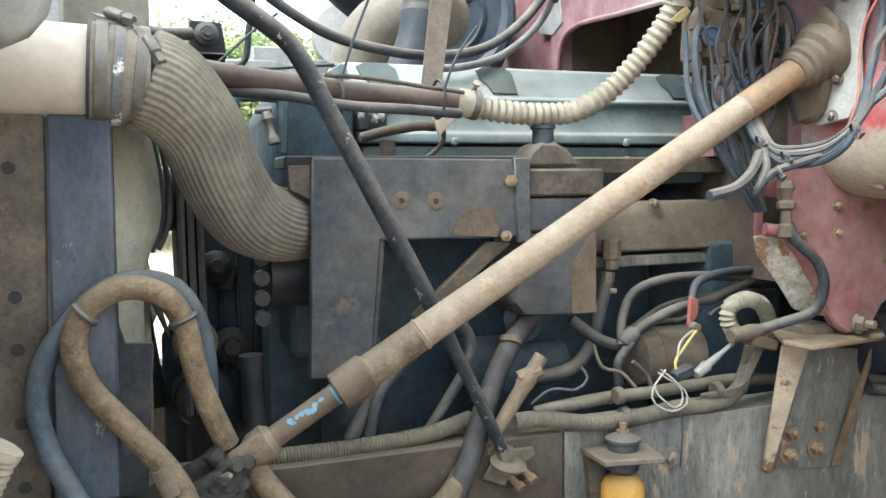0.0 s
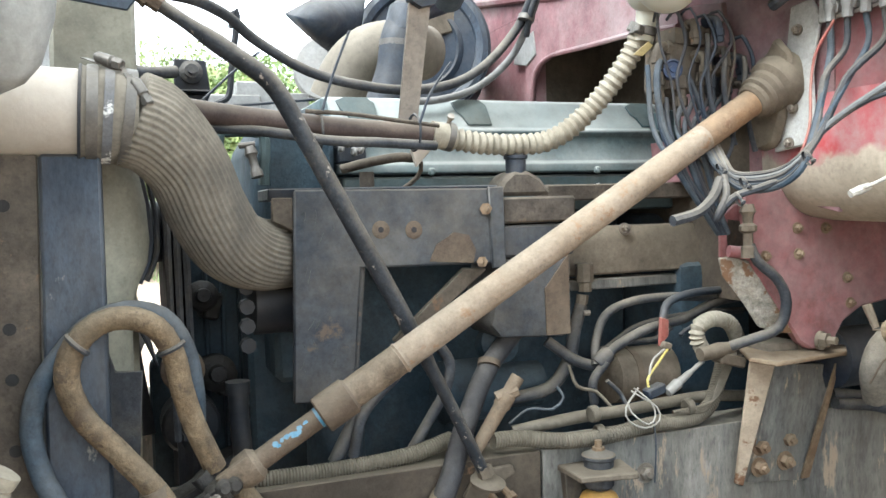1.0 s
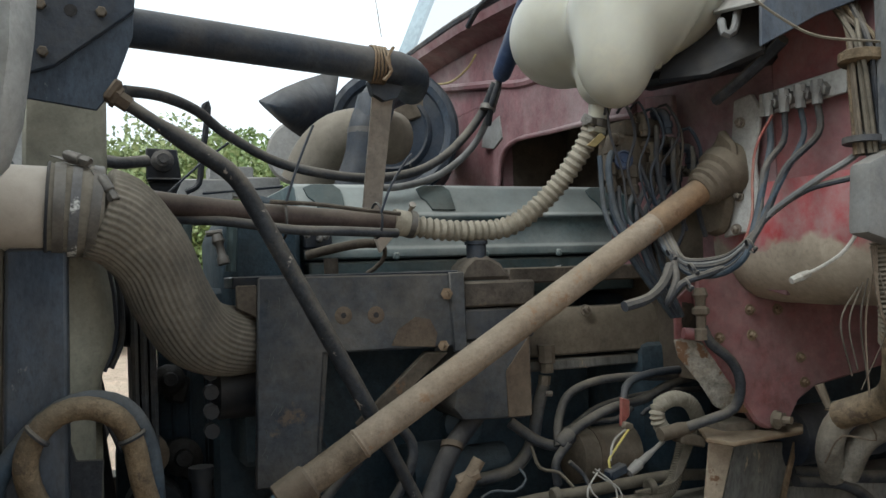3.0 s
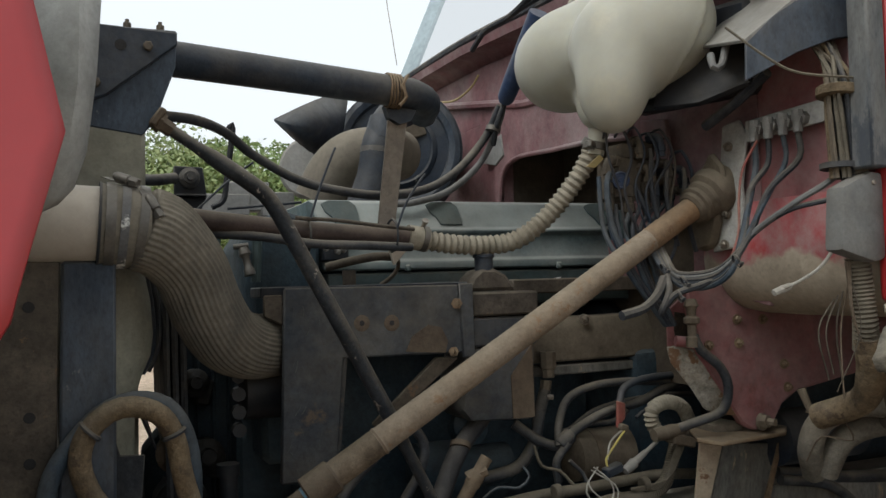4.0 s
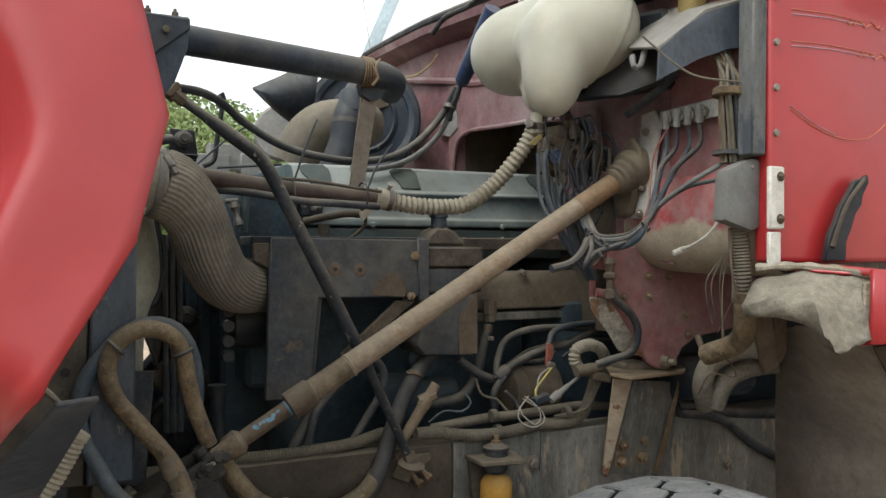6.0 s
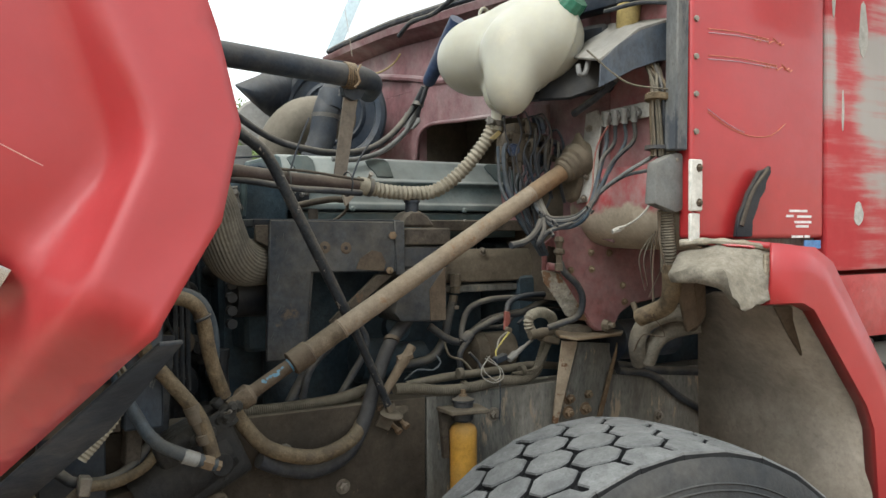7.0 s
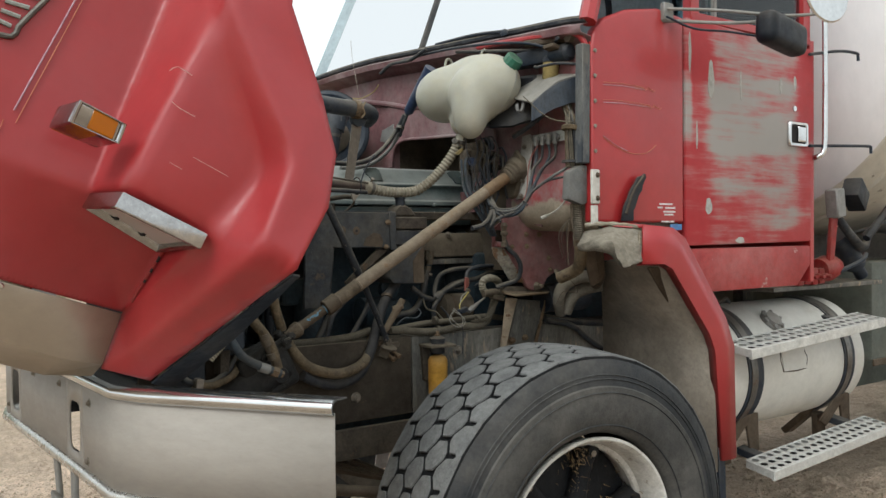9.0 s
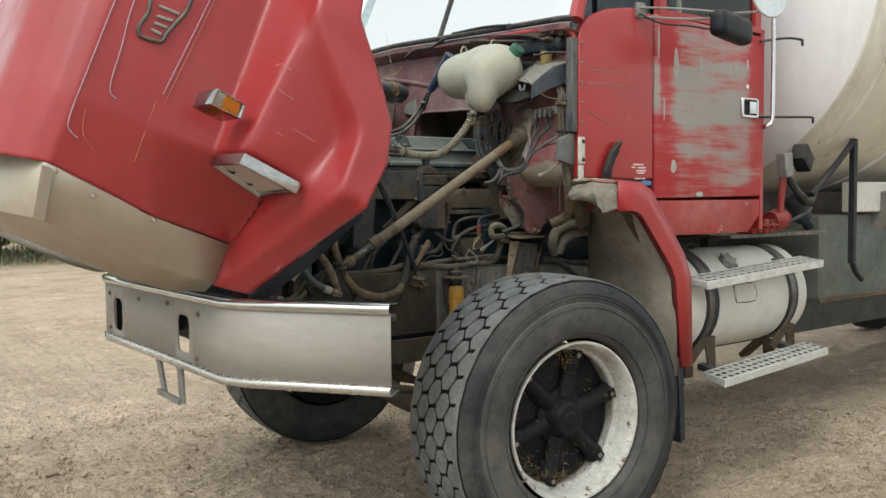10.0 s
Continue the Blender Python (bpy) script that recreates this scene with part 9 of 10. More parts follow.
def cab_loom():
    t = thing("cab_wiring_loom", "bundle of tan and grey wires strapped at the cab edge", "wiring loom", (1.75, 1.545, 1.4))
    for k in range(16):
        a = k * 2.4
        r = 0.009 + 0.012 * ((k * 7) % 5) / 5
        wires(t, "wire", [(1.80 - 0.012 * k % 0.07, 1.60, 1.85 + 0.004 * k), (1.752 + r * math.cos(a), 1.552 + r * math.sin(a), 1.80), (1.748 + r * math.cos(a + 0.4), 1.55 + r * math.sin(a + 0.4), 1.745), (1.75 + r * math.cos(a + 0.8), 1.552 + r * math.sin(a + 0.8), 1.65)], 0.0034, (CONVOLUTE, TAN, RUBBER_TAN, RUBBER)[k % 4], 6)
    part("strap", lathe((1.75, 1.55, 1.776), (0.1, 0, 1), [(-0.008, 0.028), (-0.006, 0.031), (0.006, 0.031), (0.008, 0.028)], 20), RUBBER_TAN, t)
    part("thin_strap", lathe((1.75, 1.552, 1.668), (0.05, 0, 1), [(-0.004, 0.029), (0.004, 0.029)], 18), RUBBER, t)
    part("grey_tube", tube([(1.775, 1.55, 1.80), (1.772, 1.548, 1.73), (1.77, 1.548, 1.64)], 0.013, 12), GREYPLASTIC, t)
    part("conduit", ribbed([(1.768, 1.536, 1.74), (1.766, 1.535, 1.68), (1.764, 1.535, 1.63)], 0.0125, 0.005, 0.001, 12), CONVOLUTE, t)
    part("lower_conduit", ribbed([(1.765, 1.545, 1.535), (1.77, 1.545, 1.49), (1.775, 1.545, 1.44), (1.79, 1.56, 1.40)], 0.017, 0.006, 0.0012, 14), CONVOLUTE, t)
    part("lower_pipe", tube([(1.785, 1.55, 1.42), (1.80, 1.56, 1.37), (1.825, 1.60, 1.32), (1.82, 1.68, 1.285)], 0.021, 14), RUBBER_TAN, t)
    for k in range(3):
        wires(t, "thin_wire", [(1.745 - 0.004 * k, 1.54, 1.53), (1.738, 1.535, 1.48 - 0.01 * k), (1.742 + 0.006 * k, 1.535, 1.44 - 0.012 * k)], 0.0018, RUST_DARK, 5)
    rng = random.Random(22)
    for k in range(5):
        y0 = 1.535 + 0.012 * k
        wires(t, "hanging_string", [(1.742 + 0.004 * k, y0, 1.50 - 0.006 * k), (1.735 + rng.uniform(-0.012, 0.012), y0 + rng.uniform(-0.01, 0.02), 1.43), (1.75 + rng.uniform(-0.015, 0.02), y0 + rng.uniform(0, 0.03), 1.37 + rng.uniform(-0.04, 0.03))], rng.uniform(0.0008, 0.0013), rng.choice((RUST_DARK, CONVOLUTE, BROWN)), 5)
    cover = thing("junction_cover", "grey plastic cover over the wiring at the cab edge", "cover", (1.75, 1.53, 1.53))
    part("shell", prism([(1.700, 1.545), (1.765, 1.527), (1.786, 1.532), (1.786, 1.655), (1.765, 1.657), (1.708, 1.634)], "y", 1.512, 1.545, 0.008, 2), GREYPLASTIC, cover)
    part("screw", lathe((1.765, 1.511, 1.64), (0, -1, 0), [(0, 0.004), (0.002, 0.003)], 8), STEEL, cover)
    wires(cover, "pull_cord", [(1.591, 1.6, 1.871), (1.627, 1.56, 1.82), (1.664, 1.54, 1.796), (1.745, 1.52, 1.79)], 0.002, CONVOLUTE, 5)
    return t


cab_loom()


def air_duct():
    t = thing("cowl_bracket", "curved grey sheet-metal bracket below the cowl corner", "bracket", (1.72, 1.6, 1.8))
    part("face", slab([(1.617, 1.59, 1.794), (1.629, 1.6, 1.852), (1.666, 1.585, 1.89), (1.713, 1.57, 1.923), (1.766, 1.56, 1.947), (1.804, 1.55, 1.953), (1.8, 1.55, 1.864), (1.756, 1.56, 1.858), (1.702, 1.575, 1.838), (1.657, 1.585, 1.814)], 0.006, 0.001), BLUEGREY, t)
    part("top", slab([(1.629, 1.6, 1.852), (1.713, 1.57, 1.923), (1.804, 1.55, 1.953), (1.79, 1.75, 1.98), (1.70, 1.80, 1.90)], 0.006, 0.001), GREYMETAL, t)
    part("dark_tray", slab([(1.626, 1.82, 1.801), (1.648, 1.82, 1.86), (1.712, 1.8, 1.908), (1.744, 1.72, 1.901), (1.708, 1.68, 1.819), (1.674, 1.76, 1.8)], 0.01, 0.002), BLACK_CLEAN, t, "dark tray under the tank")
    part("tray_back", box((1.74, 1.85, 1.90), (0.05, 0.24, 0.16), (0, 0, 20), 0.01), BLACK_CLEAN, t)
    part("hook", tube([(1.65, 1.7, 1.863), (1.646, 1.69, 1.841), (1.658, 1.685, 1.843), (1.673, 1.69, 1.877)], 0.006, 8), GREYPLASTIC, t)
    part("tank_shelf", box((1.70, 1.95, 1.845), (0.16, 0.16, 0.01), (0, 0, 0)), BLACK_CLEAN, t)
    part("taped_cable", tube([(1.72, 1.8, 1.771), (1.721, 1.74, 1.792), (1.726, 1.7, 1.812), (1.725, 1.66, 1.831)], 0.009, 8), RUBBER, t)
    f = thing("brake_fluid_reservoir", "small yellowed plastic reservoir beside the tank", "reservoir", (1.78, 1.66, 1.96))
    part("cup", lathe((1.765, 1.665, 1.945), (0.05, -0.05, 1), [(0, 0.02), (0.01, 0.026), (0.06, 0.027), (0.062, 0.02)], 20), YELLOWCAP, f)
    part("lid", lathe((1.768, 1.663, 2.007), (0.05, -0.05, 1), [(0, 0.028), (0.016, 0.028), (0.02, 0.022)], 20), BLACK, f)
    c = thing("cowl_wiring", "untidy wires and linkage along the cowl edge", "wires", (1.75, 1.7, 2.05))
    for pts, r, m in (([(1.70, 1.56, 2.06), (1.74, 1.60, 2.07), (1.77, 1.70, 2.06), (1.72, 1.85, 2.075), (1.66, 2.05, 2.10)], 0.006, RUBBER), ([(1.76, 1.60, 2.03), (1.70, 1.72, 2.075), (1.66, 1.95, 2.105), (1.64, 2.2, 2.12), (1.645, 2.5, 2.125)], 0.005, BLACK),
                      ([(1.775, 1.55, 1.985), (1.74, 1.60, 1.992), (1.72, 1.68, 1.99), (1.77, 1.74, 2.01)], 0.005, RUBBER), ([(1.63, 2.2, 2.135), (1.62, 2.3, 2.11), (1.63, 2.45, 2.12), (1.64, 2.55, 2.10)], 0.007, RUBBER)):
        wires(c, "wire", pts, r, m)
    part("wiper_motor", join(box((1.765, 1.74, 2.035), (0.05, 0.2, 0.05), (0, 0, 8), 0.006, 2), lathe((1.77, 1.63, 2.03), (0, -1, 0), [(-0.02, 0.03), (0.05, 0.03), (0.06, 0.02)], 16)), BLACK, c, "black wiper motor")
    rng = random.Random(8)
    for k in range(7):
        y0, z0 = rng.uniform(1.55, 2.5), rng.uniform(2.02, 2.08)
        wires(c, "stray_wire", [(1.775, y0, z0), (1.75, y0 + rng.uniform(0.02, 0.08), z0 + rng.uniform(-0.03, 0.02)), (1.745, y0 + 0.12, z0 + rng.uniform(-0.04, 0.03)), (1.775, y0 + rng.uniform(0.15, 0.25), z0 + rng.uniform(-0.03, 0.02))], rng.choice((0.0018, 0.0025, 0.004)), rng.choice((RUBBER, BLACK, CONVOLUTE)), 6)
    part("linkage", join(box((1.75, 1.66, 2.075), (0.03, 0.16, 0.02), (0, 0, 25)), box((1.74, 1.62, 2.045), (0.05, 0.05, 0.014), (0, 10, 0)), lathe((1.765, 1.56, 2.07), (-1, 0, 0), [(0, 0.016), (0.02, 0.016)], 12)), RUST_DARK, c)
    return t


air_duct()


def cab_corner_hoses():
    t = thing("heater_hoses", "pair of thick chalky grey heater hoses tied with string", "hose", (1.95, 1.75, 1.2))
    part("hose", tube([(2.031, 1.72, 1.28), (1.994, 1.76, 1.278), (1.953, 1.8, 1.249), (1.945, 1.82, 1.198), (1.983, 1.85, 1.144)], 0.022, 14), HEATER_HOSE, t)
    part("hose", tube([(2.086, 1.74, 1.246), (2.038, 1.78, 1.233), (1.997, 1.8, 1.207), (1.989, 1.83, 1.147)], 0.022, 14), HEATER_HOSE, t)
    part("string", tube([(1.896, 1.78, 1.273), (1.926, 1.74, 1.27), (1.961, 1.74, 1.224), (1.92, 1.77, 1.229), (1.913, 1.8, 1.182)], 0.0016, 5), RUST_DARK, t)
    part("upper_pipe", tube([(1.79, 1.555, 1.41), (1.927, 1.62, 1.349), (2.013, 1.68, 1.286), (2.042, 1.73, 1.251)], 0.02, 14), BROWN, t)
    part("string_end", join(lathe((1.939, 1.82, 1.287), (0.2, -0.3, -1), [(-0.02, 0.008), (0.02, 0.006)], 8)), TAN, t)
    b = thing("cab_brace_tube", "dusty tube running low behind the wheel well", "tube", (2.1, 2.0, 1.1))
    part("tube", tube([(2.027, 1.98, 1.1), (2.161, 1.98, 1.073), (2.263, 1.98, 1.004), (2.369, 1.98, 0.948)], 0.011, 10), RUBBER, b)
    part("second_tube", tube([(2.035, 2, 1.111), (2.2, 2, 1.084), (2.388, 2, 1.063)], 0.014, 10), RUBBER, b)
    m = thing("dark_canister", "dark canister tucked behind the heater hoses", "canister", (2.1, 1.95, 1.1))
    part("can", lathe((1.98, 1.96, 1.19), (1, 0, 0), [(0, 0.03), (0.01, 0.055), (0.22, 0.055), (0.23, 0.03)], 20), BLACK, m)
    return t


cab_corner_hoses()


# ---- far side of the bay: air cleaner, horn bracket, long hose ----
def air_cleaner():
    t = thing("air_cleaner", "large black round air cleaner with a tan elbow and rain flap", "air cleaner", (1.55, 2.85, 1.7))
    mid, ax = Vector((1.518, 2.78, 1.882)), Vector((-0.42, -0.9, 0.02)).normalized()
    part("drum", lathe(mid - ax * 0.34, ax, [(0, 0.0), (0.005, 0.155), (0.32, 0.16), (0.325, 0.168), (0.345, 0.168), (0.35, 0.155), (0.344, 0.14), (0.33, 0.135), (0.325, 0.11), (0.335, 0.105), (0.34, 0.095), (0.328, 0.085), (0.325, 0.05), (0.332, 0.04), (0.332, 0.0)], 56), BLUEGREY, t)
    part("clamp_ring", lathe(mid - ax * 0.02, ax, [(0, 0.166), (0.0, 0.175), (0.012, 0.175), (0.012, 0.166)], 56), BLACK, t)
    part("pale_plate", slab([Vector(q) + ax * 0.03 for q in ((1.536, 2.78, 1.898), (1.53, 2.78, 1.947), (1.568, 2.78, 1.976), (1.609, 2.78, 1.99), (1.646, 2.78, 1.959), (1.652, 2.78, 1.932))], 0.012, 0.004), TAN, t, "tan dust-covered plate on the drum")
    part("rain_flap", sheet([[(1.172, 2.72, 1.935), (1.172, 2.72, 1.932), (1.175, 2.72, 1.927)], [(1.216, 2.66, 1.953), (1.204, 2.62, 1.9), (1.208, 2.68, 1.881)], [(1.277, 2.72, 1.989), (1.245, 2.62, 1.896), (1.249, 2.7, 1.857)], [(1.344, 2.8, 2.026), (1.307, 2.7, 1.921), (1.304, 2.78, 1.85)], [(1.40, 2.83, 2.04), (1.36, 2.745, 1.93), (1.35, 2.80, 1.845)]]), BLACK, t, "dark curved sheet-metal rain flap", 80)
    thicken(bpy.data.objects["rain_flap"], 0.005)
    part("pale_end", lathe((1.294, 2.86, 1.836), (-0.5, -0.85, 0), [(-0.05, 0.08), (0.0, 0.085), (0.01, 0.075), (0.015, 0.0)], 32), GREYMETAL, t)
    part("tan_elbow", tube([(1.254, 2.6, 1.721), (1.28, 2.58, 1.782), (1.321, 2.56, 1.82), (1.384, 2.55, 1.831), (1.456, 2.6, 1.835)], 0.062, 28), surf("tan_rubber_elbow", (0.19, 0.165, 0.13), (0.13, 0.112, 0.088), 0.75, scale=5, dust=0.4, bump=0.15), t, "tan dusty rubber elbow")
    part("elbow_band", lathe((1.356, 2.42, 1.855), (0.25, 0.05, 1), [(-0.02, 0.0395), (0.01, 0.041), (0.03, 0.0395)], 28), BLUEGREY, t)
    part("black_elbow", tube([(1.302, 2.42, 1.689), (1.329, 2.42, 1.759), (1.343, 2.42, 1.83), (1.383, 2.44, 1.896), (1.464, 2.5, 1.938)], 0.038, 24), BLACK, t, "black rubber elbow")
    part("elbow_clamp", lathe((1.339, 2.42, 1.813), (0.1, 0, 1), [(-0.006, 0.04), (0.006, 0.04)], 28), CLAMP, t)
    return t


air_cleaner()


def horn_bracket():
    t = thing("lift_mount", "black radiator mount with a rubber bush and bent loop rod", "mount", (0.95, 2.35, 1.6))
    part("plate", prism([(0.90, 1.76), (0.955, 1.758), (0.962, 1.70), (0.945, 1.66), (0.92, 1.66), (0.90, 1.705)], "y", 2.36, 2.37, 0.002), BLACK_CLEAN, t)
    part("bush", lathe((0.928, 2.355, 1.735), (0, -1, 0), [(0, 0.02), (0.012, 0.02), (0.016, 0.013), (0.022, 0.012), (0.022, 0.007), (0.035, 0.007)], 20), RUBBER, t)
    part("lip", box((0.93, 2.35, 1.70), (0.06, 0.03, 0.006)), BLACK_CLEAN, t)
    part("loop_rod", tube([(0.963, 2.3, 1.673), (0.985, 2.3, 1.688), (0.992, 2.3, 1.734), (1.005, 2.3, 1.826), (0.999, 2.3, 1.83), (0.994, 2.3, 1.805)], 0.0055, 8, 0.006), BLACK_CLEAN, t)
    part("stub_hose", tube([(0.819, 2.3, 1.73), (0.851, 2.3, 1.723), (0.9, 2.34, 1.733)], 0.011, 12), RUBBER, t)
    part("far_casting", join(box((1.041, 2.7, 1.717), (0.12, 0.06, 0.05)), box((1.098, 2.7, 1.737), (0.10, 0.05, 0.07)), box((1.168, 2.7, 1.718), (0.08, 0.06, 0.06))), GREYMETAL, t)
    part("thin_rod", tube([(0.921, 2.2, 1.657), (0.982, 2.2, 1.714), (1.025, 2.2, 1.747)], 0.0022, 6), BLACK, t)
    part("long_wire", tube([(0.992, 2.3, 1.671), (1.043, 2.3, 1.676), (1.136, 2.3, 1.685)], 0.003, 6), BLACK, t)
    return t


horn_bracket()


def long_hoses():
    t = thing("washer_hose", "long black hose sagging across the bay to a blue boot", "hose", (1.2, 2.15, 1.65))
    part("hose", tube([(0.855, 2.02, 1.788), (0.909, 2.05, 1.789), (0.966, 2.12, 1.783), (1.013, 2.15, 1.754), (1.097, 2.16, 1.711), (1.185, 2.16, 1.691), (1.27, 2.17, 1.687), (1.367, 2.2, 1.705), (1.45, 2.23, 1.751), (1.522, 2.25, 1.823), (1.544, 2.22, 1.884)], 0.0085, 12), RUBBER, t)
    part("second_hose", tube([(1.281, 2.24, 1.678), (1.348, 2.24, 1.68), (1.438, 2.26, 1.708), (1.517, 2.27, 1.77), (1.549, 2.24, 1.85), (1.552, 2.22, 1.89)], 0.007, 12), GREYPLASTIC, t)
    part("third_line", tube([(1.54, 2.25, 1.807), (1.535, 2.22, 1.845), (1.546, 2.2, 1.89)], 0.006, 10), RUBBER, t)
    part("blue_boot", lathe((1.543, 2.2, 1.887), Vector((1.553, 2.1, 1.995)) - Vector((1.543, 2.2, 1.887)), [(0, 0.012), (0.01, 0.018), (0.06, 0.02), (0.2, 0.022)], 18), BLUE_BOOT, t, "blue ribbed boot")
    part("boot_tie", lathe((1.533, 2.235, 1.837), (0.3, 0, 0.9), [(-0.005, 0.016), (0.005, 0.016)], 12), CLAMP, t)
    part("frayed_wire", tube([(1.76, 2.767, 2.098), (1.75, 2.802, 2.068), (1.75, 2.918, 2.057), (1.75, 3.065, 2.083)], 0.003, 6), YELLOWCAP, t)
    return t


long_hoses()

# ---- behind the cab ----
def fuel_tank():
    t = thing("fuel_tank", "cream-white cylindrical fuel tank held by two black straps", "fuel tank", (3.1, 1.78, 0.63))
    x0, x1, y, z, r = 2.48, 3.57, 1.80, 0.87, 0.26
    part("shell", lathe((x0, y, z), (1, 0, 0), [(0, 0.0), (0.005, 0.20), (0.02, 0.245), (0.04, r), (x1 - x0 - 0.04, r), (x1 - x0 - 0.02, 0.245), (x1 - x0 - 0.005, 0.2), (x1 - x0, 0.0)], 64), TANKPAINT, t)
    for x, w in ((2.679, 0.095), (3.365, 0.08)):
        s = part("strap", lathe((x, y, z), (1, 0, 0), [(0, r + 0.001), (0, r + 0.005), (w, r + 0.005), (w, r + 0.001)], 64), BLACK, t, "black rubber-lined strap")
        part("strap_foot", prism([(x - 0.01, 0.62), (x + 0.06, 0.62), (x + 0.06, 0.50), (x + 0.0, 0.50)], "y", 1.66, 1.69, 0.003), RUST_DARK, s)
        part("saddle_plate", slab([(x + 0.06, 1.585, 0.735), (x + 0.15, 1.60, 0.72), (x + 0.158, 1.60, 0.55), (x + 0.10, 1.60, 0.55), (x + 0.075, 1.60, 0.66), (x + 0.0, 1.62, 0.57), (x - 0.05, 1.62, 0.60)], 0.012, 0.003), RUST_DARK, t, "rust-brown saddle plate under the strap")
        part("hanger", box((x + 0.025, 1.98, 0.86), (0.06, 0.04, 0.5)), BLACK, t)
        part("tank_bracket", slab([(x - 0.02, 1.60, 0.72), (x + 0.08, 1.60, 0.72), (x + 0.075, 1.72, 0.60), (x + 0.06, 1.82, 0.50), (x - 0.01, 1.82, 0.50), (x - 0.03, 1.70, 0.60)], 0.03, 0.004), RUST_DARK, t, "rust-brown tank bracket")
        part("buckle", lathe((x + 0.004, y, z), (1, 0, 0), [(0.012, r + 0.005), (0.012, r + 0.008), (0.05, r + 0.008), (0.05, r + 0.005)], 64), surf("worn_strap_steel", (0.2, 0.195, 0.18), (0.12, 0.11, 0.1), 0.4, metal=0.7, scale=9, dust=0.3, bump=0.2, wear=(0.1, 0.06, 0.04), wear_amount=0.25, speckle=0.5) if x < 3 else bpy.data.materials["worn_strap_steel"], s)
    part("filler_cap", join(lathe((2.955, 1.63, 1.058), (0, -0.66, 0.75), [(0, 0.05), (0.012, 0.05), (0.016, 0.04), (0.03, 0.036), (0.032, 0.0)], 28), *[box((2.955 + 0.044 * math.cos(a), 1.617 + 0.033 * math.sin(a), 1.073 + 0.029 * math.sin(a)), (0.016, 0.014, 0.022), (41, 0, math.degrees(a))) for a in [k / 6 * math.tau for k in range(6)]]), GREYMETAL, t, "ribbed metal filler cap")
    part("sender", lathe((2.72, 1.74, 1.11), (0, -0.2, 1), [(0, 0.03), (0.02, 0.03), (0.024, 0.02)], 16), BLACK, t)
    part("label_edge", tube([(2.91, 1.538, 0.87), (3.07, 1.538, 0.87), (3.065, 1.551, 0.955), (2.905, 1.551, 0.955), (2.91, 1.538, 0.87)], 0.0025, 5, 0.2), BROWN, t)
    part("label_plate", slab([(2.91, 1.538, 0.87), (3.07, 1.538, 0.87), (3.065, 1.551, 0.955), (2.905, 1.551, 0.955)], 0.004, 0), TANKPAINT, t)
    part("hose", tube([(2.72, 1.74, 1.13), (2.78, 1.72, 1.16), (2.86, 1.76, 1.14)], 0.008, 8), RUBBER, t)
    return t


fuel_tank()


def step(name, x0, x1, z, y0, y1, rise, tip):
    """A pressed aluminium step: rows of round holes, folded edges; it rises to the rear and tips outwards."""
    t = thing(name, "perforated aluminium cab step", "step", ((x0 + x1) / 2, y0, z - 0.05), "cab steps")

    def lay(part_name, bm, *rest):
        for v in bm.verts:
            v.co.z += rise * (v.co.x - x0) + tip * (v.co.y - y0)
        return part(part_name, bm, *rest)

    bm = bmesh.new()
    nx, ny = 18, 3
    xs, ys = np.linspace(x0, x1, nx + 1), np.linspace(y0, y1, ny + 1)
    for i in range(nx):
        for j in range(ny):
            cx, cy = (xs[i] + xs[i + 1]) / 2, (ys[j] + ys[j + 1]) / 2
            hw, hh = (xs[1] - xs[0]) / 2, (ys[1] - ys[0]) / 2
            outer = [bm.verts.new((cx + sx * hw, cy + sy * hh, z)) for sx, sy in ((-1, -1), (0, -1), (1, -1), (1, 0), (1, 1), (0, 1), (-1, 1), (-1, 0))]
            inner = [bm.verts.new((cx + 0.74 * hw * math.cos(a), cy + 0.74 * hh * math.sin(a), z + 0.002)) for a in [math.radians(d) for d in (225, 270, 315, 0, 45, 90, 135, 180)]]
            for k in range(8):
                m = (k + 1) % 8
                bm.faces.new((outer[k], outer[m], inner[m], inner[k]))
    bmesh.ops.remove_doubles(bm, verts=bm.verts, dist=0.0004)
    thicken(lay("tread_plate", bm, ALU, t), 0.003)
    lay("front_edge", prism([(y0 - 0.003, z + 0.002), (y0 + 0.012, z + 0.002), (y0 + 0.012, z - 0.035), (y0 - 0.003, z - 0.035)], "x", x0 - 0.005, x1 + 0.005, 0.002), ALU, t)
    lay("back_edge", prism([(y1 - 0.003, z + 0.002), (y1 + 0.003, z + 0.002), (y1 + 0.003, z - 0.03), (y1 - 0.003, z - 0.03)], "x", x0, x1, 0.001), ALU, t)
    for x in (x0, x1):
        lay("end_plate", prism([(y0, z), (y1, z), (y1, z - 0.03), (y0, z - 0.03)], "x", x - 0.003, x + 0.003, 0.001), ALU, t)
    # dark sheet added under the tread plate, its colour giving the holes their shade
    lay("hole_shade_sheet", box(((x0 + x1) / 2, (y0 + y1) / 2 + 0.005, z - 0.03), (x1 - x0 - 0.02, y1 - y0 - 0.03, 0.004)), INSIDE, t)
    lay("hanger", box(((x0 + x1) / 2 - 0.3, y1 + 0.05, z - 0.03), (0.05, 0.14, 0.03)), BLACK, t)
    lay("hanger", box(((x0 + x1) / 2 + 0.35, y1 + 0.05, z - 0.03), (0.05, 0.14, 0.03)), BLACK, t)
    return t


step("upper_step", 2.528, 3.473, 1.004, 1.42, 1.54, 0.057, 0.14)
step("lower_step", 2.636, 3.494, 0.543, 1.40, 1.52, 0.064, 0.15)


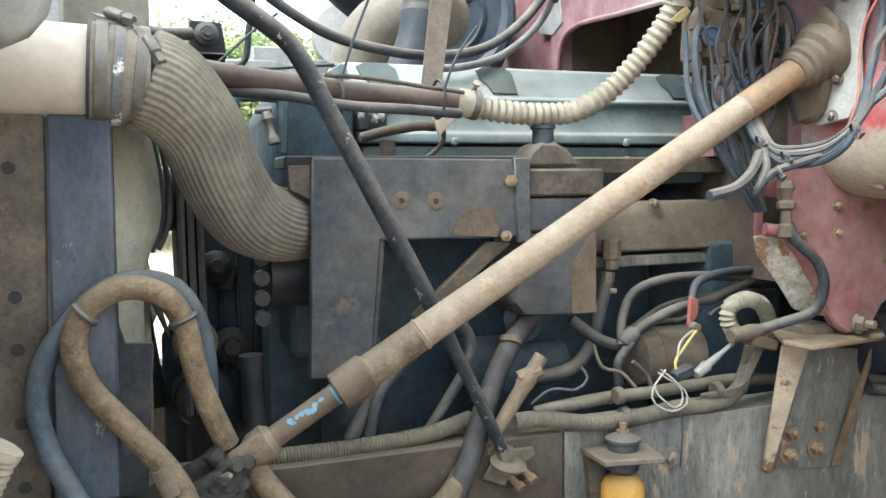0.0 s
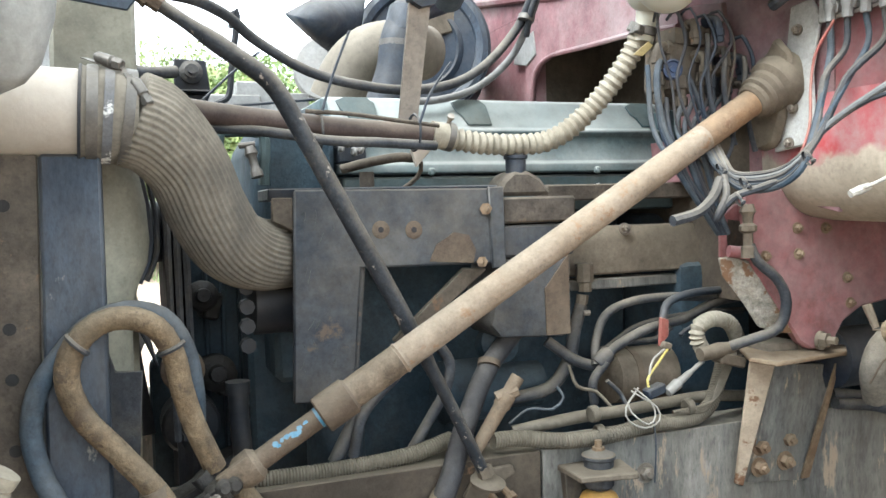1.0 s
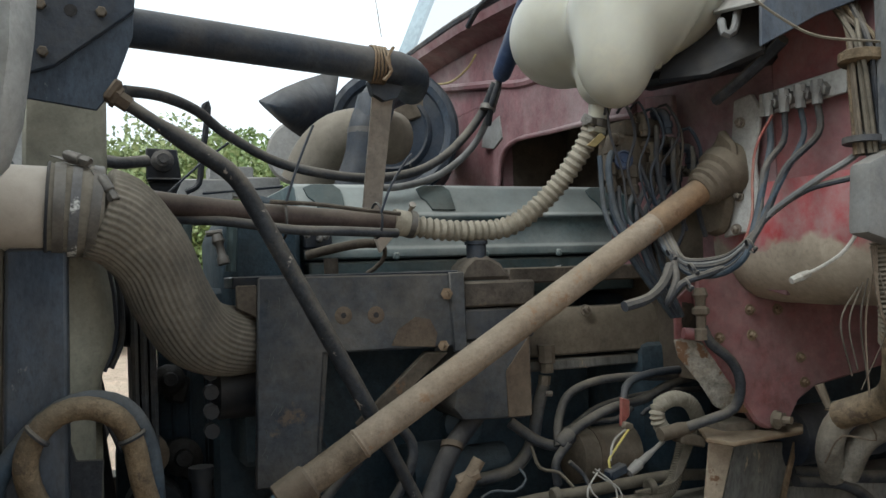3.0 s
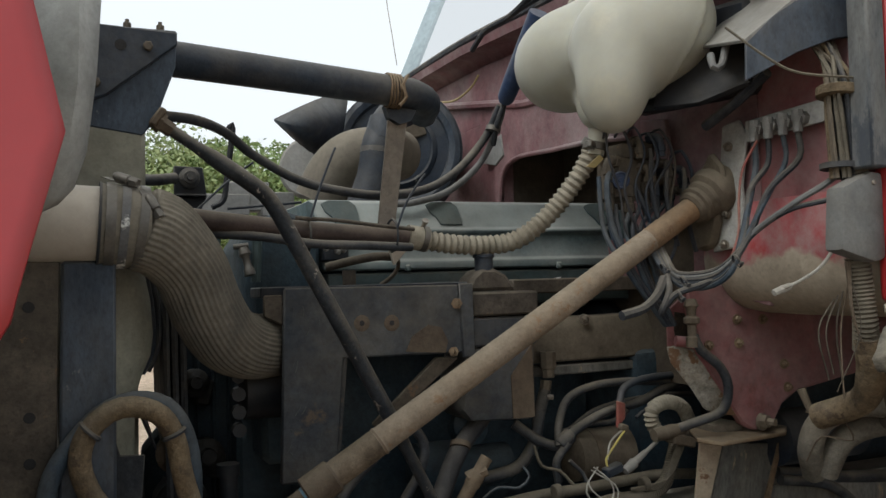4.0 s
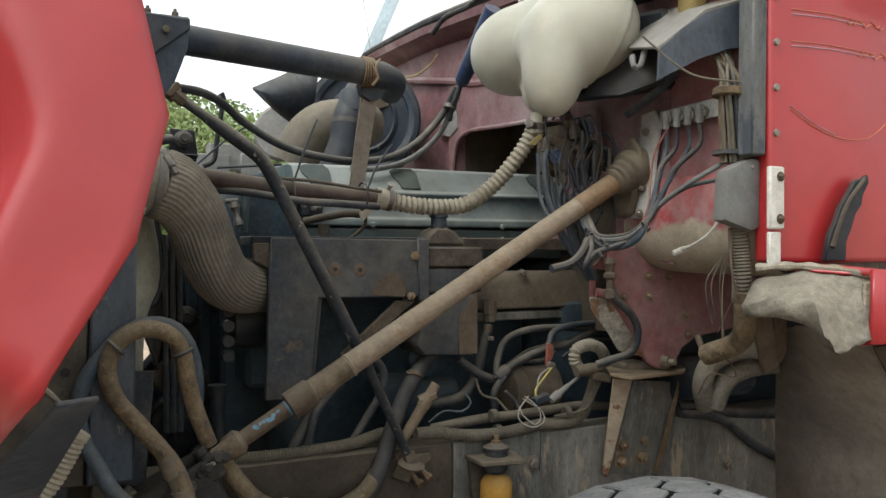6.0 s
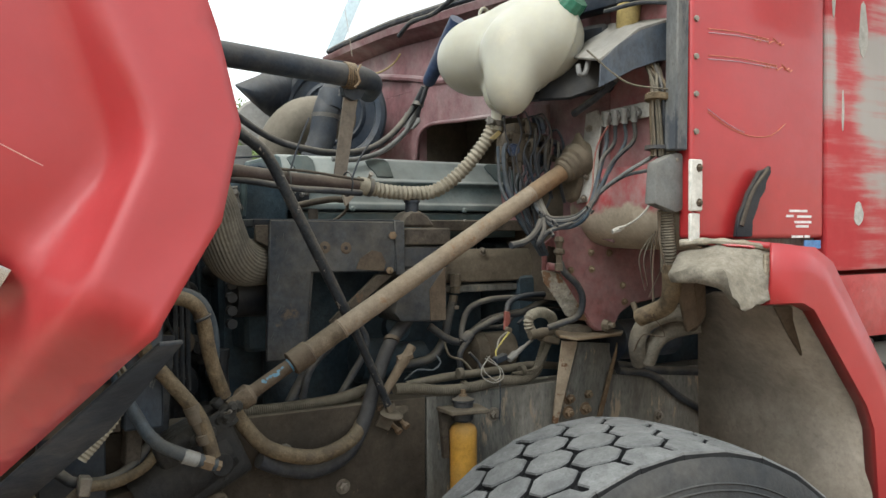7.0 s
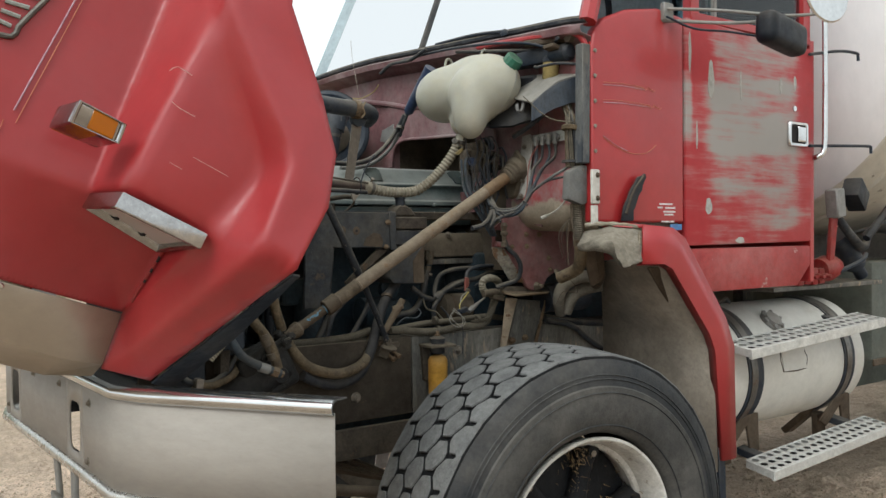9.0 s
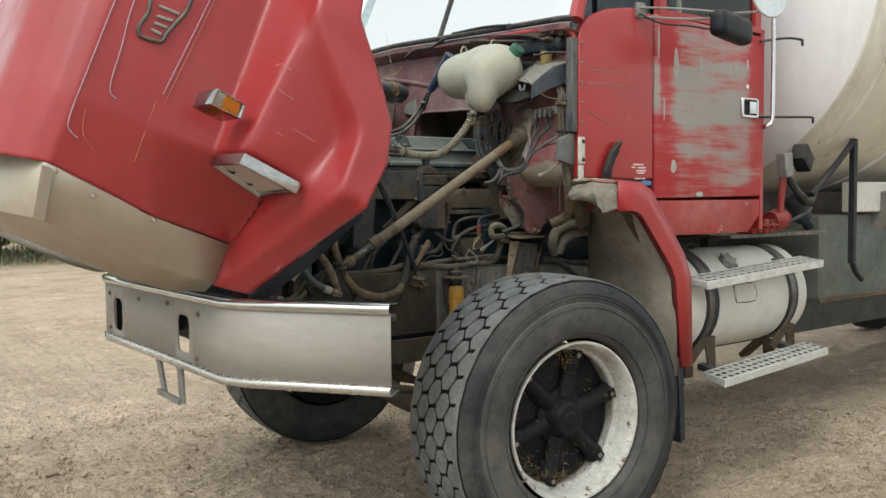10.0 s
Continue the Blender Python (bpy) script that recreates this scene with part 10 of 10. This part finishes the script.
def mirrors():
    t = thing("door_mirror", "black-backed door mirror on chrome arms", "mirror", (2.42, 1.3, 2.1))
    part("shell", box((2.435, 1.24, 2.105), (0.27, 0.075, 0.11), (0, 4, 8), 0.036, 5), BLACK_CLEAN, t)
    part("cord", tube([(2.12, 1.47, 2.17), (2.2, 1.42, 2.13), (2.3, 1.36, 2.12), (2.37, 1.29, 2.10)], 0.004, 6), BLACK, t)
    part("glass", box((2.45, 1.279, 2.105), (0.2, 0.004, 0.09), (0, 2, 12), 0), CHROME, t)
    part("round_mirror", lathe((2.64, 1.20, 2.26), (-0.2, -1, 0.1), [(-0.02, 0.05), (-0.01, 0.09), (0.0, 0.10), (0.006, 0.095), (0.008, 0.0)], 32), CHROME, t, "round convex mirror")
    part("arm", tube([(2.12, 1.49, 2.20), (2.25, 1.36, 2.185), (2.45, 1.24, 2.17), (2.66, 1.20, 2.20)], 0.0055, 10), GREYMETAL, t)
    part("arm", tube([(2.12, 1.49, 2.16), (2.3, 1.34, 2.145), (2.42, 1.26, 2.155)], 0.006, 8), GREYMETAL, t)
    part("drop", tube([(2.42, 1.235, 2.17), (2.42, 1.23, 2.12)], 0.012, 10), BLACK, t)
    part("arm_bracket", box((2.14, 1.484, 2.19), (0.05, 0.02, 0.06)), GREYMETAL, t)
    g = thing("grab_rail", "long chrome grab rail behind the door", "grab rail", (3.08, 1.47, 1.75))
    part("rail", tube([(3.06, 1.505, 1.735), (3.05, 1.475, 1.738), (3.07, 1.46, 1.77), (3.075, 1.46, 1.95), (3.075, 1.46, 2.2), (3.07, 1.46, 2.6)], 0.011, 12), CHROME, g)


mirrors()


def tanker():
    t = thing("tanker_body", "weathered dull aluminium tanker barrel with dirty streaks", "tanker", (6.0, HOOD_MID, 1.3))
    part("barrel_head", lathe((3.42, HOOD_MID, 2.62), (1, 0, 0), [(0.0, 0.0), (0.02, 0.4), (0.08, 0.8), (0.18, 1.05), (0.3, 1.17)], 96, 0.0, False), DRUM, t, "pale dished head of the barrel")
    part("barrel", lathe((3.42, HOOD_MID, 2.62), (1, 0, 0), [(0.3, 1.17), (0.42, 1.21), (0.46, 1.21), (0.47, 1.222), (0.5, 1.222), (0.51, 1.21), (2.0, 1.21), (5.4, 1.21), (5.6, 1.0), (5.7, 0.0)], 96, 0.0, False), DRUM_DIRTY, t, "cream shell stained with dirt runs")
    part("weld_seam", lathe((3.42, HOOD_MID, 2.62), (1, 0, 0), [(0.294, 1.166), (0.300, 1.173), (0.306, 1.176)], 96, 0.0, False), DRUM_DIRTY, t)
    part("seam_ring", lathe((4.62, HOOD_MID, 2.62), (1, 0, 0), [(0, 1.212), (0.005, 1.222), (0.03, 1.222), (0.035, 1.212)], 96), DRUM, t)
    part("cradle", prism([(1.6, 1.42), (3.2, 1.42), (3.0, 1.1), (1.8, 1.1)], "x", 4.6, 8.2, 0.01), GREYMETAL, t)
    for z0, z1, x1 in ((2.143, 2.178, 3.296), (1.778, 1.795, 3.40)):
        part("hook_rod", tube([(2.99, 1.475, z0), (x1 - 0.12, 1.455, z1 - 0.004), (x1, 1.45, z1), (x1 + 0.012, 1.45, z1 - 0.008), (x1 + 0.014, 1.45, z1 - 0.03)], 0.0065, 8, 0.01), BLACK, t)
    b = thing("deck_plate", "dark steel deck behind the cab", "deck", (3.4, 1.9, 1.17))
    part("deck", box((3.5, 1.95, 1.185), (0.9, 0.55, 0.02)), RAIL, b)
    part("deck_leg", box((3.3, 2.0, 1.13), (0.08, 0.06, 0.1)), RAIL, b)
    v = thing("hydraulic_valve", "red hydraulic valve bank with levers on the deck", "valve", (3.35, 1.66, 1.2))
    for k in range(4):
        part("section", box((3.22 + 0.055 * k, 1.70, 1.235), (0.045, 0.10, 0.075 - 0.006 * (k % 2)), (0, 0, 0), 0.008, 2), surf("red_oily_paint", (0.3, 0.02, 0.02), (0.2, 0.02, 0.02), 0.45, scale=12, dust=0.3, bump=0.3) if k == 0 else bpy.data.materials["red_oily_paint"], v)
        part("plug", lathe((3.22 + 0.055 * k, 1.65, 1.235), (0, -1, 0), [(0, 0.014), (0.02, 0.014), (0.022, 0.009), (0.04, 0.009)], 10), bpy.data.materials["red_oily_paint"], v)
    part("pump", lathe((3.40, 1.68, 1.26), (1, 0, 0.1), [(0, 0.05), (0.06, 0.06), (0.12, 0.05), (0.16, 0.03)], 20), bpy.data.materials["red_oily_paint"], v)
    part("lever_post", slab([(3.42, 1.66, 1.28), (3.46, 1.66, 1.28), (3.50, 1.66, 1.52), (3.45, 1.66, 1.52)], 0.02, 0.004), bpy.data.materials["red_oily_paint"], v)
    part("lever", tube([(3.5, 1.64, 1.25), (3.62, 1.6, 1.3), (3.66, 1.6, 1.33)], 0.01, 8), BLACK, v)
    m = thing("control_box", "tilted black control box on a bright metal bracket", "control box", (3.55, 1.62, 1.5))
    part("case", box((3.60, 1.62, 1.60), (0.13, 0.08, 0.10), (0, 35, 10), 0.01, 2), BLACK_CLEAN, m)
    part("bracket", box((3.47, 1.64, 1.56), (0.07, 0.06, 0.13), (0, -8, 0), 0.006), GREYMETAL, m)
    part("hose", tube([(3.5, 1.65, 1.50), (3.62, 1.64, 1.40), (3.75, 1.66, 1.36), (3.86, 1.7, 1.42)], 0.02, 10), RUBBER, m)
    part("cylinder", lathe((3.62, 1.72, 1.42), (1, 0, -0.9), [(0, 0.05), (0.22, 0.05), (0.23, 0.03), (0.3, 0.03)], 18), BLACK, m)
    p = thing("side_guard_frame", "black angle-iron guard frame beside the tanker", "frame", (4.0, 1.6, 1.1))
    part("post", box((4.09, 1.60, 1.36), (0.035, 0.035, 0.72)), BLACK_CLEAN, p)
    part("diagonal", tube([(4.09, 1.60, 1.71), (3.92, 1.6, 1.58), (3.66, 1.6, 1.40)], 0.018, 6), BLACK_CLEAN, p)
    part("foot", tube([(4.09, 1.6, 1.02), (4.13, 1.6, 0.95), (4.2, 1.6, 0.9)], 0.016, 6), BLACK_CLEAN, p)
    s = thing("water_box", "pale grey-green steel box slung below the tanker", "box", (5.0, 1.9, 0.7))
    part("case", box((5.1, 2.0, 1.03), (2.2, 0.5, 0.5), (0, 0, 0), 0.02, 2), surf("grey_green_paint", (0.13, 0.145, 0.13), (0.1, 0.115, 0.1), 0.6, scale=3, dust=0.35, bump=0.1), s)
    # unseen box and plate, added to keep light off the ground beneath
    part("unseen_light_block", box((5.9, 2.95, 0.78), (4.4, 0.5, 0.9), (0, 0, 0), 0.02, 2), bpy.data.materials["grey_green_paint"], s)
    part("unseen_light_plate", box((5.0, 2.45, 1.2), (3.2, 0.6, 0.04)), RAIL, s)
    part("white_panel", box((5.25, 1.73, 1.385), (2.0, 0.06, 0.185), (0, 0, 0), 0.01), TANKPAINT, s)
    part("rust_edge", box((5.1, 1.745, 0.775), (2.2, 0.01, 0.035)), RUST_DARK, s)
    for x in (8.1, 9.4):
        for y in (2.0, 3.4):
            w = part("rear_wheel", lathe((x, y, 0.52), (0, 1, 0), [(0, 0.3), (0.02, 0.45), (0.06, 0.51), (0.24, 0.51), (0.28, 0.45), (0.3, 0.3)], 48), TYRE, chassis, "dusty dark rear truck wheel")
            part("rim", lathe((x, y + 0.05, 0.52), (0, 1, 0), [(0, 0.0), (0.0, 0.28), (0.02, 0.3), (0.2, 0.3)], 36), RAIL, w)


tanker()


# ---- background beyond the yard ----
def tree(x, y, h, spread, seed, mat):
    t = thing("tree", "broad leafy tree at the far edge of the yard", "tree", (x, y, 0), "trees")
    rng = random.Random(seed)
    trunk = [tube([(x, y, -0.1), (x + 0.1, y, h * 0.25), (x - 0.05, y + 0.1, h * 0.5), (x, y, h * 0.75)], lambda s: max(0.05, 0.2 * h / 6 * (1 - s / h)), 8, 0.4)]
    tips = []
    for k in range(9):
        a, z0 = rng.uniform(0, math.tau), h * rng.uniform(0.15, 0.6)
        r = spread * rng.uniform(0.5, 1.0)
        tip = (x + r * math.cos(a), y + r * math.sin(a), min(h * 0.97, z0 + h * rng.uniform(0.15, 0.4)))
        tips.append(tip)
        trunk.append(tube([(x, y, z0), (x + 0.5 * r * math.cos(a), y + 0.5 * r * math.sin(a), z0 + 0.12 * h), tip], lambda s: max(0.02, 0.07 * h / 6 * (1 - s / (r + 1))), 6, 0.4))
    part("trunk", join(*trunk), WOOD_BARK, t)
    rs = np.random.RandomState(seed)
    n = 30000 if y < 26 else 9000
    ends = np.array(tips)[rs.randint(len(tips), size=n)]
    p = ends + np.clip(rs.normal(size=(n, 3)), -1.5, 1.5) * (spread * 0.42, spread * 0.42, 0.12 * h)
    p[:, 2] = np.maximum(p[:, 2], 0.3)
    p = p[p[:, 2] < h * (1.02 - 0.3 * ((p[:, 0] - x) ** 2 + (p[:, 1] - y) ** 2) / (spread * 1.6) ** 2)]
    bm = scatter(p, rs.uniform(0.04, 0.095, len(p)), [(-1, 0, 0), (0, -0.5, 0.1), (1, 0, 0), (0, 0.5, 0.1)], [(0, 1, 2, 3)], seed + 1)
    part("crown", bm, mat, t, "", 180)
    return t


for k, (x, y, h, s) in enumerate(((-0.6, 24, 5.6, 2.4), (2.2, 22, 5.6, 2.2), (4.6, 23, 5.4, 2.3), (6.6, 25, 5.6, 2.4), (9.2, 25, 5.0, 2.6), (13.0, 29, 6.4, 3.2), (-3.0, 30, 4.6, 2.6), (16.5, 30, 6.0, 3.0), (-7.0, 33, 4.6, 2.8), (20.5, 33, 6, 3.2))):
    tree(x, y, h, s, 20 + k, LEAF if k % 3 != 2 else LEAF_DARK)


def hedge(y0, depth, x0, x1, h, n, seed, big):
    rs = np.random.RandomState(seed)
    x, y = rs.uniform(x0, x1, n), y0 + rs.uniform(-depth, depth, n)
    top = np.array([h + 0.22 * h * noise.noise((v * 0.35, seed, 0)) + 0.12 * h * noise.noise((v * 1.3, seed, 3)) for v in x])
    return scatter(np.stack([x, y, rs.uniform(0, 1, n) ** 0.7 * top], axis=1), rs.uniform(0.5 * big, big, n), [(-1, 0, 0), (0, -0.6, 0.1), (1, 0, 0), (0, 0.6, 0.1)], [(0, 1, 2, 3)], seed)


solo("hedge_row", hedge(36, 1.5, -30, 45, 2.6, 12000, 3, 0.3), LEAF, "long row of spring-green bushes beyond the yard", "bushes", kind="stuff", angle=180)
solo("thicket", hedge(27.5, 1.3, -5, 15, 5.0, 30000, 11, 0.15), LEAF_DARK, "dense green thicket behind the trees", "bushes", kind="stuff", angle=180)


def grass_strip():
    bm, rng = bmesh.new(), random.Random(8)
    for _ in range(5000):
        x, y = rng.uniform(-16, 30), rng.uniform(20, 36)
        e, hh = rng.uniform(0.01, 0.03), rng.uniform(0.1, 0.3)
        a = rng.uniform(0, 3.14)
        d = Vector((math.cos(a), math.sin(a), 0)) * e
        p = Vector((x, y, -0.02))
        bm.faces.new([bm.verts.new(v) for v in (p - d, p + d, p + Vector((rng.uniform(-0.05, 0.05), 0, hh)))])
    return bm


solo("grass", grass_strip(), LEAF, "rough green grass along the far edge of the yard", "grass", kind="stuff", angle=180)
